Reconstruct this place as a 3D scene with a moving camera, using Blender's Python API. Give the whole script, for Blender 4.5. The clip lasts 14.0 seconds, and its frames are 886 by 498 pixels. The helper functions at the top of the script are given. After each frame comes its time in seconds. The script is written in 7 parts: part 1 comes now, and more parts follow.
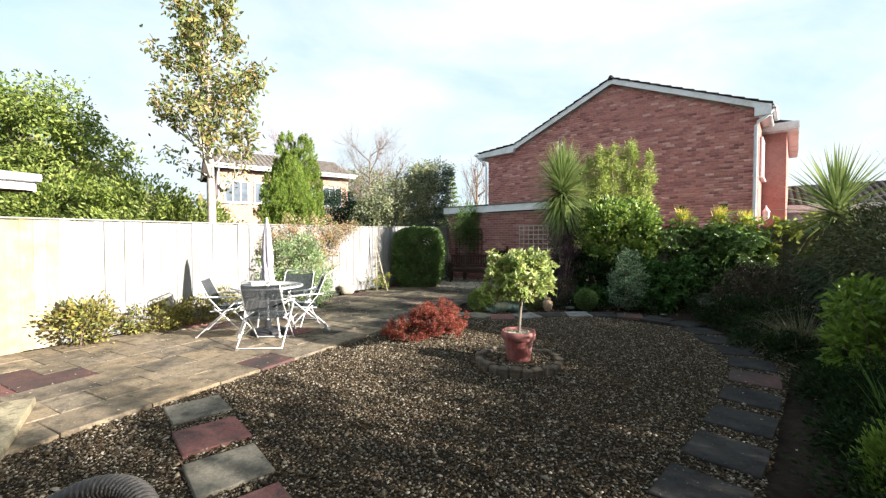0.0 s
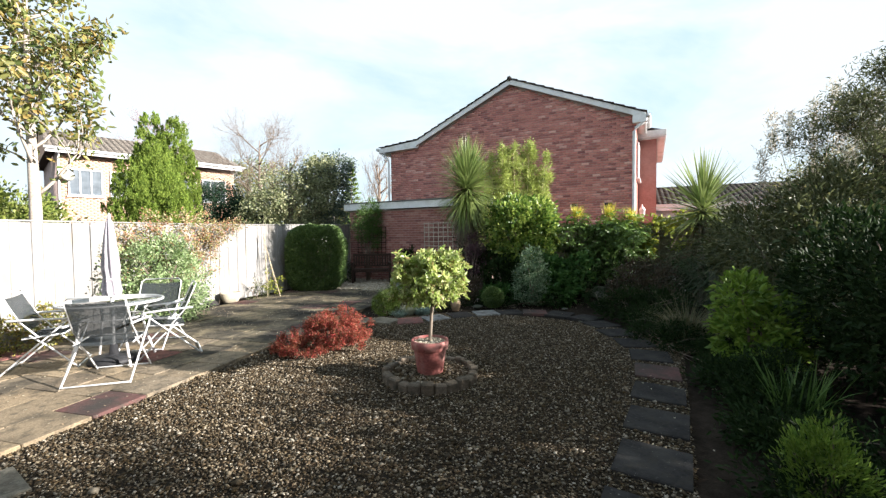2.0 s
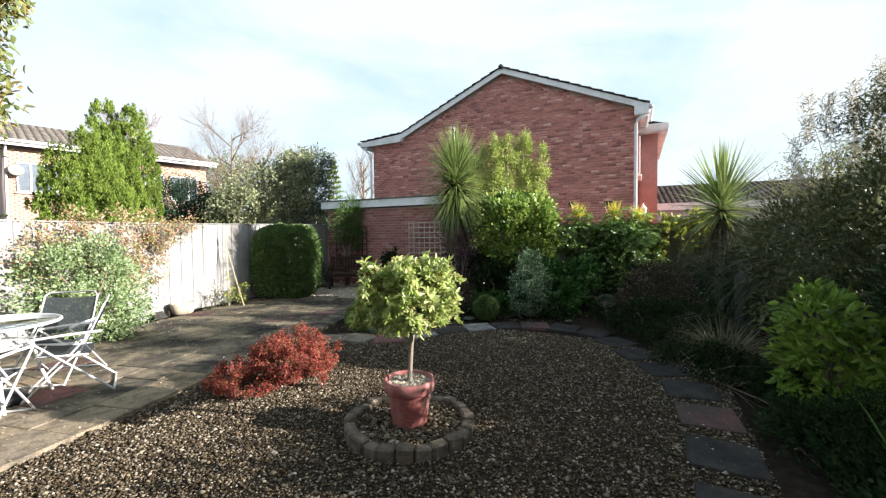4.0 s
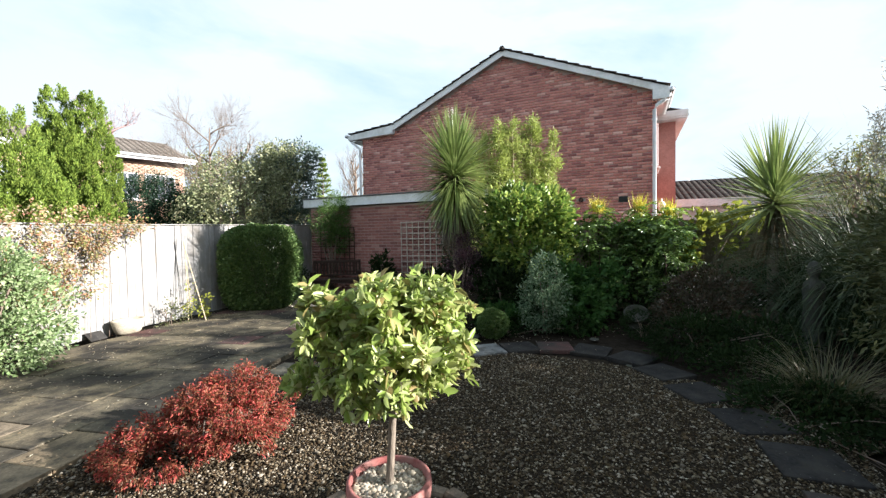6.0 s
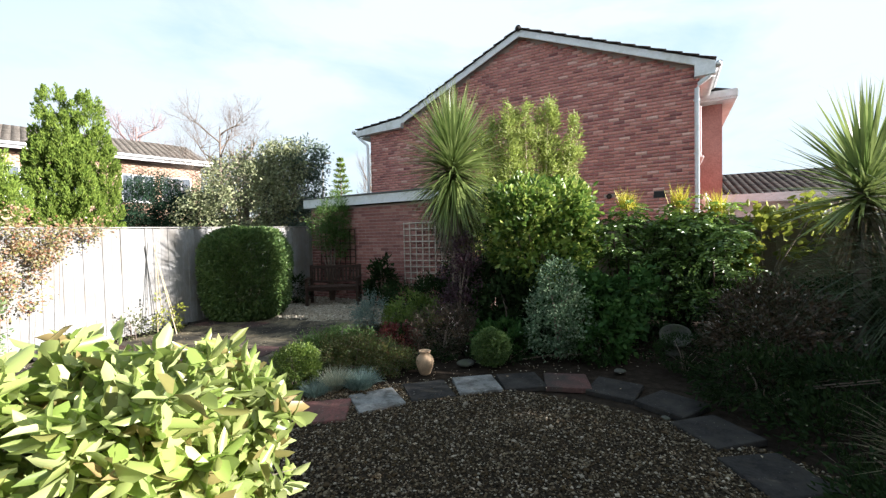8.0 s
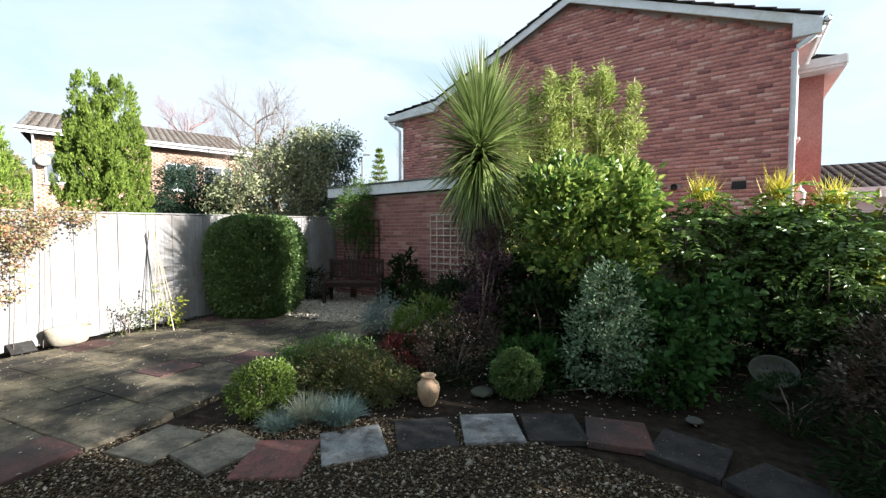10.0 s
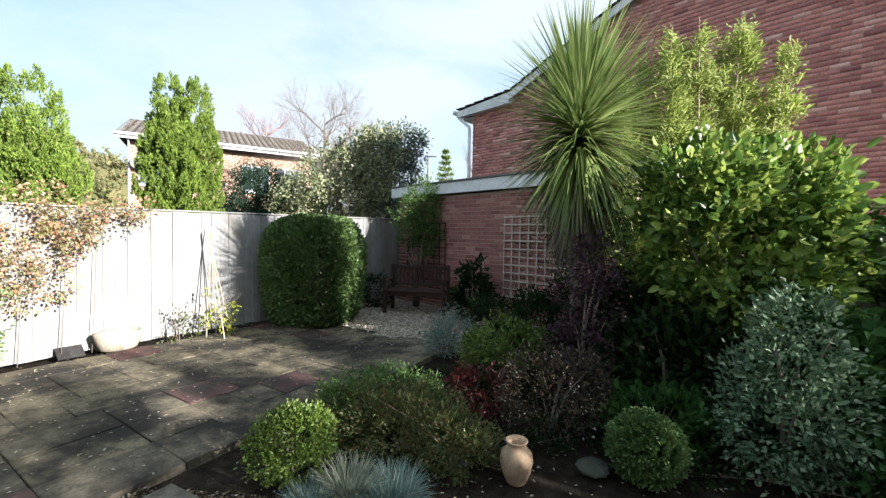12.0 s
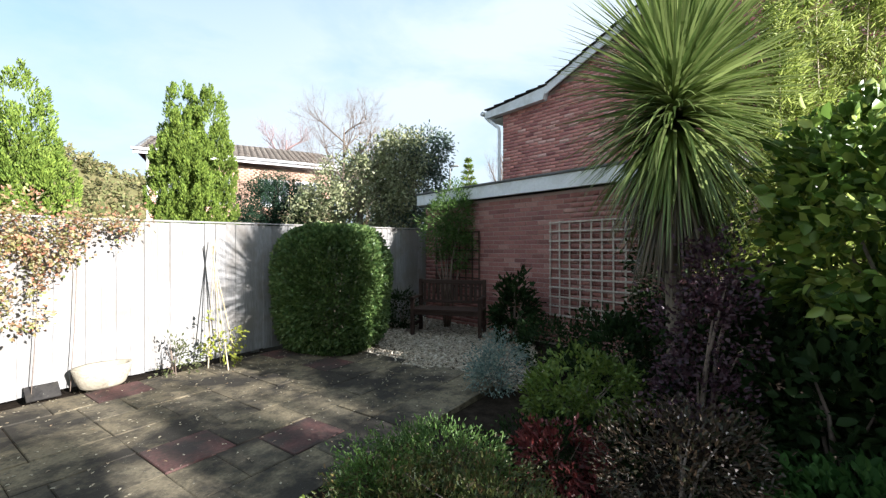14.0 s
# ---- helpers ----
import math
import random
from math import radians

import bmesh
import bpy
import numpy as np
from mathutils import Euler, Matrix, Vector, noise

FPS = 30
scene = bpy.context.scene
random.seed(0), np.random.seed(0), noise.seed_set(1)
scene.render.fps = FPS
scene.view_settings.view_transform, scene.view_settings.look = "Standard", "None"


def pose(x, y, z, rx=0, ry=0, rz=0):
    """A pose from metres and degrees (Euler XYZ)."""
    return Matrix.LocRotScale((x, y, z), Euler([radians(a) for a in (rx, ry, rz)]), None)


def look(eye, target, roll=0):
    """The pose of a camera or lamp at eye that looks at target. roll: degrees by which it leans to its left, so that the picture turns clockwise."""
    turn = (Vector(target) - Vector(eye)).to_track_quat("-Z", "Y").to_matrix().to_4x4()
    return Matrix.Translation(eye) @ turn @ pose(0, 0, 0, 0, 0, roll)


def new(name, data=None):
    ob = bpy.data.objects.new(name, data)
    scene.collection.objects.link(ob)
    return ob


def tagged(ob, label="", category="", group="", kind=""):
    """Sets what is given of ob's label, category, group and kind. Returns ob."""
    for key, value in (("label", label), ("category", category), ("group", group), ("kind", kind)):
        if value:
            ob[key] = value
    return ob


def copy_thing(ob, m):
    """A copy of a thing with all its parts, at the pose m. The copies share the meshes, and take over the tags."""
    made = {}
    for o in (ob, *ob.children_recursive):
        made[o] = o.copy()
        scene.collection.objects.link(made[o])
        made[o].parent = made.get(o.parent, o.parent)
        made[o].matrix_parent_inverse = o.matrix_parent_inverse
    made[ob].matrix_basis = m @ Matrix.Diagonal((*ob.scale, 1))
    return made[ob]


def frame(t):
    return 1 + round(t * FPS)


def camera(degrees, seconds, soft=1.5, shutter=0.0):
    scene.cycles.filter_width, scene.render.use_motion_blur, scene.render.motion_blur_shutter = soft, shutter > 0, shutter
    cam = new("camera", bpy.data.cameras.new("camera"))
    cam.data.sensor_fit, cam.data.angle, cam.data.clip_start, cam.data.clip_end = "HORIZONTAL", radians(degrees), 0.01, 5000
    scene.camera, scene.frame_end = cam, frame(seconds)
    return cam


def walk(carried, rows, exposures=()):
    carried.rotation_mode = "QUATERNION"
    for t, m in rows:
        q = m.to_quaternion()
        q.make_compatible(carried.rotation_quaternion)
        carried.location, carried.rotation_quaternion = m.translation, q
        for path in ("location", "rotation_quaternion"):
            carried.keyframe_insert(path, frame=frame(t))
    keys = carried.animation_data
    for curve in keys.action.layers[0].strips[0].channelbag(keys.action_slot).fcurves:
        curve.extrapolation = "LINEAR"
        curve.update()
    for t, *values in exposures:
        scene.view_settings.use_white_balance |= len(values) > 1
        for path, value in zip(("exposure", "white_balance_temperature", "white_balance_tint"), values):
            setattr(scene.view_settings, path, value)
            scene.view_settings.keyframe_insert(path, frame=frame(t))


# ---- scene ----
cam = camera(95.2, 14.0, soft=1.35)
PATH = [
    (0, (-0.154, -0.274, 1.433), (-0.151, 1.725, 1.38), -0.0),
    (0.5, (-0.155, -0.214, 1.446), (0.033, 1.776, 1.376), -0.1),
    (1, (-0.146, -0.076, 1.458), (0.198, 1.892, 1.384), -0.4),
    (1.5, (-0.161, 0.074, 1.445), (0.282, 2.023, 1.375), -0.3),
    (2, (-0.121, 0.269, 1.449), (0.353, 2.211, 1.381), -0.6),
    (2.5, (-0.058, 0.493, 1.471), (0.43, 2.431, 1.403), -0.2),
    (3, (0.015, 0.738, 1.477), (0.513, 2.674, 1.408), -0.2),
    (3.2, (0.048, 0.835, 1.472), (0.553, 2.769, 1.409), -0.3),
    (5.5, (0.358, 2.237, 1.462), (0.923, 4.155, 1.386), -0.8),
    (6, (0.463, 2.496, 1.472), (1.019, 4.416, 1.406), -1.0),
    (6.5, (0.602, 2.718, 1.498), (1.154, 4.64, 1.442), -0.7),
    (7, (0.785, 2.945, 1.492), (1.281, 4.882, 1.454), -0.4),
    (9.3, (1.686, 3.988, 1.46), (2.013, 5.959, 1.379), -1.1),
    (9.5, (1.696, 4.084, 1.433), (1.996, 6.06, 1.37), -0.5),
    (10, (1.744, 4.351, 1.457), (1.937, 6.34, 1.378), -0.0),
    (10.5, (1.762, 4.592, 1.45), (1.85, 6.587, 1.349), 0.5),
    (11, (1.759, 4.875, 1.462), (1.759, 6.872, 1.35), 0.8),
    (11.5, (1.719, 5.109, 1.453), (1.648, 7.106, 1.366), 0.6),
    (12, (1.624, 5.348, 1.461), (1.508, 7.344, 1.399), 1.0),
    (12.5, (1.541, 5.567, 1.44), (1.392, 7.561, 1.397), 0.5),
    (13, (1.459, 5.815, 1.438), (1.265, 7.805, 1.414), -0.3),
    (13.5, (1.401, 6.012, 1.431), (1.191, 8.001, 1.421), -0.5),
    (14, (1.315, 6.248, 1.419), (1.104, 8.236, 1.42), -0.0),
]
walk(cam, [(t, look(eye, target, roll)) for t, eye, target, roll in PATH], [(0.0, 1.80, 6380, 10), (7.0, 1.77, 6180, 10), (9.5, 1.75, 6130, 10), (12.0, 1.72, 6020, 10), (14.0, 1.72, 6020, 10)])

# ---- world, sun, exposure ----
SUN_AZ = math.atan2(0.897, -0.44)
SUN_EL = radians(19.0)
world = bpy.data.worlds.new("sky")
scene.world = world
world.use_nodes = True
wn, wl = world.node_tree.nodes, world.node_tree.links
wn.clear()
w_out = wn.new("ShaderNodeOutputWorld")
w_bg = wn.new("ShaderNodeBackground")
w_sky = wn.new("ShaderNodeTexSky")
w_sky.sky_type = "NISHITA"
w_sky.sun_disc = False
w_sky.sun_elevation = SUN_EL
w_sky.sun_rotation = SUN_AZ
w_sky.air_density = 1.0
w_sky.dust_density = 1.2
w_tc = wn.new("ShaderNodeTexCoord")
w_map = wn.new("ShaderNodeMapping")
w_map.inputs["Scale"].default_value = (1.0, 1.3, 2.6)
w_map.inputs["Rotation"].default_value = (0.0, 0.0, 2.1)
w_noise = wn.new("ShaderNodeTexNoise")
w_noise.inputs["Scale"].default_value = 2.1
w_noise.inputs["Detail"].default_value = 7.0
w_noise.inputs["Roughness"].default_value = 0.58
w_noise.inputs["Distortion"].default_value = 0.35
w_ramp = wn.new("ShaderNodeValToRGB")
w_ramp.color_ramp.elements[0].position = 0.26
w_ramp.color_ramp.elements[1].position = 0.56
w_ramp.color_ramp.elements[0].color = (0.36, 0.36, 0.36, 1)
w_mix = wn.new("ShaderNodeMix")
w_mix.data_type = "RGBA"
w_mix.inputs[7].default_value = (3.3, 3.62, 3.85, 1)
w_haze = wn.new("ShaderNodeMix")
w_haze.data_type = "RGBA"
w_haze.inputs[7].default_value = (1.35, 2.5, 2.9, 1)
wl.new(w_tc.outputs["Generated"], w_map.inputs["Vector"])
wl.new(w_map.outputs[0], w_noise.inputs["Vector"])
wl.new(w_noise.outputs["Fac"], w_ramp.inputs[0])
w_thin = wn.new("ShaderNodeMapRange")
w_thin.interpolation_type = "SMOOTHSTEP"
w_thin.inputs["From Min"].default_value = 0.68
w_thin.inputs["From Max"].default_value = 1.22
w_thin.inputs["To Min"].default_value = 1.0
w_thin.inputs["To Max"].default_value = 0.06
w_side = wn.new("ShaderNodeVectorMath")
w_side.operation = "DOT_PRODUCT"
w_side.inputs[1].default_value = (-0.6 * math.sin(SUN_AZ), -0.6 * math.cos(SUN_AZ), 1.0)
wl.new(w_tc.outputs["Generated"], w_side.inputs[0])
wl.new(w_side.outputs["Value"], w_thin.inputs["Value"])
w_cloud = wn.new("ShaderNodeMath")
w_cloud.operation = "MULTIPLY"
wl.new(w_ramp.outputs[0], w_cloud.inputs[0])
wl.new(w_thin.outputs[0], w_cloud.inputs[1])
w_veil = wn.new("ShaderNodeMath")
w_veil.operation = "MULTIPLY"
w_veil.inputs[1].default_value = 0.74
wl.new(w_thin.outputs[0], w_veil.inputs[0])
wl.new(w_cloud.outputs[0], w_mix.inputs[0])
wl.new(w_sky.outputs[0], w_haze.inputs[6])
wl.new(w_veil.outputs[0], w_haze.inputs[0])
wl.new(w_haze.outputs[2], w_mix.inputs[6])
wl.new(w_mix.outputs[2], w_bg.inputs["Color"])
w_bg.inputs["Strength"].default_value = 0.088
wl.new(w_bg.outputs[0], w_out.inputs[0])

sun_data = bpy.data.lights.new("sun", "SUN")
sun_data.energy = 5.0
sun_data.angle = radians(0.55)
sun_data.color = (1.0, 0.93, 0.86)
sun = new("sun", sun_data)
sun_from = Vector((math.sin(SUN_AZ) * math.cos(SUN_EL), math.cos(SUN_AZ) * math.cos(SUN_EL), math.sin(SUN_EL)))
sun.matrix_world = look(sun_from * 60, (0, 0, 0))


# ---- materials ----
def mat_base(name):
    m = bpy.data.materials.new(name)
    m.use_nodes = True
    nt = m.node_tree
    return m, nt.nodes, nt.links, nt.nodes["Principled BSDF"]


def coat(name, stops, scale=6.0, rough=0.8, fine=60.0, bump=0.15, per="noise", spec=0.18, metal=0.0, stain=None, stain_scale=1.2, stretch=(1, 1, 1), stain_at=(0.46, 0.66), speck=0.0):
    """A weathered surface: colour stops picked by noise, by island or by object, mottled by fine grain and larger stains."""
    m, n, l, p = mat_base(name)
    tc = n.new("ShaderNodeTexCoord")
    mp = n.new("ShaderNodeMapping")
    mp.inputs["Scale"].default_value = stretch
    l.new(tc.outputs["Object"], mp.inputs["Vector"])
    big = n.new("ShaderNodeTexNoise")
    big.inputs["Scale"].default_value = scale
    big.inputs["Detail"].default_value = 6
    l.new(mp.outputs[0], big.inputs["Vector"])
    small = n.new("ShaderNodeTexNoise")
    small.inputs["Scale"].default_value = fine
    small.inputs["Detail"].default_value = 5
    l.new(mp.outputs[0], small.inputs["Vector"])
    ramp = n.new("ShaderNodeValToRGB")
    e = ramp.color_ramp.elements
    while len(e) < len(stops):
        e.new(0.5)
    for i, c in enumerate(stops):
        e[i].position = (0.25 + 0.5 * i / max(1, len(stops) - 1)) if per == "noise" else i / max(1, len(stops) - 1)
        e[i].color = (*c, 1)
    if per == "island":
        g = n.new("ShaderNodeNewGeometry")
        l.new(g.outputs["Random Per Island"], ramp.inputs[0])
    elif per == "object":
        g = n.new("ShaderNodeObjectInfo")
        l.new(g.outputs["Random"], ramp.inputs[0])
    else:
        l.new(big.outputs["Fac"], ramp.inputs[0])
    mul = n.new("ShaderNodeMix")
    mul.data_type = "RGBA"
    mul.blend_type = "OVERLAY"
    mul.inputs[0].default_value = 0.55
    l.new(ramp.outputs[0], mul.inputs[6])
    l.new(small.outputs["Fac"], mul.inputs[7])
    col = mul.outputs[2]
    if stain:
        sn = n.new("ShaderNodeTexNoise")
        sn.inputs["Scale"].default_value = stain_scale
        sn.inputs["Detail"].default_value = 8
        sn.inputs["Roughness"].default_value = 0.65
        g2 = n.new("ShaderNodeNewGeometry")
        l.new(g2.outputs["Position"], sn.inputs["Vector"])
        sr = n.new("ShaderNodeValToRGB")
        sr.color_ramp.elements[0].position, sr.color_ramp.elements[1].position = stain_at
        l.new(sn.outputs["Fac"], sr.inputs[0])
        mx = n.new("ShaderNodeMix")
        mx.data_type = "RGBA"
        l.new(sr.outputs[0], mx.inputs[0])
        l.new(col, mx.inputs[6])
        mx.inputs[7].default_value = (*stain, 1)
        col = mx.outputs[2]
    if speck:
        g3 = n.new("ShaderNodeNewGeometry")
        for sc, lo, hi, tone in ((9.0, 0.50, 0.62, (0.05, 0.045, 0.036)), (26.0, 0.60, 0.68, (0.05, 0.046, 0.038)), (34.0, 0.64, 0.70, (0.44, 0.42, 0.35))):
            kn = n.new("ShaderNodeTexNoise")
            kn.inputs["Scale"].default_value = sc
            kn.inputs["Detail"].default_value = 6
            kn.inputs["Roughness"].default_value = 0.7
            off = n.new("ShaderNodeMapping")
            off.inputs["Location"].default_value = (sc, 2 * sc, 0)
            l.new(g3.outputs["Position"], off.inputs["Vector"])
            l.new(off.outputs[0], kn.inputs["Vector"])
            kr = n.new("ShaderNodeMapRange")
            kr.inputs["From Min"].default_value, kr.inputs["From Max"].default_value = lo, hi
            kr.inputs["To Max"].default_value = speck
            l.new(kn.outputs["Fac"], kr.inputs["Value"])
            km = n.new("ShaderNodeMix")
            km.data_type = "RGBA"
            l.new(kr.outputs[0], km.inputs[0])
            l.new(col, km.inputs[6])
            km.inputs[7].default_value = (*tone, 1)
            col = km.outputs[2]
    l.new(col, p.inputs["Base Color"])
    p.inputs["Roughness"].default_value = rough
    p.inputs["Metallic"].default_value = metal
    p.inputs["Specular IOR Level"].default_value = spec
    if bump:
        b = n.new("ShaderNodeBump")
        b.inputs["Strength"].default_value = bump
        b.inputs["Distance"].default_value = 0.01
        l.new(small.outputs["Fac"], b.inputs["Height"])
        l.new(b.outputs[0], p.inputs["Normal"])
    return m


def leafy(name, stops, rough=0.45, trans=0.35, spec=0.4):
    """Leaves: each island its own tint, with light coming through."""
    m, n, l, p = mat_base(name)
    g = n.new("ShaderNodeNewGeometry")
    ramp = n.new("ShaderNodeValToRGB")
    e = ramp.color_ramp.elements
    while len(e) < len(stops):
        e.new(0.5)
    for i, c in enumerate(stops):
        e[i].position = i / max(1, len(stops) - 1)
        e[i].color = (*c, 1)
    l.new(g.outputs["Random Per Island"], ramp.inputs[0])
    nz = n.new("ShaderNodeTexNoise")
    nz.inputs["Scale"].default_value = 3.0
    l.new(g.outputs["Position"], nz.inputs["Vector"])
    ov = n.new("ShaderNodeMix")
    ov.data_type = "RGBA"
    ov.blend_type = "OVERLAY"
    ov.inputs[0].default_value = 0.5
    l.new(ramp.outputs[0], ov.inputs[6])
    l.new(nz.outputs["Fac"], ov.inputs[7])
    l.new(ov.outputs[2], p.inputs["Base Color"])
    p.inputs["Roughness"].default_value = rough
    p.inputs["Specular IOR Level"].default_value = spec
    t = n.new("ShaderNodeBsdfTranslucent")
    l.new(ov.outputs[2], t.inputs["Color"])
    mix = n.new("ShaderNodeMixShader")
    mix.inputs[0].default_value = trans
    l.new(p.outputs[0], mix.inputs[1])
    l.new(t.outputs[0], mix.inputs[2])
    l.new(mix.outputs[0], n["Material Output"].inputs["Surface"])
    return m


def glassy(name, tint, rough=0.02):
    m, n, l, p = mat_base(name)
    p.inputs["Base Color"].default_value = (*tint, 1)
    p.inputs["Transmission Weight"].default_value = 1.0
    p.inputs["Roughness"].default_value = rough
    p.inputs["IOR"].default_value = 1.45
    return m


M_BRICK = coat("red_brick", [(0.267, 0.110, 0.107), (0.475, 0.195, 0.166), (0.557, 0.243, 0.205), (0.511, 0.211, 0.179), (0.356, 0.145, 0.137), (0.593, 0.267, 0.226), (0.534, 0.226, 0.188), (0.712, 0.427, 0.368)], fine=45, per="island", rough=0.9, bump=0.35)
# Garage bricks: the gable's red, browner, with the wall's deep shade in the tones.
M_BRICK_OB = coat("shaded_red_brick_near", [(0.201, 0.090, 0.081), (0.286, 0.129, 0.110), (0.350, 0.161, 0.136), (0.318, 0.143, 0.122), (0.249, 0.110, 0.100), (0.366, 0.178, 0.154), (0.424, 0.239, 0.201)], fine=45, per="object", rough=0.9, bump=0.35)
M_BRICK_GARAGE = coat("shaded_brown_red_brick", [(0.201, 0.090, 0.081), (0.286, 0.129, 0.110), (0.350, 0.161, 0.136), (0.318, 0.143, 0.122), (0.249, 0.110, 0.100), (0.366, 0.178, 0.154), (0.424, 0.239, 0.201)], fine=45, per="island", rough=0.9, bump=0.35)
M_BRICK_PLAIN = coat("plain_red_brick", [(0.34, 0.15, 0.125), (0.42, 0.20, 0.17)], scale=5, fine=45, rough=0.9, bump=0.2)
M_BRICK_FAR = coat("orange_brick", [(0.55, 0.35, 0.245), (0.58, 0.38, 0.27), (0.61, 0.405, 0.29)], fine=30, per="island", rough=0.9)
M_MORTAR = coat("mortar", [(0.360, 0.270, 0.240), (0.456, 0.348, 0.312)], scale=3, fine=80, rough=0.95)
M_WHITE = coat("white_paint", [(0.74, 0.75, 0.76), (0.82, 0.82, 0.82)], scale=2, fine=30, rough=0.45, bump=0.03, stain=(0.6, 0.6, 0.57), stain_scale=2)
M_ROOF = coat("roof_tile", [(0.022, 0.02, 0.02), (0.038, 0.033, 0.031), (0.055, 0.047, 0.042)], fine=40, per="island", rough=0.95, spec=0.08)
M_ROOF_FAR = coat("roof_tile_brown", [(0.20, 0.175, 0.155), (0.26, 0.23, 0.20), (0.22, 0.20, 0.175)], fine=20, per="island", rough=0.95)
M_FELT = coat("roof_felt", [(0.10, 0.10, 0.10), (0.16, 0.16, 0.155)], scale=3, fine=70, rough=0.95)
M_FENCE = coat("weathered_fence_board", [(0.226, 0.220, 0.212), (0.275, 0.271, 0.264), (0.250, 0.244, 0.236), (0.303, 0.300, 0.295)], fine=26, per="object", rough=0.9, bump=0.3, stretch=(5, 5, 0.35), stain=(0.23, 0.212, 0.188), stain_scale=2.6)
M_FENCE_NEW = coat("fresh_fence_board", [(0.27, 0.235, 0.16), (0.34, 0.295, 0.20), (0.30, 0.26, 0.175), (0.36, 0.33, 0.26)], fine=26, per="object", rough=0.85, bump=0.3, stretch=(5, 5, 0.35), stain=(0.24, 0.19, 0.115), stain_scale=2.6)
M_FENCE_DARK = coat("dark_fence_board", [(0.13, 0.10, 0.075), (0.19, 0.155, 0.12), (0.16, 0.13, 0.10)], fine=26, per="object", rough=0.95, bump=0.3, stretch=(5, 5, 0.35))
M_WOOD_DARK = coat("dark_stained_wood", [(0.035, 0.021, 0.016), (0.06, 0.037, 0.028)], fine=30, rough=0.75, stretch=(1, 1, 6), bump=0.2)
M_TRELLIS = coat("pale_trellis_wood", [(0.42, 0.36, 0.30), (0.55, 0.48, 0.41)], fine=35, per="object", rough=0.9, bump=0.2)
M_CANE = coat("bamboo_cane", [(0.45, 0.37, 0.24), (0.56, 0.48, 0.34)], fine=30, rough=0.7)

M_SLAB = coat("buff_slab", [(0.255, 0.195, 0.125), (0.305, 0.240, 0.158), (0.215, 0.168, 0.112), (0.285, 0.215, 0.130)], fine=55, per="object", rough=0.85, bump=0.4, stain=(0.085, 0.070, 0.050), stain_scale=1.9, stain_at=(0.47, 0.66), speck=0.55)
M_SLAB_STEP = coat("pale_buff_step", [(0.33, 0.28, 0.17), (0.40, 0.34, 0.22)], fine=55, scale=4, rough=0.85, bump=0.4, stain=(0.20, 0.17, 0.11), stain_scale=2.0, speck=0.6)
M_SLAB_GREY = coat("grey_slab", [(0.175, 0.138, 0.098), (0.215, 0.175, 0.122), (0.235, 0.185, 0.130)], fine=55, per="object", rough=0.85, bump=0.4, stain=(0.065, 0.055, 0.042), stain_scale=1.9, stain_at=(0.46, 0.66), speck=0.6)
# Algae-stained slab; dappled shade of the far patio is put into its blotches.
M_SLAB_MOSSY_SHADED = coat("algae_shade_dapple_slab", [(0.175, 0.145, 0.095), (0.205, 0.170, 0.110), (0.150, 0.128, 0.090), (0.225, 0.185, 0.118)], fine=55, per="object", rough=0.9, bump=0.4, stain=(0.036, 0.032, 0.026), stain_scale=1.5, stain_at=(0.42, 0.57), speck=0.7)
M_SLAB_TAN = coat("tan_stepping_slab", [(0.153, 0.136, 0.103), (0.192, 0.172, 0.133), (0.172, 0.153, 0.113)], fine=50, per="object", rough=0.85, bump=0.4, stain=(0.075, 0.066, 0.05), stain_scale=3.0, stain_at=(0.46, 0.68), speck=0.6)
M_SLAB_PALE = coat("pale_slate_slab", [(0.185, 0.189, 0.185), (0.237, 0.237, 0.226)], fine=40, scale=7, rough=0.75, bump=0.4, stain=(0.10, 0.10, 0.098), stain_scale=5.0, speck=0.6)
# Dark slate, with the deep shade beside the border added to its colour.
M_SLAB_SLATE = coat("shade_darkened_slate_slab", [(0.024, 0.0225, 0.022), (0.036, 0.034, 0.033)], fine=40, scale=7, rough=0.9, spec=0.06, bump=0.4, stain=(0.052, 0.049, 0.045), stain_scale=4.0, speck=0.5)
M_SLAB_RED = coat("red_slab", [(0.183, 0.074, 0.064), (0.222, 0.098, 0.082), (0.156, 0.069, 0.060)], fine=55, per="object", rough=0.85, bump=0.4, stain=(0.12, 0.07, 0.06), stain_scale=2.6, speck=0.6)
M_SLAB_DULL = coat("dull_purple_slab", [(0.095, 0.048, 0.044), (0.125, 0.064, 0.056)], fine=45, scale=7, rough=0.85, bump=0.4, stain=(0.05, 0.042, 0.038), stain_scale=2.4, stain_at=(0.42, 0.62), speck=0.6)
M_GRAVEL_BED = coat("gravel_bed", [(0.017, 0.014, 0.009), (0.028, 0.022, 0.016), (0.040, 0.032, 0.022)], scale=55, fine=110, rough=0.95, spec=0.06, bump=0.9)
M_PEBBLE = coat("pebble", [(0.054, 0.037, 0.018), (0.088, 0.062, 0.032), (0.029, 0.021, 0.013), (0.119, 0.086, 0.052), (0.062, 0.044, 0.025), (0.034, 0.026, 0.016), (0.187, 0.148, 0.099), (0.222, 0.183, 0.123), (0.057, 0.043, 0.026), (0.414, 0.365, 0.286), (0.044, 0.034, 0.022), (0.069, 0.054, 0.035)], per="island", fine=60, rough=0.8, spec=0.1, bump=0.1)
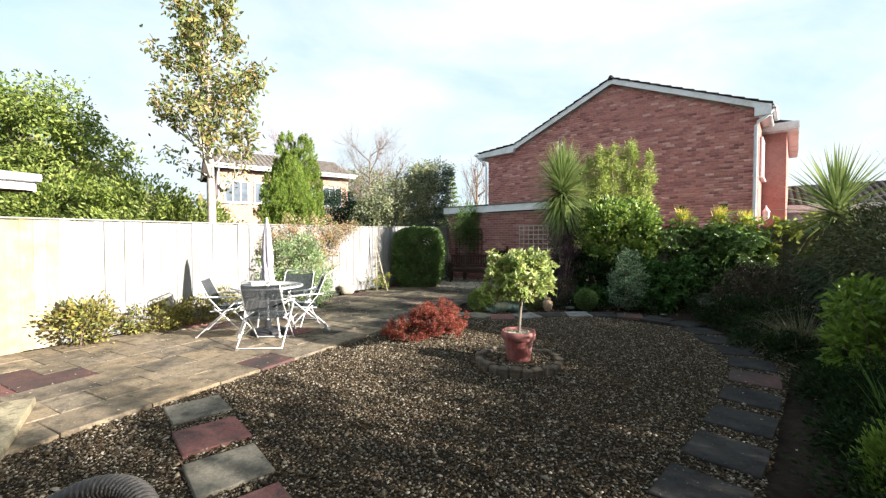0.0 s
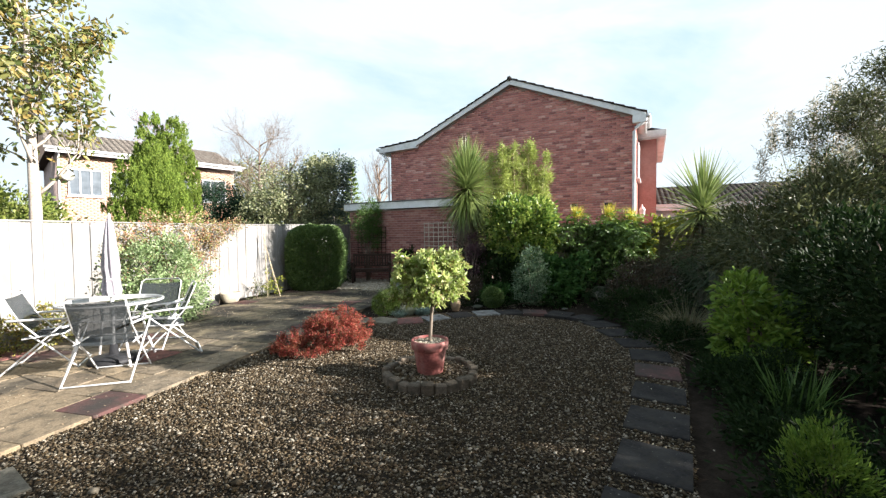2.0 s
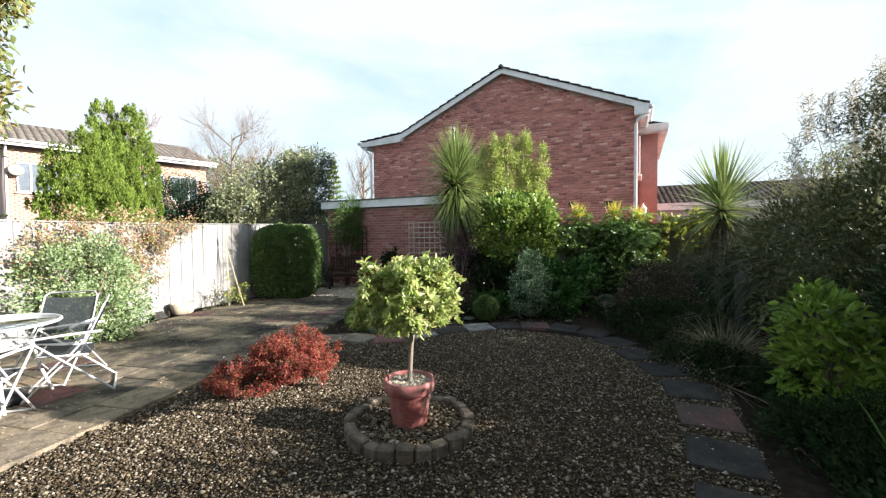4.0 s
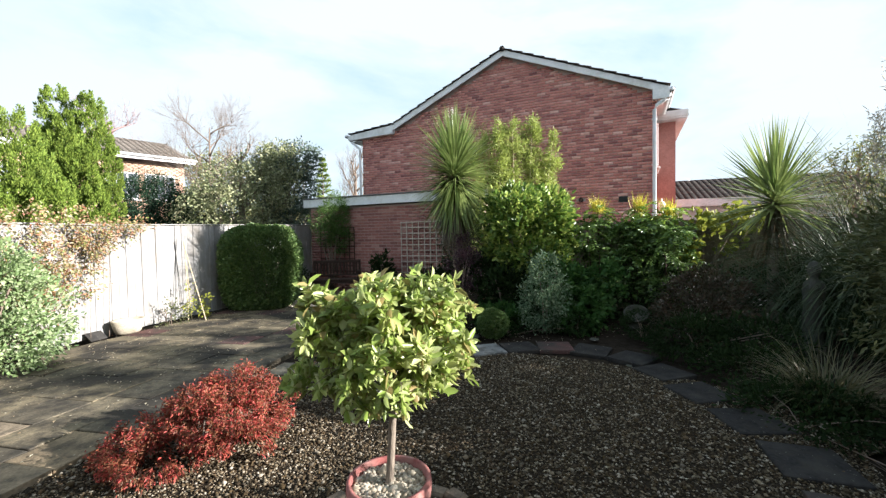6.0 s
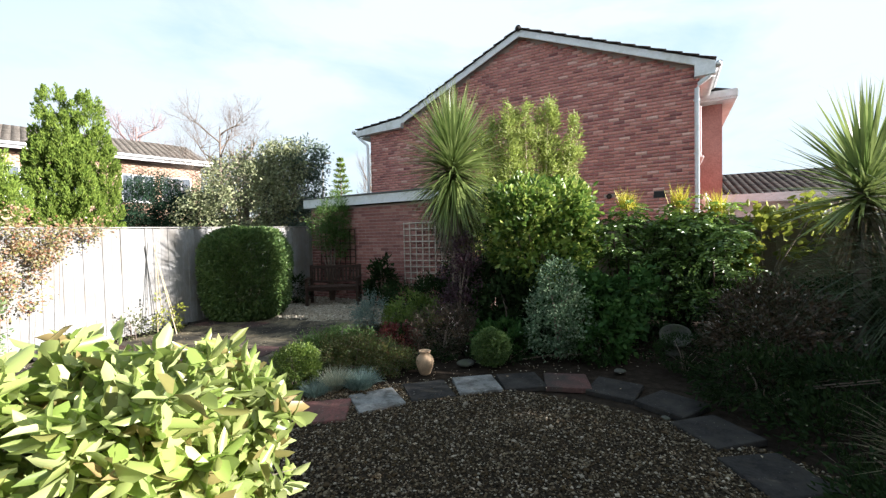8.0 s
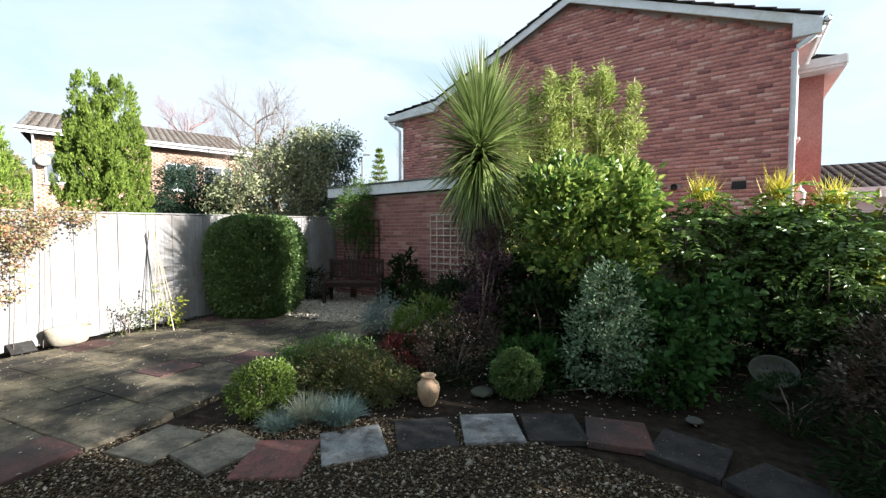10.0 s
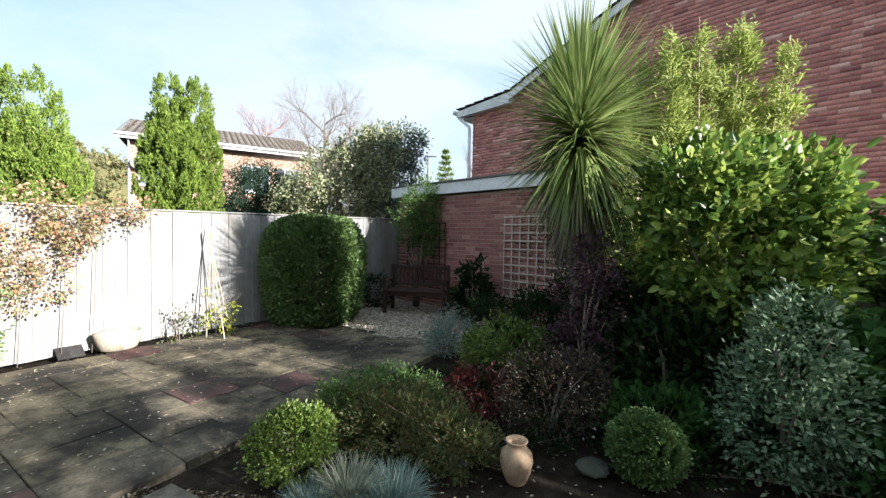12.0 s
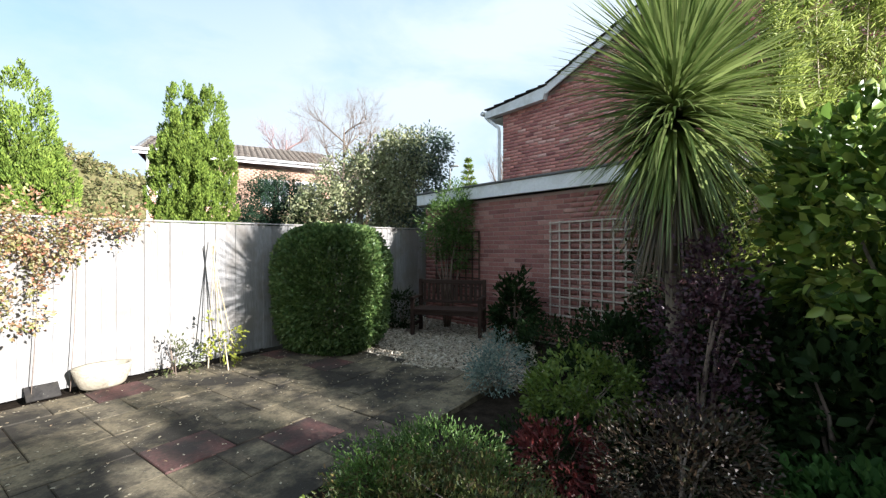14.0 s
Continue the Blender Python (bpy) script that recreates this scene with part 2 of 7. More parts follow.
M_PEBBLE_PALE = coat("pale_pebble", [(0.30, 0.25, 0.18), (0.42, 0.37, 0.29), (0.22, 0.18, 0.13), (0.55, 0.50, 0.41), (0.36, 0.30, 0.22)], per="island", fine=60, rough=0.7, bump=0.1)
M_SOIL = coat("soil", [(0.015, 0.011, 0.008), (0.026, 0.020, 0.015), (0.041, 0.032, 0.024)], scale=14, fine=70, rough=0.98, spec=0.04, bump=0.9)
M_STONE = coat("grey_stone", [(0.20, 0.195, 0.175), (0.29, 0.28, 0.25), (0.24, 0.235, 0.20)], scale=9, fine=45, rough=0.9, bump=0.4, stain=(0.2, 0.2, 0.16), stain_scale=6)
M_PALE_STONE = coat("pale_stone", [(0.317, 0.282, 0.214), (0.411, 0.365, 0.285)], scale=9, fine=45, rough=0.9, bump=0.4, stain=(0.30, 0.27, 0.2), stain_scale=6)
M_STATUE = coat("mossy_dark_stone", [(0.060, 0.060, 0.051), (0.096, 0.093, 0.078)], scale=9, fine=45, rough=0.95, bump=0.4, stain=(0.07, 0.08, 0.05), stain_scale=6)
M_EDGING = coat("edging_stone", [(0.125, 0.098, 0.070), (0.165, 0.130, 0.095), (0.105, 0.086, 0.066)], per="object", fine=50, rough=0.9, bump=0.4, stain=(0.06, 0.055, 0.042), stain_scale=8, speck=0.6)
M_TERRACOTTA = coat("terracotta", [(0.26, 0.085, 0.078), (0.325, 0.115, 0.10)], scale=4, fine=50, rough=0.8, bump=0.12, stain=(0.38, 0.22, 0.19), stain_scale=5)
M_CLAY = coat("pale_clay", [(0.43, 0.29, 0.18), (0.53, 0.37, 0.24)], scale=7, fine=60, rough=0.8, bump=0.2, stain=(0.30, 0.22, 0.14), stain_scale=9)
M_ALU = coat("white_metal_tube", [(0.530, 0.530, 0.523), (0.593, 0.593, 0.585)], scale=4, fine=60, rough=0.35, bump=0.0, spec=0.5)
M_MESH = coat("dark_sling_fabric", [(0.035, 0.042, 0.045), (0.055, 0.062, 0.066)], scale=30, fine=300, rough=0.8, bump=0.3)


def open_weave(m, share):
    """Lets a share of the light straight through a mesh fabric."""
    n, l = m.node_tree.nodes, m.node_tree.links
    tr = n.new("ShaderNodeBsdfTransparent")
    mx = n.new("ShaderNodeMixShader")
    mx.inputs[0].default_value = share
    l.new(n["Principled BSDF"].outputs[0], mx.inputs[1])
    l.new(tr.outputs[0], mx.inputs[2])
    l.new(mx.outputs[0], n["Material Output"].inputs["Surface"])


open_weave(M_MESH, 0.3)
M_CANOPY = coat("lilac_grey_canvas", [(0.30, 0.28, 0.31), (0.38, 0.36, 0.39)], scale=6, fine=120, rough=0.9, bump=0.2)
M_PLASTIC = coat("black_plastic", [(0.02, 0.02, 0.022), (0.035, 0.035, 0.037)], fine=50, rough=0.55)
M_RATTAN = coat("dark_rattan", [(0.042, 0.037, 0.033), (0.078, 0.069, 0.060), (0.108, 0.099, 0.090)], fine=80, per="island", rough=0.5, bump=0.2)
M_BARK = coat("grey_brown_bark", [(0.16, 0.13, 0.10), (0.26, 0.22, 0.175)], scale=8, fine=40, rough=0.95, bump=0.5, stretch=(3, 3, 0.6))
M_BARK_PALE = coat("pale_bark", [(0.34, 0.29, 0.24), (0.47, 0.42, 0.36)], scale=6, fine=40, rough=0.9, bump=0.4)
M_TWIG = coat("brown_twig", [(0.16, 0.12, 0.095), (0.24, 0.19, 0.15)], scale=8, fine=40, rough=0.95)
M_PINK_TWIG = coat("reddish_twig", [(0.26, 0.175, 0.165), (0.33, 0.23, 0.215)], scale=8, fine=40, rough=0.95)
M_GLASS = glassy("clear_glass", (0.86, 0.93, 0.92))
M_WINDOW = coat("window_glass", [(0.10, 0.12, 0.14), (0.16, 0.18, 0.20)], scale=1, fine=4, rough=0.08, bump=0.0, spec=0.8)
M_WOODS = leafy("far_woods", [(0.08, 0.11, 0.035), (0.16, 0.17, 0.06), (0.20, 0.17, 0.07), (0.12, 0.14, 0.05)], trans=0.2, rough=0.8)

L_SCRUB = leafy("hillside_scrub", [(0.13, 0.15, 0.05), (0.20, 0.20, 0.08), (0.25, 0.20, 0.10), (0.16, 0.18, 0.07)], trans=0.2, rough=0.8)
L_BAY = leafy("standard_leaf", [(0.22, 0.31, 0.06), (0.34, 0.44, 0.11), (0.62, 0.65, 0.32), (0.27, 0.37, 0.08), (0.50, 0.55, 0.20), (0.16, 0.23, 0.05), (0.40, 0.30, 0.13)], rough=0.32, trans=0.42, spec=0.45)
L_GREEN = leafy("mid_green_leaf", [(0.055, 0.11, 0.024), (0.09, 0.165, 0.036), (0.13, 0.21, 0.052)])
# Mid-green leaf darkened for plants that stand in shade.
L_SHADE = leafy("shade_green_leaf", [(0.030, 0.078, 0.019), (0.047, 0.108, 0.027), (0.070, 0.142, 0.035)], rough=0.55, spec=0.15)
L_REED = leafy("grey_green_reed", [(0.028, 0.048, 0.019), (0.048, 0.076, 0.030), (0.088, 0.116, 0.052)], rough=0.5, trans=0.25)
L_BAYGREEN = leafy("glossy_green_leaf", [(0.045, 0.095, 0.018), (0.115, 0.205, 0.038), (0.27, 0.37, 0.07), (0.43, 0.50, 0.12), (0.060, 0.120, 0.022), (0.18, 0.28, 0.052)], rough=0.38, trans=0.34, spec=0.38)
# Dark evergreen leaf, lowered further to carry the deep shade of the borders.
L_DARK = leafy("shade_dark_green_leaf", [(0.012, 0.026, 0.008), (0.019, 0.038, 0.011), (0.028, 0.048, 0.015)], rough=0.6, trans=0.2, spec=0.1)
L_LIME = leafy("lime_leaf", [(0.115, 0.215, 0.026), (0.19, 0.30, 0.044), (0.28, 0.39, 0.065), (0.085, 0.16, 0.022)], trans=0.4)
L_LIMEBOX = leafy("box_leaf", [(0.072, 0.122, 0.022), (0.115, 0.173, 0.029), (0.166, 0.216, 0.043)], trans=0.3)
L_HEDGE = leafy("hedge_leaf", [(0.06, 0.09, 0.02), (0.13, 0.17, 0.035), (0.22, 0.26, 0.06), (0.32, 0.35, 0.10), (0.09, 0.12, 0.03)], trans=0.35)
# Hedge leaf tones raised so these crowns look fully sunlit.
L_SUNNY = leafy("sunlit_tree_leaf", [(0.10, 0.15, 0.028), (0.24, 0.30, 0.060), (0.36, 0.41, 0.105), (0.17, 0.23, 0.045), (0.06, 0.10, 0.022)], trans=0.42)
L_CLIPPED = leafy("clipped_shrub_leaf", [(0.052, 0.104, 0.030), (0.092, 0.158, 0.043), (0.165, 0.232, 0.074), (0.070, 0.124, 0.036)], trans=0.25, rough=0.42)
L_HEATH = leafy("heather_sprig", [(0.043, 0.073, 0.019), (0.086, 0.116, 0.031), (0.122, 0.134, 0.037), (0.104, 0.061, 0.027), (0.061, 0.092, 0.031)], trans=0.25)
L_YELLOW = leafy("yellow_green_leaf", [(0.22, 0.26, 0.04), (0.36, 0.37, 0.06), (0.16, 0.20, 0.035)], trans=0.4)
L_BAMBOO = leafy("bamboo_leaf", [(0.27, 0.345, 0.075), (0.39, 0.455, 0.115), (0.50, 0.545, 0.17), (0.19, 0.26, 0.055)], trans=0.45)
L_RUSSET = leafy("russet_yellow_leaf", [(0.32, 0.27, 0.06), (0.38, 0.34, 0.09), (0.14, 0.085, 0.03), (0.24, 0.26, 0.06), (0.12, 0.14, 0.04), (0.09, 0.075, 0.03)], trans=0.35)
L_HONEY = leafy("pale_fresh_leaf", [(0.13, 0.20, 0.08), (0.21, 0.30, 0.12), (0.31, 0.39, 0.19), (0.43, 0.49, 0.30)], trans=0.35)
L_GOLD = leafy("golden_flower_spike", [(0.55, 0.45, 0.05), (0.62, 0.55, 0.09), (0.42, 0.40, 0.06)], trans=0.4)
L_RED = leafy("red_maple_leaf", [(0.30, 0.032, 0.036), (0.46, 0.085, 0.062), (0.10, 0.030, 0.020), (0.40, 0.15, 0.08), (0.085, 0.055, 0.022), (0.22, 0.075, 0.035), (0.55, 0.11, 0.09)], trans=0.4, rough=0.5)
L_WINE = leafy("wine_red_leaf", [(0.12, 0.02, 0.022), (0.18, 0.04, 0.035), (0.08, 0.025, 0.02)], trans=0.25)
L_PURPLE = leafy("purple_leaf", [(0.035, 0.018, 0.026), (0.06, 0.028, 0.04), (0.085, 0.045, 0.05)], rough=0.42, trans=0.12, spec=0.3)
L_BRONZE = leafy("bronze_leaf", [(0.043, 0.034, 0.019), (0.074, 0.046, 0.028), (0.031, 0.037, 0.017)], trans=0.2)
L_SILVER = leafy("variegated_leaf", [(0.065, 0.125, 0.062), (0.14, 0.22, 0.115), (0.29, 0.36, 0.23), (0.055, 0.105, 0.048), (0.18, 0.265, 0.15)], trans=0.25, rough=0.55, spec=0.25)
L_CREAMY = leafy("cream_variegated_leaf", [(0.16, 0.19, 0.08), (0.28, 0.30, 0.15), (0.40, 0.40, 0.24), (0.10, 0.14, 0.06)], trans=0.3, rough=0.5)
L_OLIVE = leafy("olive_leaf", [(0.048, 0.061, 0.020), (0.095, 0.109, 0.041), (0.163, 0.170, 0.075), (0.068, 0.088, 0.034)], trans=0.3, rough=0.5)
L_BLUEGREEN = leafy("blue_green_leaf", [(0.05, 0.085, 0.06), (0.09, 0.13, 0.095), (0.15, 0.19, 0.14), (0.06, 0.09, 0.06)], trans=0.2, rough=0.4)
L_BLUE = leafy("blue_grey_blade", [(0.10, 0.165, 0.145), (0.17, 0.24, 0.21), (0.25, 0.30, 0.24)], trans=0.2)
L_FESCUE = leafy("straw_fescue_blade", [(0.24, 0.28, 0.20), (0.36, 0.38, 0.27), (0.46, 0.45, 0.34), (0.18, 0.24, 0.18)], trans=0.3)
L_STRAW = leafy("straw_blade", [(0.132, 0.123, 0.058), (0.185, 0.163, 0.088), (0.070, 0.088, 0.026)], trans=0.3)
L_PALM = leafy("cordyline_blade", [(0.085, 0.135, 0.036), (0.16, 0.225, 0.062), (0.30, 0.36, 0.125), (0.115, 0.175, 0.045)], rough=0.33, trans=0.32, spec=0.5)
L_MAHONIA = leafy("mahonia_leaflet", [(0.065, 0.124, 0.031), (0.111, 0.189, 0.044), (0.169, 0.260, 0.062), (0.085, 0.150, 0.044)], rough=0.3, trans=0.3, spec=0.5)
L_DEAD = leafy("dry_blade", [(0.084, 0.060, 0.036), (0.132, 0.102, 0.060), (0.060, 0.051, 0.030)], trans=0.2)
L_CONIFER = leafy("cypress_spray", [(0.075, 0.130, 0.020), (0.155, 0.230, 0.036), (0.265, 0.345, 0.060), (0.110, 0.175, 0.028)], rough=0.65, trans=0.22, spec=0.25)
L_CONIFER_DARK = leafy("dark_conifer_spray", [(0.018, 0.040, 0.022), (0.030, 0.060, 0.034), (0.024, 0.048, 0.026)], rough=0.75, trans=0.1, spec=0.08)
L_AUTUMN = leafy("autumn_leaf", [(0.13, 0.17, 0.08), (0.21, 0.25, 0.11), (0.30, 0.32, 0.14), (0.16, 0.20, 0.09), (0.40, 0.33, 0.12)], trans=0.4)
L_CHERRY = leafy("yellowing_cherry_leaf", [(0.09, 0.135, 0.04), (0.165, 0.21, 0.065), (0.32, 0.29, 0.09), (0.12, 0.165, 0.05), (0.38, 0.25, 0.08), (0.24, 0.28, 0.10)], trans=0.4)
L_CREEPER = leafy("creeper_leaf", [(0.42, 0.16, 0.09), (0.52, 0.31, 0.20), (0.25, 0.28, 0.085), (0.58, 0.45, 0.33), (0.20, 0.26, 0.07), (0.36, 0.17, 0.11), (0.40, 0.40, 0.17)], trans=0.35)
L_FADED = leafy("fallen_leaf", [(0.360, 0.304, 0.208), (0.440, 0.400, 0.288), (0.272, 0.176, 0.096)], trans=0.1)
L_PLUME = leafy("feathery_plume", [(0.55, 0.50, 0.40), (0.66, 0.62, 0.52)], trans=0.4)
L_WHITE = leafy("pale_seed_head", [(0.55, 0.45, 0.42), (0.70, 0.62, 0.56)], trans=0.2)


# ---- mesh helpers ----
def mesh_np(name, verts, faces, material, smooth=False):
    """A mesh from arrays of vertices (n,3) and of faces all alike (m,k)."""
    verts, faces = np.asarray(verts, dtype=np.float32), np.asarray(faces, dtype=np.int32)
    me = bpy.data.meshes.new(name)
    me.vertices.add(len(verts))
    me.vertices.foreach_set("co", verts.ravel())
    k = faces.shape[1]
    me.loops.add(faces.size)
    me.loops.foreach_set("vertex_index", faces.ravel())
    me.polygons.add(len(faces))
    me.polygons.foreach_set("loop_start", np.arange(0, faces.size, k, dtype=np.int32))
    if smooth:
        me.polygons.foreach_set("use_smooth", np.ones(len(faces), dtype=bool))
    me.update(calc_edges=True)
    me.materials.append(material)
    return me


def mesh_bm(name, bm, material, smooth=False):
    me = bpy.data.meshes.new(name)
    bmesh.ops.recalc_face_normals(bm, faces=bm.faces)
    if smooth:
        for f in bm.faces:
            f.smooth = True
    bm.to_mesh(me)
    bm.free()
    me.materials.append(material)
    return me


def part(name, data, parent, label="", m=None, kind=""):
    """One mesh object under a thing or a part."""
    ob = new(name, data)
    ob.parent = parent
    if m is not None:
        ob.matrix_basis = m
    return tagged(ob, label, "", "", kind)


def thing(name, label, category, m=None, group="", kind=""):
    ob = new(name)
    ob.empty_display_size = 0.1
    if m is not None:
        ob.matrix_basis = m
    return tagged(ob, label, category, group, kind)


def box_bm(sx, sy, sz, bevel=0.0, base=True):
    bm = bmesh.new()
    bmesh.ops.create_cube(bm, size=1)
    bmesh.ops.scale(bm, vec=(sx, sy, sz), verts=bm.verts)
    if base:
        bmesh.ops.translate(bm, vec=(0, 0, sz / 2), verts=bm.verts)
    if bevel:
        bmesh.ops.bevel(bm, geom=bm.edges[:], offset=bevel, segments=1, affect="EDGES")
    return bm


def box_me(name, sx, sy, sz, material, bevel=0.0, base=True):
    return mesh_bm(name, box_bm(sx, sy, sz, bevel, base), material)


CUBE_V = np.array([(-1, -1, -1), (1, -1, -1), (1, 1, -1), (-1, 1, -1), (-1, -1, 1), (1, -1, 1), (1, 1, 1), (-1, 1, 1)], dtype=np.float32) / 2
CUBE_F = np.array([(0, 3, 2, 1), (4, 5, 6, 7), (0, 1, 5, 4), (1, 2, 6, 5), (2, 3, 7, 6), (3, 0, 4, 7)])


def many_boxes(name, centres, sizes, material):
    c, s = np.asarray(centres, dtype=np.float32), np.asarray(sizes, dtype=np.float32)
    v = (CUBE_V[None] * s[:, None] + c[:, None]).reshape(-1, 3)
    f = (CUBE_F[None] + 8 * np.arange(len(c))[:, None, None]).reshape(-1, 4)
    return mesh_np(name, v, f, material)


def lathe(name, profile, material, seg=28):
    bm = bmesh.new()
    rings = []
    for r, z in profile:
        rings.append([bm.verts.new((r * math.cos(2 * math.pi * i / seg), r * math.sin(2 * math.pi * i / seg), z)) for i in range(seg)])
    for a, b in zip(rings, rings[1:]):
        for i in range(seg):
            bm.faces.new((a[i], a[(i + 1) % seg], b[(i + 1) % seg], b[i]))
    bm.faces.new(rings[0][::-1])
    bm.faces.new(rings[-1])
    return mesh_bm(name, bm, material, True)


def tube_arrays(paths, sides=6):
    """Vertices and quads of round tubes along paths: lists of (point, radius)."""
    V, F, o = [], [], 0
    for path in paths:
        pts = [Vector(p) for p, _ in path]
        for i, (p, r) in enumerate(path):
            d = (pts[min(i + 1, len(pts) - 1)] - pts[max(i - 1, 0)]).normalized()
            a = d.cross(Vector((0, 0, 1)) if abs(d.z) < 0.9 else Vector((1, 0, 0))).normalized()
            b = d.cross(a)
            for k in range(sides):
                t = 2 * math.pi * k / sides
                V.append(pts[i] + a * (r * math.cos(t)) + b * (r * math.sin(t)))
        for i in range(len(path) - 1):
            for k in range(sides):
                k2 = (k + 1) % sides
                F.append((o + i * sides + k, o + i * sides + k2, o + (i + 1) * sides + k2, o + (i + 1) * sides + k))
        F.append(tuple(o + k for k in (3 * sides // 4, sides // 2, sides // 4, 0)))
        e = o + (len(path) - 1) * sides
        F.append(tuple(e + k for k in (0, sides // 4, sides // 2, 3 * sides // 4)))
        o += len(path) * sides
    return [tuple(v) for v in V], F


def tubes(name, paths, material, sides=6):
    V, F = tube_arrays(paths, sides)
    return mesh_np(name, V, F, material, True)


def unit(a):
    return a / np.maximum(np.linalg.norm(a, axis=-1, keepdims=True), 1e-6)


def leaf_mesh(name, pts, axes, length, width, material, rng, fold=0.18, vary=0.35, up=0.6):
    """Folded pointed leaves, each an island of its own."""
    n = len(pts)
    axes = unit(axes)
    side = unit(np.cross(axes, unit(rng.normal(size=(n, 3)) * (1 - up) + np.array((0, 0, 1.0)) * up)) + 1e-4)
    nor = np.cross(side, axes)
    L = (length * (1 + vary * rng.uniform(-1, 1, n)))[:, None]
    W = (width * (1 + vary * rng.uniform(-1, 1, n)))[:, None]
    v = np.empty((n, 6, 3))
    v[:, 0] = pts
    v[:, 1] = pts + axes * L * 0.35 + side * W * 0.5 + nor * W * fold
    v[:, 2] = pts + axes * L * 0.75 + side * W * 0.36 + nor * W * fold * 0.4
    v[:, 3] = pts + axes * L - nor * L * 0.12
    v[:, 4] = pts + axes * L * 0.75 - side * W * 0.36 + nor * W * fold * 0.4
    v[:, 5] = pts + axes * L * 0.35 - side * W * 0.5 + nor * W * fold
    base = 6 * np.arange(n)[:, None, None]
    f = (np.array([(0, 1, 2, 3), (0, 3, 4, 5)])[None] + base).reshape(-1, 4)
    return mesh_np(name, v.reshape(-1, 3), f, material)


def crown_points(blobs, n, rng, clump=0.14, shell=0.72, per=22):
    """Points and outward ways in clumps near the skins of ellipsoids (cx, cy, cz, rx, ry, rz)."""
    b = np.array(blobs, dtype=float)
    w = (b[:, 3] * b[:, 4] * b[:, 5]) ** (2 / 3)
    k = max(4, n // per)
    which = rng.choice(len(b), k, p=w / w.sum())
    d = unit(rng.normal(size=(k, 3)))
    r = shell + (1.04 - shell) * rng.uniform(0, 1, k) ** 0.6
    cen = b[which, :3] + d * b[which, 3:] * r[:, None]
    idx = rng.integers(0, k, n)
    pts = cen[idx] + rng.normal(size=(n, 3)) * clump * 0.55
    out = unit((pts - b[which[idx], :3]) / b[which[idx], 3:])
    return pts, out


def bush(name, label, x, y, blobs, n, length, width, material, seed, z=0.0, clump=0.12, stem=None, stems=7, group="", category="shrub", spread=0.9, up=0.15, shell=0.66, lift=0.25, flowers=None, per=22):
    """A shrub: stems from the ground and a clumped crown of many leaves."""
    rng = np.random.default_rng(seed)
    t = thing(name, label, category, pose(x, y, z), group)
    paths = []
    for i in range(stems):
        bl = blobs[i % len(blobs)]
        d = unit(rng.normal(size=3))
        tip = np.array(bl[:3]) + d * np.array(bl[3:]) * 0.75
        base = np.array((rng.uniform(-0.05, 0.05), rng.uniform(-0.05, 0.05), -0.02))
        mid = base * 0.5 + tip * 0.5 + np.array((0, 0, 0.12 * abs(tip[2])))
        mid[:2] *= 0.75
        r = (0.011 + 0.006 * bl[5]) * min(1.0, 0.15 + tip[2])
        paths.append([(tuple(base), r * 1.3), (tuple(mid), r), (tuple(tip), r * 0.3)])
    part("stem", tubes("stem", paths, stem or M_TWIG, 5), t, kind="stuff")
    pts, out = crown_points(blobs, n, rng, clump, shell, per)
    pts[:, 2] = np.maximum(pts[:, 2], 0.015)
    ax = out + rng.normal(size=(n, 3)) * spread * 0.6 + np.array((0, 0, lift))
    part("foliage", leaf_mesh("foliage", pts, ax, length, width, material, rng, up=up), t)
    if flowers:
        count, fl, fw, fm, fname = flowers
        p2, o2 = crown_points(blobs, count, rng, clump, 0.95, 3)
        p2[:, 2] = np.maximum(p2[:, 2], 0.05)
        part(fname, leaf_mesh(fname, p2, o2 + np.array((0, 0, 0.3)), fl, fw, fm, rng), t, kind="stuff")
    return t


def blade_mesh(name, bases, ways, lengths, width, droop, material, rng, seg=4):
    """Curved tapering blades: each leaves its base along its way and bends towards the ground."""
    n = len(bases)
    ways = unit(ways)
    side = unit(np.cross(ways, np.array((0, 0, 1.0))) + rng.normal(size=(n, 3)) * 0.15)
    V = np.empty((n, 2 * seg + 1, 3))
    p, d = bases.copy(), ways.copy()
    step = (lengths / seg)[:, None]
    for i in range(seg):
        w = width * (1.0 - (i / seg) ** 1.6) * (0.75 if i == 0 else 1.0)
        V[:, 2 * i], V[:, 2 * i + 1] = p + side * w / 2, p - side * w / 2
        p = p + d * step
        d = unit(d + np.array((0, 0, -1.0)) * droop[:, None] / seg)
    V[:, 2 * seg] = p
    quads = [(2 * i, 2 * i + 1, 2 * i + 3, 2 * i + 2) for i in range(seg - 1)]
    tip = (2 * seg - 2, 2 * seg - 1, 2 * seg)
    base = (2 * seg + 1) * np.arange(n)[:, None]
    tris = []
    for q in quads:
        tris += [base + np.array((q[0], q[1], q[2])), base + np.array((q[0], q[2], q[3]))]
    tris.append(base + np.array(tip))
    return mesh_np(name, V.reshape(-1, 3), np.concatenate(tris), material)


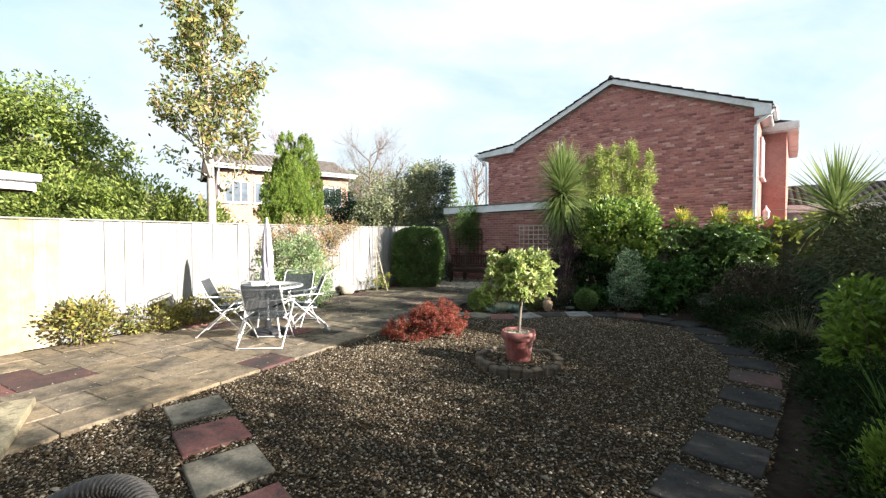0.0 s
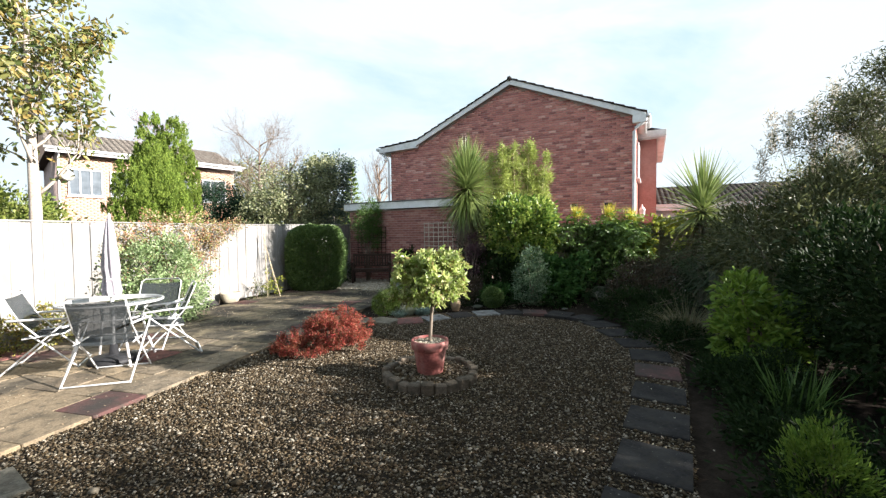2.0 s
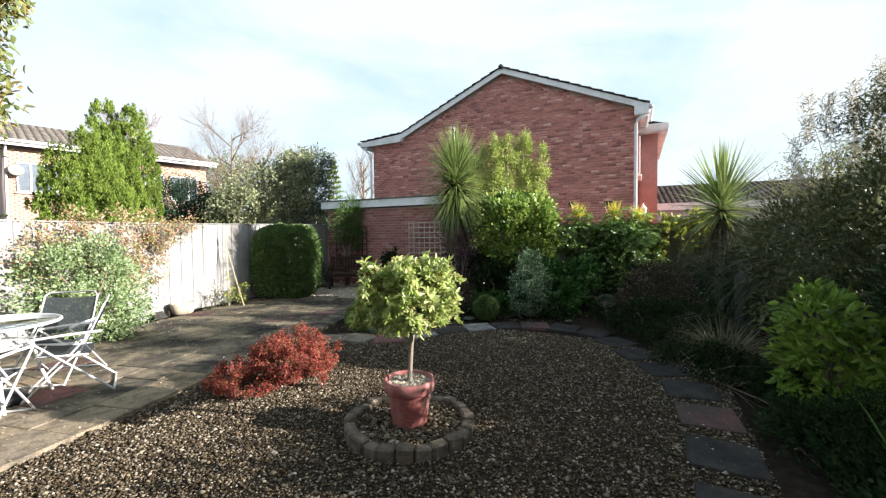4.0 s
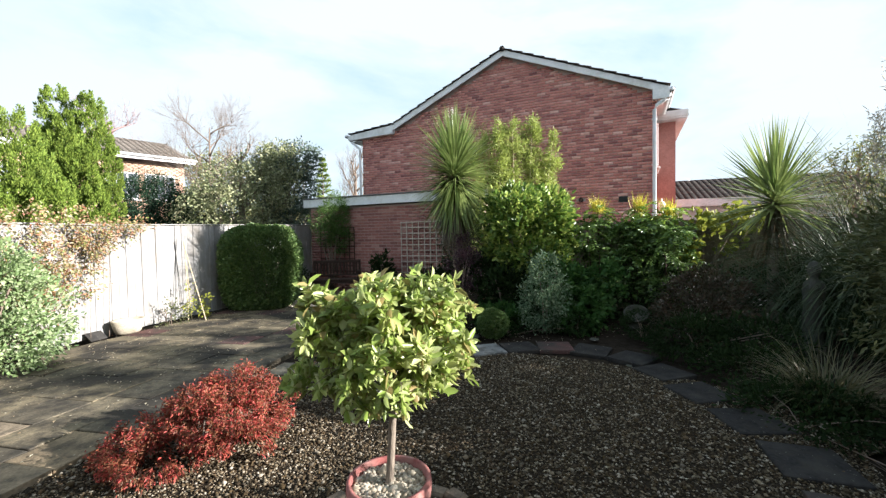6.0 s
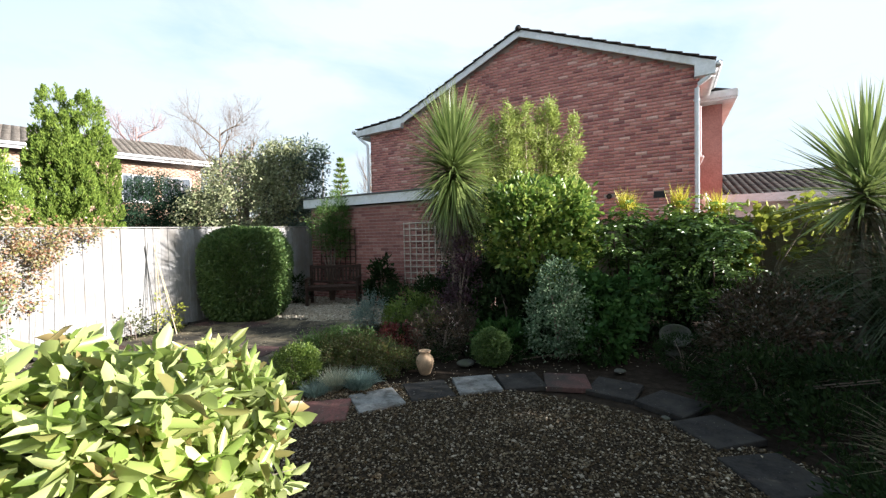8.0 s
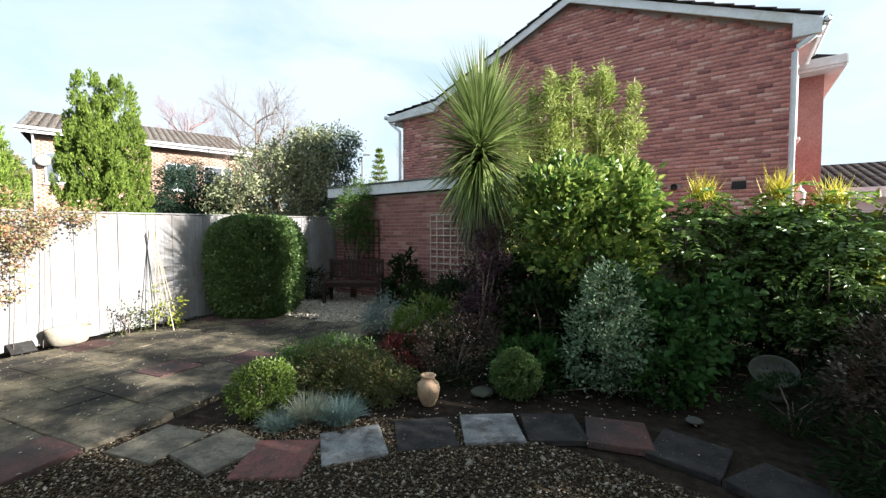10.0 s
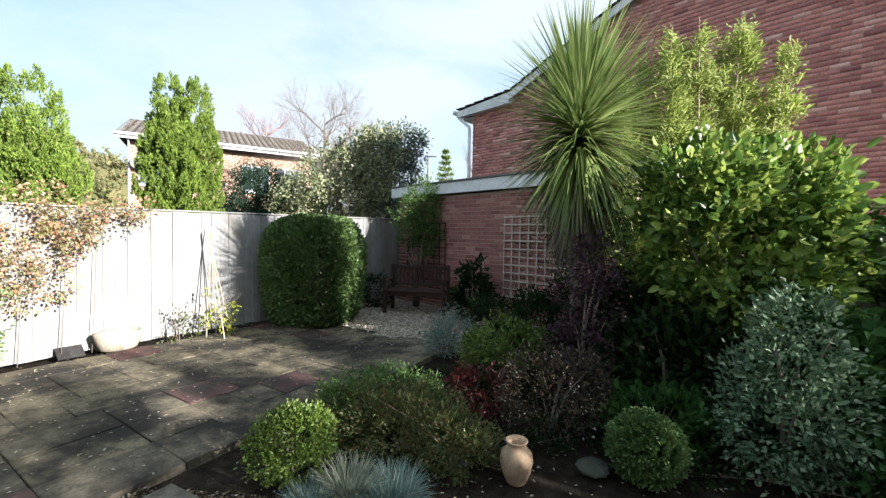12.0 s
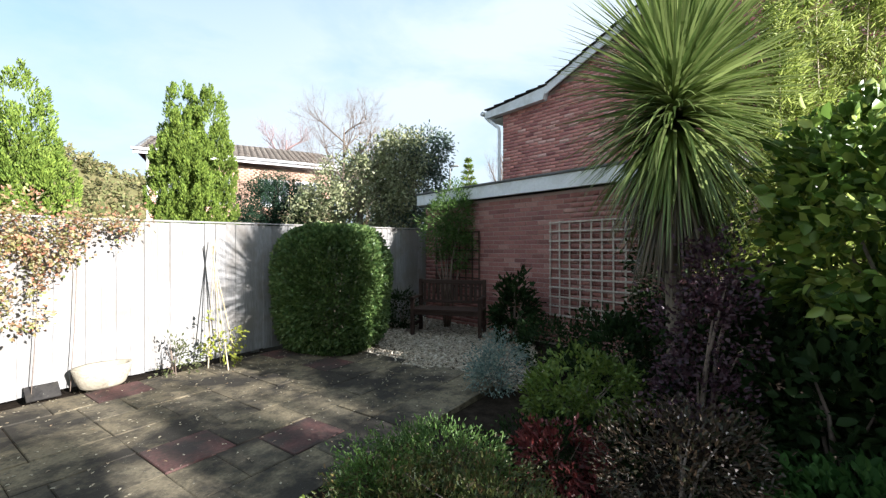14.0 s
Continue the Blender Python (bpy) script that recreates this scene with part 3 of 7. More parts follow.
def grass_clump(name, label, x, y, n, length, width, material, seed, radius=0.08, lean=0.6, droop=1.2, z=0.0, group="", category="ornamental grass", seg=4):
    rng = np.random.default_rng(seed)
    t = thing(name, label, category, pose(x, y, z), group)
    a = rng.uniform(0, 2 * math.pi, n)
    r = radius * np.sqrt(rng.uniform(0, 1, n))
    b = np.stack([r * np.cos(a), r * np.sin(a), np.zeros(n)], 1)
    a2 = a + rng.normal(0, 0.5, n)
    w = np.stack([np.cos(a2) * lean * rng.uniform(0.1, 1.4, n), np.sin(a2) * lean * rng.uniform(0.1, 1.4, n), np.ones(n)], 1)
    part("tuft", blade_mesh("tuft", b, w, length * rng.uniform(0.55, 1.1, n), width, droop * rng.uniform(0.5, 1.4, n), material, rng, seg), t, kind="stuff")
    return t


def branch_paths(rng, base, way, length, radius, depth, spread=0.55, kids=3, rise=0.25):
    """Paths of a limb and of what forks from it, each a list of (point, radius)."""
    out, p, d = [], np.array(base, dtype=float), unit(np.array(way, dtype=float))
    path = [(tuple(p), radius)]
    seg = 4
    for i in range(seg):
        d = unit(d + rng.normal(size=3) * 0.10 + np.array((0, 0, rise * 0.1)))
        p = p + d * length / seg
        path.append((tuple(p), radius * (1 - 0.62 * (i + 1) / seg)))
        if depth and i >= 1:
            for _ in range(kids if i == seg - 1 else 1):
                k = unit(d + rng.normal(size=3) * spread + np.array((0, 0, rise)))
                out += branch_paths(rng, p, k, length * rng.uniform(0.5, 0.75), radius * (1 - 0.62 * (i + 1) / seg) * 0.75, depth - 1, spread, kids, rise)
    return [path] + out


# ---- the plan ----
ALONG = Vector((0.481, 0.877, 0))            # along the patio and the fence
ACROSS = Vector((-0.877, 0.481, 0))          # towards the fence
PATIO_O = Vector((-2.9, 2.6, 0))
PATIO_TURN = math.degrees(math.atan2(ALONG.y, ALONG.x))
FENCE_A, FENCE_B, FENCE_C = Vector((-5.85, 3.7, 0)), Vector((-2.78, 10.0, 0)), Vector((0.07, 14.62, 0))
GABLE_TURN = math.degrees(math.atan2(-0.657, 0.754))
HOUSE_M = pose(1.74, 16.40, 0, 0, 0, GABLE_TURN)
GARAGE_M = pose(0.09, 14.5, 0, 0, 0, GABLE_TURN)
PATH_STONES = [
    (-2.19, 3.06, 134, "buff"), (-1.82, 2.61, 132, "red"), (-1.47, 2.18, 130, "buff"), (-1.12, 1.74, 130, "red"),
    (1.29, 1.94, 44, "grey"), (1.73, 2.37, 45, "grey"), (2.17, 2.83, 46, "grey"), (2.60, 3.30, 47, "grey"), (3.00, 3.77, 50, "dull"),
    (3.33, 4.25, 58, "grey"), (3.55, 4.78, 70, "grey"), (3.68, 5.33, 82, "grey"), (3.80, 5.86, 92, "slate"), (3.86, 6.36, 108, "grey"),
    (3.62, 6.80, 132, "slate"), (3.27, 7.08, 158, "dull"), (2.84, 7.22, 172, "slate"), (2.38, 7.24, 178, "pale"),
    (1.89, 7.22, 2, "slate"), (1.39, 7.12, 14, "pale"), (0.93, 6.98, -4, "red"), (0.52, 7.12, -38, "buffgrey"), (0.06, 7.26, -26, "buffgrey"),
]


def inside_gravel(x, y):
    """True on the gravel ring between the patio's edge and the outer side of the stone path."""
    if (Vector((x, y, 0)) - PATIO_O).dot(ACROSS) > -0.03:
        return False
    if y > 7.5:
        return False
    e = ((x - 0.35) / 3.55) ** 2 + ((y - 4.35) / 3.15) ** 2
    if y < 4.3 and x < 0.3:
        return y > -1.5
    if y < 4.2:
        return y > x * 1.07 + 0.18 and y > -1.5
    return e < 1.15


# ---- ground ----
def ground_sheet():
    bm = bmesh.new()
    xs = [-320, -60, -20, -8, -3, 2, 7, 12, 25, 60, 320]
    ys = [-320, -60, -15, -4, 1, 6, 11, 16, 30, 80, 420]
    g = [[bm.verts.new((x, y, -0.03)) for x in xs] for y in ys]
    for j in range(len(ys) - 1):
        for i in range(len(xs) - 1):
            bm.faces.new((g[j][i], g[j][i + 1], g[j + 1][i + 1], g[j + 1][i]))
    ob = new("ground", mesh_bm("ground", bm, M_SOIL))
    tagged(ob, "dark bare garden soil and ground", "ground", kind="structure")


ground_sheet()


def gravel():
    t = thing("gravel_area", "loose tan and grey pea gravel over the yard", "gravel", kind="stuff")
    step = 0.05
    V, F, idx = [], [], {}
    for i in range(-70, 92):
        for j in range(-32, 156):
            x, y = i * step, j * step
            if inside_gravel(x + step / 2, y + step / 2):
                q = []
                for a, b in ((i, j), (i + 1, j), (i + 1, j + 1), (i, j + 1)):
                    if (a, b) not in idx:
                        idx[(a, b)] = len(V)
                        V.append((a * step, b * step, 0.0))
                    q.append(idx[(a, b)])
                F.append(q)
    part("gravel_bed", mesh_np("gravel_bed", V, F, M_GRAVEL_BED), t, kind="stuff")
    rng = np.random.default_rng(5)
    n = 320000
    p = np.stack([rng.uniform(-3.4, 4.1, n), rng.uniform(0.4, 7.55, n)], 1)
    keep = np.array([inside_gravel(a, b) for a, b in p])
    p = p[keep]
    part("pebbles", pebble_mesh("loose_gravel", p, rng, 0.0062, 0.0), t, kind="stuff")
    # pale gravel in front of the bench
    t2 = thing("gravel_corner", "pale stone chippings in front of the bench", "gravel", kind="stuff")
    def corner(x, y):
        r = Vector((x, y, 0)) - PATIO_O
        g = Vector((x - 0.09, y - 14.5, 0))
        return r.dot(ALONG) > 8.95 and -0.25 < r.dot(ACROSS) < 3.6 and g.dot(Vector((0.657, 0.754, 0))) < 0 and x < 2.0
    n = 60000
    p = np.stack([rng.uniform(-2.6, 2.2, n), rng.uniform(9.5, 15.0, n)], 1)
    p = p[np.array([corner(a, b) for a, b in p])]
    part("loose_gravel", pebble_mesh("loose_gravel", p, rng, 0.013, 0.0, M_PEBBLE_PALE), t2, kind="stuff")
    bm = bmesh.new()
    bm.faces.new([bm.verts.new((*q, -0.004)) for q in ((1.25, 10.6), (-1.9, 12.25), (0.0, 14.5), (1.9, 12.9))])
    part("gravel_bed", mesh_bm("gravel_bed", bm, M_GRAVEL_BED), t2, kind="stuff")


OCT = np.array([(1, 0, 0), (0, 1, 0), (-1, 0, 0), (0, -1, 0), (0, 0, 1), (0, 0, -1)], dtype=float)
OCT_F = np.array([(0, 1, 4), (1, 2, 4), (2, 3, 4), (3, 0, 4), (1, 0, 5), (2, 1, 5), (3, 2, 5), (0, 3, 5)])


def pebble_mesh(name, p, rng, size, z, mat=None):
    n = len(p)
    s = size * rng.lognormal(0.0, 0.38, n)
    a = rng.uniform(0, 2 * math.pi, n)
    v = OCT[None] * (np.stack([s * rng.uniform(0.9, 1.7, n), s * rng.uniform(0.7, 1.2, n), s * rng.uniform(0.4, 0.85, n)], 1))[:, None]
    v = v * rng.uniform(0.75, 1.25, (n, 6, 1))
    tilt = rng.uniform(-0.4, 0.4, n)[:, None]
    x, y, zz = v[:, :, 0], v[:, :, 1], v[:, :, 2] + v[:, :, 0] * tilt
    c, sn = np.cos(a)[:, None], np.sin(a)[:, None]
    w = np.stack([x * c - y * sn + p[:, :1], x * sn + y * c + p[:, 1:], zz + z + (s * 0.35)[:, None] + rng.uniform(0, 0.008, n)[:, None]], 2)
    f = (OCT_F[None] + 6 * np.arange(n)[:, None, None]).reshape(-1, 3)
    return mesh_np(name, w.reshape(-1, 3), f, mat or M_PEBBLE)


gravel()


# ---- fences ----
def fence_run(root, a, b, height, board_w, mat, rng, base=0.03, pos_name="board", fresh=0.0, end=None):
    """Upright feather-edge boards from a to b, with posts, rails behind and a capping strip."""
    d = b - a
    end = end or height
    rise = math.degrees(math.atan2(end - height, d.length))
    L = d.length
    ang = math.degrees(math.atan2(d.y, d.x))
    n = int(L / board_w)
    data = []
    for k in range(4):
        bm = box_bm(board_w * 1.05, 0.013, height - base, 0.002)
        for v in bm.verts:
            if v.co.x > 0:
                v.co.y *= 0.45
            v.co.x += 0.002 * math.sin(k * 3 + v.co.z * 4)
        data.append(mesh_bm(pos_name, bm, mat))
    fresh_data = mesh_bm(pos_name, box_bm(board_w * 1.05, 0.013, height - base, 0.002), M_FENCE_NEW)
    for i in range(n):
        q = a + d * ((i + 0.5) / n)
        me = fresh_data if i * board_w < fresh else data[rng.integers(0, 4)]
        m = pose(q.x, q.y, base + rng.uniform(-0.006, 0.006), rng.uniform(-0.3, 0.3), rng.uniform(-0.08, 0.08), ang + 1.6 + rng.uniform(-0.5, 0.5))
        tall = ((height + (end - height) * (i + 0.5) / n) - base) / (height - base)
        part(pos_name, me, root, m=m @ pose(0, rng.uniform(-0.004, 0.004), 0) @ Matrix.Diagonal((1, 1, tall, 1)))
    nrm = Vector((-d.y, d.x, 0)).normalized()
    rail = box_me("rail", L, 0.035, 0.07, mat, 0.004)
    for z in (0.35, height - 0.35):
        q = a + d / 2 + nrm * 0.035
        part("rail", rail, root, m=pose(q.x, q.y, z + (end - height) / 2, 0, -rise, ang))
    cap = box_me("capping", L, 0.05, 0.022, mat, 0.004)
    q = a + d / 2
    part("capping", cap, root, m=pose(q.x, q.y, (height + end) / 2 + 0.008, 0, -rise, ang))
    post = box_me("post", 0.085, 0.085, min(height, end) - 0.03, mat, 0.006)
    for i in range(int(L / 1.83) + 1):
        q = a + d * min(1.0, i * 1.83 / L) + nrm * 0.10
        part("post", post, root, m=pose(q.x, q.y, -0.02, 0, 0, ang))


def fences():
    rng = np.random.default_rng(11)
    f = thing("fence_1", "weathered pale grey close-board timber fence", "fence", kind="structure")
    fence_run(f, FENCE_A, FENCE_B, 1.655, 0.125, M_FENCE, rng, fresh=1.45, end=1.715)
    fence_run(f, FENCE_B, FENCE_C, 1.715, 0.125, M_FENCE, rng, end=1.82)
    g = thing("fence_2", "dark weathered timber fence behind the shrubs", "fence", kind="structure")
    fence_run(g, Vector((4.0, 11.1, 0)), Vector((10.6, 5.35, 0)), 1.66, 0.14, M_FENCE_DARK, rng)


fences()


# ---- brickwork ----
def brick_rows(L, z0, z1, top=None, skip=None):
    """Centres and lengths of bricks in stretcher bond on a wall L long; top(x) bounds its height, skip(x, z) leaves holes."""
    out, row = [], 0
    z = z0
    while z + 0.07 < z1:
        x = -0.1125 if row % 2 else 0.0
        while x < L - 0.02:
            xa, xb = max(0.0, x + 0.005), min(L, x + 0.22)
            if xb - xa > 0.04 and (top is None or min(top(xa), top(xb)) > z + 0.07) and not (skip and skip((xa + xb) / 2, z + 0.033)):
                out.append(((xa + xb) / 2, z + 0.033, xb - xa))
            x += 0.225
        z += 0.075
        row += 1
    return out


def brick_mesh(name, rows, rng, mat, depth=0.05, proud=0.006):
    c = [(x, -proud + depth / 2 + rng.uniform(-0.002, 0.002), z) for x, z, w in rows]
    s = [(w, depth, 0.064) for x, z, w in rows]
    return many_boxes(name, c, s, mat)


def prism(name, outline, y0, y1, material):
    """A plate with the given outline in x and z, from y0 to y1."""
    bm = bmesh.new()
    a = [bm.verts.new((x, y0, z)) for x, z in outline]
    b = [bm.verts.new((x, y1, z)) for x, z in outline]
    n = len(outline)
    bm.faces.new(a)
    bm.faces.new(b[::-1])
    for i in range(n):
        bm.faces.new((a[i], b[i], b[(i + 1) % n], a[(i + 1) % n]))
    return mesh_bm(name, bm, material)


def tile_rows(name, p0, along, up, length, width, material, rng, tile_w=0.33, course=0.32, thick=0.028, lift=0.03):
    """Lapped roof tiles: courses go up from the eave p0, tiles run along it."""
    along, up = Vector(along).normalized(), Vector(up).normalized()
    nor = along.cross(up)
    if nor.z < 0:
        nor = -nor
    V, F, o = [], [], 0
    for j in range(int(width / course) + 1):
        for i in range(int(length / tile_w) + 1):
            u0 = min(i * tile_w, length)
            u1 = min(u0 + tile_w * 0.985, length)
            v0, v1 = j * course, min((j + 1) * course + 0.04, width)
            if u1 - u0 < 0.02 or v1 - v0 < 0.05:
                continue
            jit = rng.uniform(0, 0.2 * lift)
            for u, v, h in ((u0, v0, lift + jit), (u1, v0, lift + jit), (u1, v1, 0.0), (u0, v1, 0.0)):
                for dh in (0.0, thick):
                    V.append(tuple(Vector(p0) + along * u + up * v + nor * (h + dh)))
            for q in ((0, 2, 4, 6), (7, 5, 3, 1), (0, 1, 3, 2), (2, 3, 5, 4), (4, 5, 7, 6), (6, 7, 1, 0)):
                F.append(tuple(o + k for k in q))
            o += 8
    return mesh_np(name, V, F, material)


def window_unit(root, w, h, m, bars=1):
    """A white casement: frame with bars round dark panes."""
    win = part("window", box_me("window", w, 0.03, h, M_WINDOW), root, m=m)
    t = 0.055
    bar_h = box_me("frame_bar", w, 0.06, t, M_WHITE, 0.006)
    bar_v = box_me("frame_bar", t, 0.055, h - 2 * t, M_WHITE, 0.006)
    part("frame_bar", bar_h, win, m=pose(0, -0.02, 0))
    part("frame_bar", bar_h, win, m=pose(0, -0.02, h - t))
    for i in range(bars + 2):
        part("frame_bar", bar_v, win, m=pose(-w / 2 + t / 2 + (w - t) * i / (bars + 1), -0.02, t))
    part("sill", box_me("sill", w + 0.12, 0.11, 0.05, M_WHITE, 0.01), win, m=pose(0, -0.035, -0.055))


def brick_house():
    rng = np.random.default_rng(21)
    t = thing("house", "two-storey red brick house with white bargeboards and brown tiled roof", "house", HOUSE_M)
    L = 8.75
    k0, k1, ap, er = (-0.45, 4.90), (1.35, 5.05), (4.92, 6.64), (9.02, 4.94)

    def roof_z(x):
        pts = (k0, k1, ap, er)
        for a, b in zip(pts, pts[1:]):
            if x <= b[0]:
                return a[1] + (b[1] - a[1]) * (x - a[0]) / (b[0] - a[0])
        return er[1]

    outline = [(0, -0.05), (L, -0.05), (L, roof_z(L) - 0.1), (ap[0], ap[1] - 0.1), (k1[0], k1[1] - 0.1), (0, roof_z(0) - 0.1)]
    wall = part("wall", prism("wall", outline, 0.0, 0.25, M_MORTAR), t)

    def hole(x, z):
        return abs(x - 6.98) < 0.1 and abs(z - 2.35) < 0.07

    part("brickwork", brick_mesh("brickwork", brick_rows(L, 0.9, 7, lambda x: roof_z(x) - 0.12, hole), rng, M_BRICK), wall, "mottled red stretcher-bond brickwork", kind="stuff")
    # front and rear walls of the house, and the stepped-out bay further along the front
    part("wall", box_me("wall", 0.25, 8.9, 4.85, M_BRICK_PLAIN), t, m=pose(L - 0.125, 4.7, -0.03))
    part("wall", box_me("wall", 0.25, 8.9, 4.70, M_MORTAR), t, m=pose(0.125, 4.7, -0.03))
    part("wall", box_me("wall", L, 0.25, 4.85, M_MORTAR), t, m=pose(L / 2, 9.28, -0.03))
    part("corner", box_me("corner", 0.10, 0.262, 4.86, M_BRICK_PLAIN), t, m=pose(L - 0.046, 0.130, -0.03))
    bay = part("bay", box_me("bay", 0.55, 5.0, 4.55, M_BRICK_PLAIN), t, m=pose(L + 0.28, 4.2, 0))
    part("bay_roof", prism("bay_roof", [(-0.3, 4.58), (0.52, 4.58), (0.52, 4.72), (-0.3, 4.95)], -2.85, 2.6, M_ROOF), bay)
    part("soffit", box_me("soffit", 0.8, 5.5, 0.05, M_WHITE), bay, m=pose(0.12, -0.1, 4.53))
    part("fascia", box_me("fascia", 0.03, 5.5, 0.17, M_WHITE), bay, m=pose(0.535, -0.1, 4.57))
    part("verge_board", box_me("verge_board", 0.82, 0.03, 0.16, M_WHITE), bay, m=pose(0.11, -2.87, 4.58))
    # roof
    for name, a, b in (("roof_slope", ap, er), ("roof_slope", ap, k1), ("roof_slope", k1, k0)):
        run = Vector((a[0] - b[0], 0, a[1] - b[1]))
        part(name, tile_rows(name, (b[0], -0.2, b[1]), (0, 1, 0), run, 9.4, run.length, M_ROOF, rng), t)
        part("roof_deck", prism("roof_deck", [(b[0], b[1] - 0.09), (b[0], b[1]), a, (a[0], a[1] - 0.09)], -0.1, 9.2, M_WOOD_DARK), t)
    part("ridge_tiles", tubes("ridge_tiles", [[((ap[0], -0.22, ap[1] + 0.02), 0.07), ((ap[0], 9.2, ap[1] + 0.02), 0.07)]], M_ROOF, 10), t)
    # bargeboards, boxed eave ends, soffits
    h = 0.165
    part("bargeboard", prism("bargeboard", [(k1[0] - 0.05, k1[1] - h - 0.02), (k1[0] - 0.05, k1[1]), ap, (ap[0], ap[1] - h)], -0.16, -0.12, M_WHITE), t, "white painted bargeboard")
    part("bargeboard", prism("bargeboard", [(ap[0], ap[1] - h), ap, er, (er[0], er[1] - h)], -0.16, -0.12, M_WHITE), t, "white painted bargeboard")
    part("eave_box", prism("eave_box", [(-0.45, 4.72), (1.26, 4.76), (1.30, 4.90), (k1[0], k1[1] - 0.02), (-0.45, 4.88)], -0.175, -0.02, M_WHITE), t)
    part("eave_box", prism("eave_box", [(8.66, 4.68), (er[0], 4.68), (er[0], er[1] - 0.03), (8.66, 5.02)], -0.185, -0.02, M_WHITE), t)
    part("soffit", many_boxes("soffit", [(-0.22, 4.6, 4.70), (8.89, 4.6, 4.68)], [(0.44, 9.2, 0.03), (0.28, 9.2, 0.03)], M_WHITE), t)
    part("gutter", tubes("gutter", [[((-0.52, -0.2, 4.86), 0.06), ((-0.52, 9.2, 4.86), 0.06)]], M_WHITE, 8), t)
    part("gutter", tubes("gutter", [[((9.08, -0.2, 4.86), 0.06), ((9.08, 9.2, 4.86), 0.06)]], M_WHITE, 8), t)
    pr = 0.04
    part("downpipe", tubes("downpipe", [[((-0.50, -0.08, 4.80), pr), ((-0.38, -0.09, 4.68), pr), ((-0.06, -0.09, 4.42), pr), ((-0.05, -0.09, 4.3), pr), ((-0.05, -0.09, 0.1), pr)]], M_WHITE, 10), t, "white plastic downpipe")
    part("downpipe", tubes("downpipe", [[((9.04, -0.10, 4.80), 0.045), ((8.92, -0.12, 4.66), 0.045), ((8.74, -0.12, 4.54), 0.045), ((8.70, -0.12, 4.45), 0.045), ((8.70, -0.12, 0.1), 0.045)]], M_WHITE, 10), t, "white plastic downpipe")
    clip = box_me("pipe_clip", 0.12, 0.05, 0.04, M_WHITE, 0.008)
    for z in (1.9, 3.1, 4.2):
        part("pipe_clip", clip, t, m=pose(8.70, -0.09, z))
    part("vent_pipe", lathe("vent_pipe", [(0.055, 0), (0.055, 0.12), (0.042, 0.12), (0.042, 0.01)], M_PLASTIC, 16), t, "short black flue pipe", m=pose(6.98, 0.02, 2.35, 90, 0, 0))
    part("air_brick", box_me("air_brick", 0.215, 0.03, 0.14, M_PLASTIC, 0.004), t, m=pose(8.0, -0.005, 2.25))
    lantern = part("wall_lantern", lathe("wall_lantern", [(0.02, 0), (0.07, 0.05), (0.085, 0.22), (0.10, 0.23), (0.02, 0.34), (0.01, 0.4)], M_WHITE, 8), t, "small white wall lantern", m=pose(L + 0.16, 0.75, 1.95))
    part("bracket", box_me("bracket", 0.16, 0.03, 0.03, M_WHITE, 0.004), lantern, m=pose(-0.08, 0, -0.02))
    window_unit(t, 1.0, 1.1, pose(L + 0.02, 1.0, 3.15, 0, 0, 90), 1)


brick_house()


def garage():
    rng = np.random.default_rng(22)
    t = thing("garage", "flat-roofed red brick garage with a white fascia board", "garage", GARAGE_M)
    L, D, H = 5.1, 2.4, 2.32
    wall = part("wall", box_me("wall", L, 0.22, H, M_MORTAR), t, m=pose(L / 2, 0.11, -0.03))
    for x in (0.11, L - 0.11):
        part("wall", box_me("wall", 0.22, D - 0.22, H, M_MORTAR), t, m=pose(x, D / 2 + 0.11, -0.03))
    rows = brick_rows(L, 0.0, H)
    near = [r for r in rows if 0.7 < r[0] < 3.2 and 0.45 < r[1] < 2.4][:290]
    chosen = set(near)
    shift = pose(-L / 2, -0.11, 0.03)
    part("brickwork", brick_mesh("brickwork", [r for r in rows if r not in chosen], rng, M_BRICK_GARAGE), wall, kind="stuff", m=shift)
    shared = {}
    for x, z, w in near:
        key = round(w, 3)
        if key not in shared:
            shared[key] = box_me("brick", w, 0.05, 0.064, M_BRICK_OB, 0.002, base=False)
        part("brick", shared[key], wall, m=shift @ pose(x, 0.019 + rng.uniform(-0.003, 0.002), z, rng.uniform(-0.4, 0.4), 0, rng.uniform(-0.4, 0.4)))
    part("roof", box_me("roof", L + 0.3, D + 0.2, 0.06, M_FELT, 0.01), t, m=pose(L / 2, D / 2, H + 0.165))
    part("fascia", box_me("fascia", L + 0.3, 0.03, 0.215, M_WHITE, 0.004), t, "white painted fascia board, slightly stained", m=pose(L / 2, -0.11, H - 0.01))
    part("fascia", box_me("fascia", 0.03, D, 0.24, M_WHITE, 0.004), t, m=pose(-0.165, D / 2 - 0.1, H - 0.01))
    part("soffit", box_me("soffit", L + 0.26, 0.09, 0.02, M_WHITE), t, m=pose(L / 2, -0.05, H))
    part("drip_edge", box_me("drip_edge", L + 0.32, 0.05, 0.035, M_FELT, 0.006), t, m=pose(L / 2, -0.125, H + 0.208))


garage()


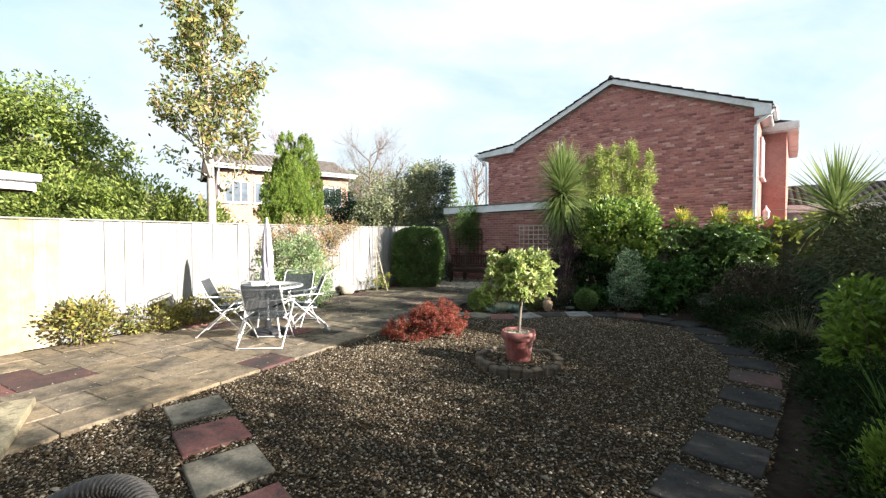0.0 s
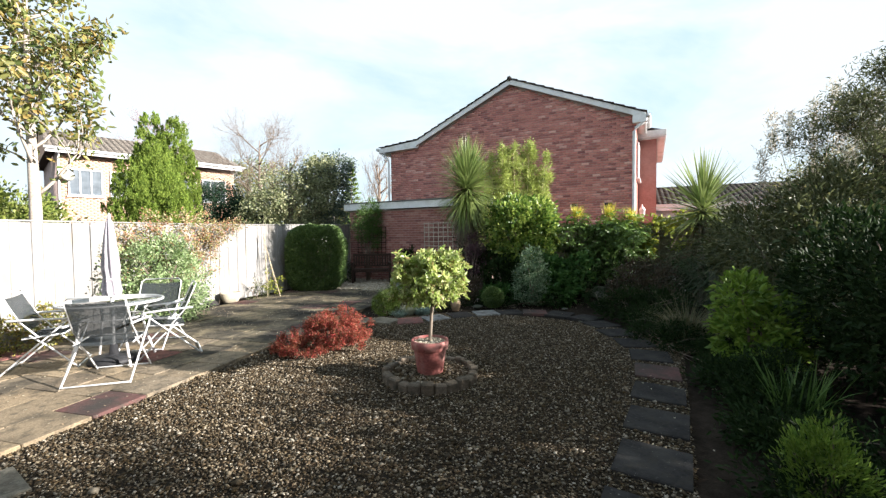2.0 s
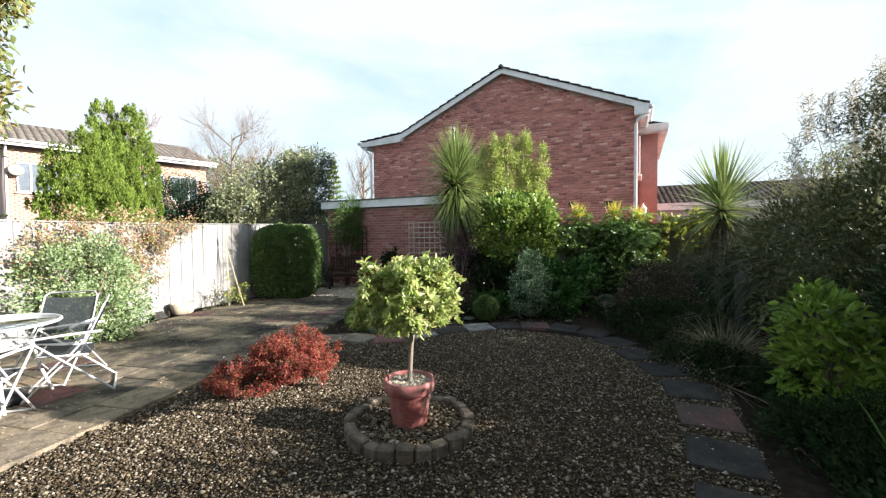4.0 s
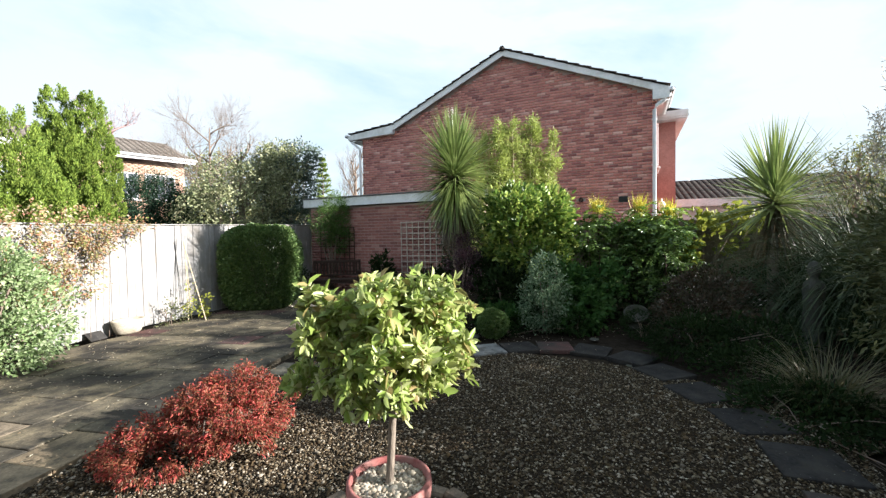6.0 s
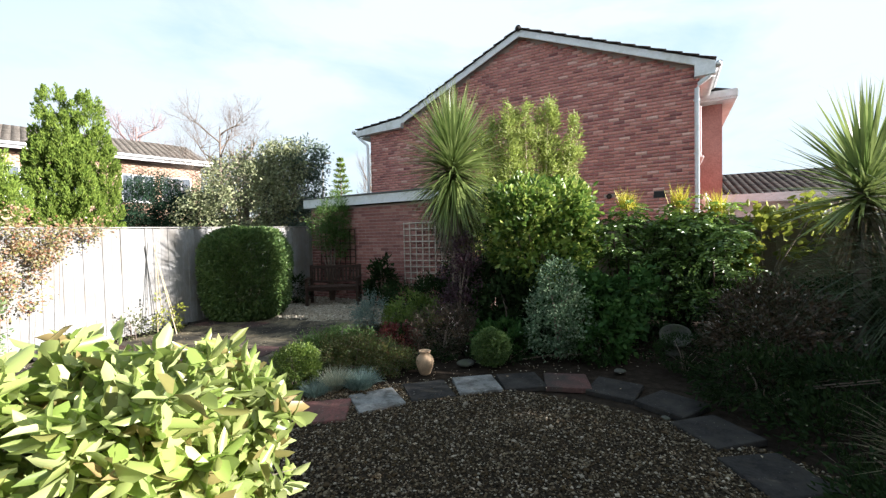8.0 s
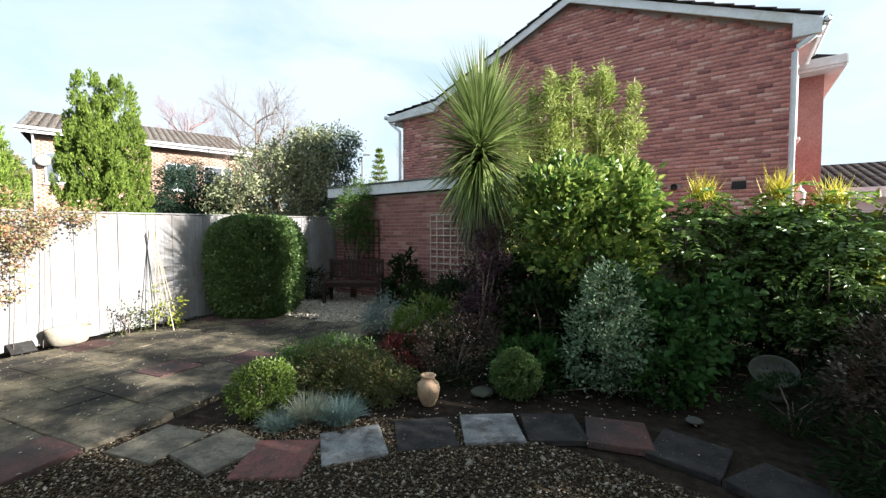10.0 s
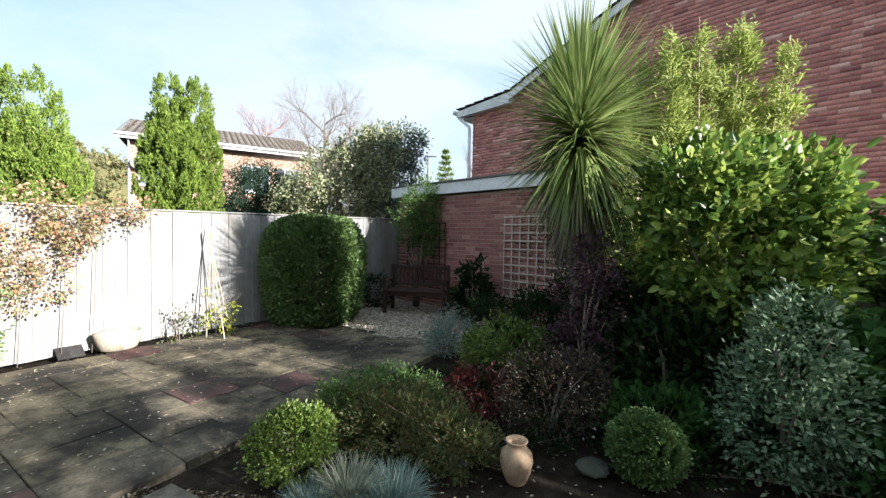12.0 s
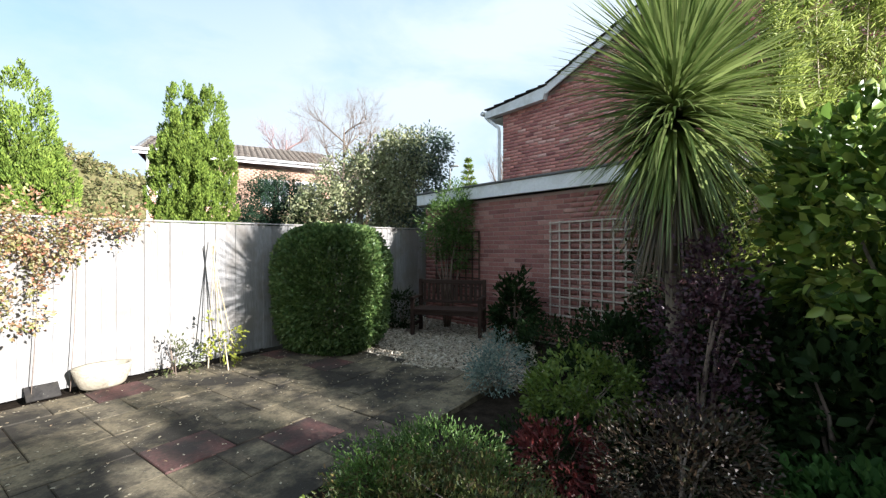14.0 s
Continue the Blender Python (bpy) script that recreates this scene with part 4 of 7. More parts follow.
def trellis(label, s0, s1, z0, z1, mat, nx, nz, off=0.03):
    t = thing("trellis", label, "trellis", GARAGE_M @ pose(s0, -off - 0.012, z0))
    w, h = s1 - s0, z1 - z0
    vert = box_me("lath", 0.024, 0.012, h, mat, 0.002)
    hor = box_me("lath", w + 0.03, 0.012, 0.024, mat, 0.002)
    for i in range(nx):
        part("lath", vert, t, m=pose(w * i / (nx - 1), 0, 0, 0, 0.3 * math.sin(i * 5), 0))
    for j in range(nz):
        part("lath", hor, t, m=pose(w / 2, -0.0135, (h - 0.03) * j / (nz - 1), 0, 0.4 * math.sin(j * 3), 0))


trellis("pale weathered square wooden trellis on the brick wall", 2.95, 4.25, 0.42, 1.84, M_TRELLIS, 9, 11)
trellis("dark stained wooden trellis on the wall behind the bench", 0.36, 1.5, 0.55, 1.75, M_WOOD_DARK, 8, 8)


# ---- houses further off ----
def far_house():
    rng = np.random.default_rng(31)
    a, b = Vector((-11.7, 20.55, 0)), Vector((-5.9, 24.45, 0))
    d = b - a
    L = d.length
    t = thing("terrace_house", "sunlit orange brick terrace house with brown tiled roof and white windows", "house", Matrix.Translation(a) @ Matrix.Rotation(math.atan2(d.y, d.x), 4, "Z"))
    wall = part("wall", many_boxes("wall", [(L / 2, 3.5, 2.55), ], [(L, 7.0, 5.2)], M_MORTAR), t)
    wins = [(0.9, 3.3), (2.3, 3.3), (4.6, 3.3), (6.0, 3.3), (1.4, 0.9), (5.0, 0.9)]
    rows = brick_rows(L, 0.6, 5.0)
    part("brickwork", brick_mesh("brickwork", rows, rng, M_BRICK_FAR), wall, kind="stuff")
    for x, z in wins:
        window_unit(t, 1.15, 1.15, pose(x, -0.02, z), 2)
    up = Vector((0, 3.9, 1.4))
    part("roof_slope", tile_rows("roof_slope", (-0.35, -0.4, 5.2), (1, 0, 0), up, L + 0.7, up.length, M_ROOF_FAR, rng, 0.25, 0.2, 0.015), t)
    part("roof_deck", box_me("roof_deck", L + 0.6, 7.6, 0.04, M_WOOD_DARK), t, m=pose(L / 2, 3.5, 5.12))
    bm = bmesh.new()
    for x in (-0.3, L + 0.3):
        bm.faces.new([bm.verts.new(q) for q in ((x, -0.35, 5.15), (x, 7.3, 5.15), (x, 3.5, 6.58))])
    part("gable_end", mesh_bm("gable_end", bm, M_BRICK_FAR), t)
    bm = bmesh.new()
    bm.faces.new([bm.verts.new(q) for q in ((-0.35, 7.4, 5.15), (L + 0.35, 7.4, 5.15), (L + 0.35, 3.5, 6.6), (-0.35, 3.5, 6.6))])
    part("roof_slope", mesh_bm("roof_slope", bm, M_ROOF_FAR), t)
    part("fascia", box_me("fascia", L + 0.7, 0.03, 0.2, M_WHITE), t, m=pose(L / 2, -0.43, 5.02))
    part("gutter", tubes("gutter", [[((-0.4, -0.5, 5.18), 0.06), ((L + 0.4, -0.5, 5.18), 0.06)]], M_WHITE, 8), t)
    part("downpipe", tubes("downpipe", [[((0.05, -0.45, 5.1), 0.04), ((0.05, -0.08, 4.8), 0.04), ((0.05, -0.08, 0), 0.04)]], M_WHITE, 8), t)
    part("satellite_dish", lathe("satellite_dish", [(0.02, 0), (0.16, 0.03), (0.22, 0.07), (0.23, 0.08), (0.16, 0.045), (0.02, 0.015)], M_STONE, 20), t, m=pose(0.3, -0.15, 4.1, 75, 0, 10))


far_house()


def low_house():
    rng = np.random.default_rng(32)
    t = thing("bungalow", "low house with dark tiled roof and cream fascia behind", "house", pose(10.5, 15.9, 0, 0, 0, -38))
    part("wall", box_me("wall", 8.0, 6.0, 2.5, M_WHITE), t, m=pose(4.5, 3.0, 0))
    up = Vector((0, 3.2, 1.05))
    part("roof_slope", tile_rows("roof_slope", (0, -0.3, 2.55), (1, 0, 0), up, 9.0, up.length, M_ROOF, rng, 0.2, 0.14, 0.006, 0.003), t)
    part("fascia", box_me("fascia", 9.0, 0.04, 0.26, M_WHITE), t, m=pose(4.5, -0.33, 2.34))
    bm = bmesh.new()
    bm.faces.new([bm.verts.new(q) for q in ((0, 2.9, 3.6), (9, 2.9, 3.6), (9, 6.2, 2.5), (0, 6.2, 2.5))])
    for x in (0.0, 9.0):
        bm.faces.new([bm.verts.new(q) for q in ((x, -0.3, 2.5), (x, 6.2, 2.5), (x, 2.9, 3.6))])
    part("roof_slope", mesh_bm("roof_slope", bm, M_ROOF), t)
    dish = part("satellite_dish", lathe("satellite_dish", [(0.02, 0), (0.18, 0.03), (0.33, 0.10), (0.34, 0.11), (0.18, 0.045), (0.02, 0.015)], M_STONE, 22), t, "grey satellite dish", m=pose(1.05, -0.5, 3.15, 80, 0, -25))
    part("dish_arm", tubes("dish_arm", [[((0, 0, 0), 0.02), ((0, -0.3, 0.25), 0.015)]], M_STONE, 6), dish)
    part("mast", tubes("mast", [[((1.05, -0.42, 2.4), 0.025), ((1.05, -0.45, 3.2), 0.025)]], M_STONE, 6), t)


low_house()


def outbuilding():
    rng = np.random.default_rng(33)
    t = thing("outbuilding", "low outbuilding with white gutter and boarded eave behind the fence", "outbuilding", pose(-6.9, 6.45, 0, 0, 0, PATIO_TURN + 180))
    part("wall", box_me("wall", 3.4, 3.0, 2.15, M_MORTAR), t, m=pose(2.1, -1.9, 0))
    up = Vector((0, -2.0, 0.22))
    part("roof_slope", tile_rows("roof_slope", (0, 0, 2.42), (1, 0, 0), up, 4.0, up.length, M_ROOF, rng), t)
    part("fascia", box_me("fascia", 4.0, 0.03, 0.16, M_WHITE), t, m=pose(2.0, 0.02, 2.22))
    part("verge_board", prism("verge_board", [(0.0, 2.2), (-2.0, 2.42), (-2.0, 2.64), (0.0, 2.42)], -0.02, 0.02, M_WHITE), t, m=pose(0, 0, 0, 0, 0, 90))
    part("soffit", box_me("soffit", 4.0, 0.42, 0.02, M_WOOD_DARK), t, m=pose(2.0, -0.2, 2.21))
    part("gutter", tubes("gutter", [[((-0.05, 0.09, 2.42), 0.07), ((4.0, 0.09, 2.42), 0.07)]], M_WHITE, 8), t)


outbuilding()


def rear_wall():
    # Unseen wall; closes the yard and keeps sky light off the ground.
    t = new("wall_south", box_me("wall_south", 13.0, 0.25, 5.0, M_MORTAR))
    t.matrix_basis = pose(-1.0, -2.6, -0.02)
    tagged(t, "unseen brick wall added to close the yard and block sky light", "wall", kind="structure")


rear_wall()


# ---- pot, ring and standard tree ----
def standard_tree():
    rng = np.random.default_rng(41)
    ring = thing("stone_ring", "low ring of upright edging stones filled with gravel", "edging", pose(0.71, 4.28, 0))
    stone = [mesh_bm("stone", box_bm(0.115, 0.085, 0.115 + 0.012 * k, 0.014), M_EDGING) for k in range(3)]
    for i in range(24):
        a = 360 * i / 24
        part("stone", stone[i % 3], ring, m=pose(0.44 * math.cos(radians(a)), 0.44 * math.sin(radians(a)), -0.03, rng.uniform(-5, 5), rng.uniform(-5, 5), a + 90 + rng.uniform(-5, 5)))
    part("fill", lathe("fill", [(0.01, -0.01), (0.42, -0.01), (0.42, 0.045), (0.01, 0.055)], M_GRAVEL_BED, 32), ring)
    n = 2600
    r, a = 0.41 * np.sqrt(rng.uniform(0, 1, n)), rng.uniform(0, 6.28, n)
    part("gravel_topping", pebble_mesh("gravel_topping", np.stack([r * np.cos(a), r * np.sin(a)], 1), rng, 0.0095, 0.05), ring, kind="stuff")
    pot = thing("plant_pot", "red terracotta pot topped with pale pebbles", "plant pot", pose(0.71, 4.28, 0.056))
    part("body", lathe("body", [(0.125, 0), (0.13, 0.01), (0.165, 0.235), (0.168, 0.24), (0.185, 0.245), (0.192, 0.30), (0.188, 0.335), (0.17, 0.335), (0.166, 0.29), (0.02, 0.285)], M_TERRACOTTA, 40), pot)
    n = 900
    r, a = 0.155 * np.sqrt(rng.uniform(0, 1, n)), rng.uniform(0, 6.28, n)
    part("gravel_topping", pebble_mesh("gravel_topping", np.stack([r * np.cos(a), r * np.sin(a)], 1), rng, 0.0105, 0.298, M_PEBBLE_PALE), pot, "pale rounded pebbles", kind="stuff")
    t = thing("standard_tree", "clipped standard tree with glossy yellow-green leaves on a bare stem", "potted tree", pose(0.71, 4.28, 0.35))
    part("trunk", tubes("trunk", [[((0, 0, 0), 0.02), ((0.012, 0.004, 0.15), 0.017), ((0.02, 0.0, 0.30), 0.017), ((0.05, 0, 0.50), 0.016)]], M_BARK, 10), t)
    limbs = []
    for i in range(14):
        limbs += branch_paths(rng, (0, 0, 0.36 + 0.012 * i), (math.cos(i * 2.4), math.sin(i * 2.4), rng.uniform(0.1, 1.2)), 0.26, 0.008, 1, 0.5, 2, 0.2)
    part("branchwork", tubes("branchwork", limbs, M_BARK, 5), t)
    blobs = [(0, 0, 0.66, 0.38, 0.38, 0.25), (0.20, 0.05, 0.79, 0.22, 0.22, 0.16), (-0.20, -0.04, 0.77, 0.22, 0.22, 0.16), (0.0, -0.1, 0.84, 0.2, 0.2, 0.10), (0.22, -0.06, 0.55, 0.2, 0.2, 0.17), (-0.27, 0.05, 0.56, 0.18, 0.18, 0.16), (-0.05, -0.28, 0.55, 0.2, 0.14, 0.15)]
    blobs = [(0.9 * bx, 0.9 * by, bz, 0.9 * rx, 0.9 * ry, rz) for bx, by, bz, rx, ry, rz in blobs]
    # leaves in whorls at the shoot tips
    tips, out = crown_points(blobs, 1000, rng, 0.055, 0.35, 5)
    tips[:, 0] += 0.01
    P, A = [], []
    for p, o in zip(tips, out):
        ax = unit(o + np.array((0, 0, 0.6)) + rng.normal(size=3) * 0.35)
        side = unit(np.cross(ax, rng.normal(size=3)))
        s2 = np.cross(ax, side)
        m = rng.integers(6, 10)
        for k in range(m):
            th = 6.28 * k / m + rng.uniform(-0.3, 0.3)
            P.append(p - ax * 0.012 * (k % 3))
            A.append(ax * rng.uniform(0.25, 0.9) + side * math.cos(th) + s2 * math.sin(th))
    part("foliage", leaf_mesh("foliage", np.array(P), np.array(A), 0.051, 0.025, L_BAY, rng, up=0.1, vary=0.42), t)


standard_tree()


# ---- red maple ----
def maple():
    rng = np.random.default_rng(42)
    t = thing("dwarf_maple", "low weeping dwarf maple with fine crimson leaves", "shrub", pose(-0.36, 5.72, 0))
    limbs = []
    for i in range(16):
        a = i * 2.399
        r = rng.uniform(0.2, 0.34)
        limbs.append([((0, 0, 0), 0.014), ((0.3 * r * math.cos(a), 0.3 * r * math.sin(a), 0.26), 0.009), ((0.75 * r * math.cos(a), 0.75 * r * math.sin(a), 0.28), 0.006), ((1.05 * r * math.cos(a), 1.05 * r * math.sin(a), 0.12), 0.002)])
    part("branchwork", tubes("branchwork", limbs, M_TWIG, 5), t, kind="stuff")
    blobs = [(0.08, 0, 0.22, 0.38, 0.40, 0.20), (0.18, 0.05, 0.36, 0.25, 0.26, 0.13), (-0.05, -0.05, 0.31, 0.20, 0.22, 0.10), (-0.28, -0.05, 0.19, 0.25, 0.28, 0.12), (0.42, 0.0, 0.22, 0.16, 0.2, 0.12), (-0.48, -0.12, 0.09, 0.20, 0.22, 0.08), (-0.2, -0.38, 0.14, 0.28, 0.2, 0.12), (0.25, -0.35, 0.2, 0.25, 0.18, 0.14)]
    pts, out = crown_points(blobs, 27000, rng, 0.045, 0.55, 130)
    pts[:, 2] = np.maximum(pts[:, 2], 0.01)
    ax = out * 0.8 + rng.normal(size=(len(pts), 3)) * 0.5 + np.array((0, 0, -0.45))
    part("foliage", leaf_mesh("foliage", pts, ax, 0.026, 0.0085, L_RED, rng, up=0.3), t)


maple()


# ---- table, parasol, chairs ----
def tube_me(name, pts, r, mat=None, sides=8):
    return tubes(name, [[(p, r) for p in pts]], mat or M_ALU, sides)


def patio_table():
    t = thing("patio_table", "round glass-topped patio table with white tubular legs", "table", pose(-2.74, 5.70, 0.027))
    part("tabletop", lathe("tabletop", [(0.02, 0.695), (0.47, 0.695), (0.475, 0.70), (0.47, 0.705), (0.02, 0.705)], M_GLASS, 48), t, "clear glass disc")
    ring = [(0.485 * math.cos(2 * math.pi * i / 40), 0.485 * math.sin(2 * math.pi * i / 40), 0.70) for i in range(41)]
    part("rim", tube_me("rim", ring, 0.014), t)
    ring2 = [(0.3 * math.cos(2 * math.pi * i / 30), 0.3 * math.sin(2 * math.pi * i / 30), 0.52) for i in range(31)]
    part("brace", tube_me("brace", ring2, 0.009), t)
    for i in range(4):
        a = radians(45 + 90 * i)
        c, s = math.cos(a), math.sin(a)
        part("leg", tube_me("leg", [(0.45 * c, 0.45 * s, 0.69), (0.36 * c, 0.36 * s, 0.62), (0.29 * c, 0.29 * s, 0.5), (0.34 * c, 0.34 * s, 0.25), (0.42 * c, 0.42 * s, 0.0)], 0.014), t)


def parasol():
    rng = np.random.default_rng(43)
    t = thing("parasol", "closed lilac-grey garden parasol through the table", "parasol", pose(-2.74, 5.70, 0.027))
    part("pole", tube_me("pole", [(0, 0, 0.0), (0, 0, 1.62)], 0.019, M_ALU, 12), t)
    seg, V, F = 32, [], []
    prof = [(0.012, 1.66), (0.03, 1.60), (0.045, 1.45), (0.06, 1.28), (0.072, 1.1), (0.062, 0.98), (0.068, 0.93), (0.085, 0.84), (0.075, 0.76)]
    for j, (r, z) in enumerate(prof):
        for i in range(seg):
            a = 2 * math.pi * i / seg
            rr = r * (1 + 0.28 * math.sin(8 * a + j * 0.25)) + 0.004 * rng.uniform(-1, 1)
            V.append((rr * math.cos(a + 0.12 * j), rr * math.sin(a + 0.12 * j), z))
    for j in range(len(prof) - 1):
        for i in range(seg):
            F.append((j * seg + i, j * seg + (i + 1) % seg, (j + 1) * seg + (i + 1) % seg, (j + 1) * seg + i))
    part("canopy", mesh_np("canopy", V, F, M_CANOPY, True), t, "folded lilac-grey canvas")
    part("finial", lathe("finial", [(0.012, 1.64), (0.02, 1.67), (0.012, 1.70), (0.004, 1.72)], M_ALU, 12), t)
    part("tie", lathe("tie", [(0.066, 0.94), (0.072, 0.955), (0.066, 0.97)], M_CANOPY, 20), t)
    part("base", lathe("base", [(0.24, 0), (0.25, 0.02), (0.23, 0.06), (0.12, 0.085), (0.05, 0.09), (0.035, 0.20), (0.022, 0.20)], M_PLASTIC, 30), t, "round black weighted base")


def sling_chair(m):
    """A folding chair: white tube frame, dark sling back and seat; it faces local +y."""
    t = thing("folding_chair", "folding garden chair with white tube frame and dark mesh sling", "chair", m, "chairs round the patio table")
    r = 0.0095
    w = 0.25
    # rear frame: from the front feet up to the back's top, as one U
    for s in (-1, 1):
        part("leg", tube_me("leg", [(s * (w + 0.03), 0.27, 0.60), (s * (w + 0.03), 0.10, 0.42), (s * (w + 0.03), -0.30, 0.0)], r), t)
        part("leg", tube_me("leg", [(s * w, -0.06, 0.44), (s * w, 0.10, 0.28), (s * w, 0.33, 0.0)], r), t)
        part("armrest", tube_me("armrest", [(s * (w + 0.03), -0.22, 0.63), (s * (w + 0.03), 0.05, 0.625), (s * (w + 0.03), 0.27, 0.61)], 0.013), t)
    part("back_frame", tube_me("back_frame", [(-w, 0.02, 0.40), (-w, -0.13, 0.60), (-w, -0.25, 0.90), (-w + 0.04, -0.265, 0.94), (w - 0.04, -0.265, 0.94), (w, -0.25, 0.90), (w, -0.13, 0.60), (w, 0.02, 0.40)], r), t)
    part("crossbar", tube_me("crossbar", [(-w - 0.03, -0.30, 0.012), (w + 0.03, -0.30, 0.012)], r), t)
    part("crossbar", tube_me("crossbar", [(-w, 0.33, 0.012), (w, 0.33, 0.012)], r), t)
    part("seat_frame", tube_me("seat_frame", [(-w, -0.12, 0.40), (-w, 0.22, 0.43), (w, 0.22, 0.43), (w, -0.12, 0.40)], r), t)
    def sling(name, rows):
        V, F, n = [], [], 9
        for y, z in rows:
            for i in range(n):
                x = -w + 0.01 + (2 * w - 0.02) * i / (n - 1)
                sag = 0.018 * (1 - (x / w) ** 2)
                V.append((x, y - sag * 0.5, z - sag))
        k = len(V)
        V += [(x, y - 0.004, z - 0.003) for x, y, z in V]
        for j in range(len(rows) - 1):
            for i in range(n - 1):
                q = (j * n + i, j * n + i + 1, (j + 1) * n + i + 1, (j + 1) * n + i)
                F += [q, tuple(k + a for a in q[::-1])]
        return mesh_np(name, V, F, M_MESH, True)
    part("backrest", sling("backrest", [(-0.09, 0.50), (-0.14, 0.62), (-0.20, 0.76), (-0.25, 0.89)]), t, "dark grey mesh")
    part("seat", sling("seat", [(-0.13, 0.41), (0.0, 0.405), (0.12, 0.42), (0.22, 0.44)]), t, "dark grey mesh")
    return t


patio_table()
parasol()
chair = sling_chair(pose(-2.50, 5.12, 0.027, 0, 0, 4) @ Matrix.Diagonal((1, 1, 0.91, 1)))
copy_thing(chair, pose(-2.25, 5.98, 0.027, 0, 0, 112))
copy_thing(chair, pose(-2.62, 6.42, 0.027, 0, 0, 176))
copy_thing(chair, pose(-3.40, 5.72, 0.027, 0, 0, -75))


def rattan_chair():
    t = thing("rattan_chair", "dark woven rattan garden armchair with rounded back", "chair", pose(-1.10, 0.42, 0.0, 0, 0, 150) @ Matrix.Diagonal((1.12, 1.12, 0.975, 1)))
    n, rows = 26, 13
    V, F = [], []
    paths = []
    for j in range(rows):
        z = 0.32 + 0.48 * j / (rows - 1)
        ring = []
        for i in range(n + 1):
            a = math.pi * (0.06 + 0.88 * i / n)
            h = z - (0.16 * (abs(math.cos(a)) ** 2.5)) * (j / (rows - 1))
            ring.append(((0.29 * math.cos(a), -0.30 * math.sin(a), h + 0.006 * (1 if (i + j) % 2 else -1)), 0.013))
        paths.append(ring)
    part("backrest", tubes("backrest", paths, M_RATTAN, 6), t, "woven dark rattan")
    rim = []
    for i in range(241):
        a = math.pi * (0.04 + 0.92 * i / 240)
        rim.append(((0.30 * math.cos(a), -0.31 * math.sin(a), 0.82 - 0.17 * abs(math.cos(a)) ** 2.5), 0.029 if i % 4 < 2 else 0.020))
    part("rim", mesh_np("rim", *tube_arrays([rim], 10), M_RATTAN), t, "thick rounded rattan rim")
    part("seat", lathe("seat", [(0.02, 0.36), (0.28, 0.36), (0.30, 0.39), (0.28, 0.43), (0.02, 0.43)], M_RATTAN, 30), t)
    for sx, sy in ((-1, 1), (1, 1), (-1, -1), (1, -1)):
        part("leg", tubes("leg", [[((sx * 0.22, sy * 0.20, 0.37), 0.02), ((sx * 0.24, sy * 0.22, 0.0), 0.02)]], M_RATTAN, 8), t)


rattan_chair()


# ---- bench, obelisk, trough, vase, bird bath, statue ----
def bench():
    t = thing("bench", "dark stained slatted wooden garden bench on gravel", "bench", pose(0.70, 13.0, 0.0, 0, 0, -8))
    W = 1.18
    leg = box_me("leg", 0.06, 0.06, 0.60, M_WOOD_DARK, 0.005)
    back = box_me("leg", 0.06, 0.06, 0.90, M_WOOD_DARK, 0.005)
    for s in (-1, 1):
        part("leg", leg, t, m=pose(s * (W / 2 - 0.03), -0.25, 0))
        part("leg", back, t, m=pose(s * (W / 2 - 0.03), 0.22, 0))
        part("armrest", box_me("armrest", 0.07, 0.56, 0.035, M_WOOD_DARK, 0.006), t, m=pose(s * (W / 2 - 0.03), -0.02, 0.60))
        part("stretcher", box_me("stretcher", 0.04, 0.42, 0.05, M_WOOD_DARK, 0.004), t, m=pose(s * (W / 2 - 0.03), -0.015, 0.15))
    slat = box_me("slat", W - 0.02, 0.062, 0.022, M_WOOD_DARK, 0.004)
    for i in range(6):
        part("slat", slat, t, m=pose(0, -0.25 + 0.078 * i, 0.42))
    part("apron", box_me("apron", W - 0.12, 0.03, 0.07, M_WOOD_DARK, 0.004), t, m=pose(0, -0.25, 0.345))
    part("rail", box_me("rail", W - 0.12, 0.035, 0.07, M_WOOD_DARK, 0.006), t, m=pose(0, 0.22, 0.82))
    part("rail", box_me("rail", W - 0.12, 0.035, 0.05, M_WOOD_DARK, 0.006), t, m=pose(0, 0.22, 0.49))
    up = box_me("back_slat", 0.045, 0.018, 0.285, M_WOOD_DARK, 0.003)
    for i in range(13):
        part("back_slat", up, t, m=pose(-W / 2 + 0.10 + (W - 0.20) * i / 12, 0.22, 0.538))


bench()


def obelisk():
    rng = np.random.default_rng(51)
    t = thing("cane_tripod", "bamboo cane tripod with a thin yellowing climber", "plant support", pose(-1.83, 10.82, 0.0))
    for i, (x, y) in enumerate(((0.20, -0.20), (0.12, 0.08), (-0.12, 0.12), (-0.10, -0.14))):
        part("cane", tubes("cane", [[((x, y, 0), 0.008), ((-0.17, 0.06, 1.30), 0.007), ((-0.17 - 0.2 * x, 0.06 - 0.2 * y, 1.46 + 0.04 * i), 0.006)]], M_CANE, 6), t)
    pts, out = crown_points([(0.0, 0.0, 0.38, 0.22, 0.2, 0.26), (0.02, -0.06, 0.2, 0.2, 0.16, 0.16)], 190, rng, 0.08, 0.3, 14)
    part("climber", leaf_mesh("climber", pts, out + rng.normal(size=pts.shape) * 0.5, 0.05, 0.03, L_YELLOW, rng), t, "sparse yellow-green leaves", kind="stuff")


obelisk()


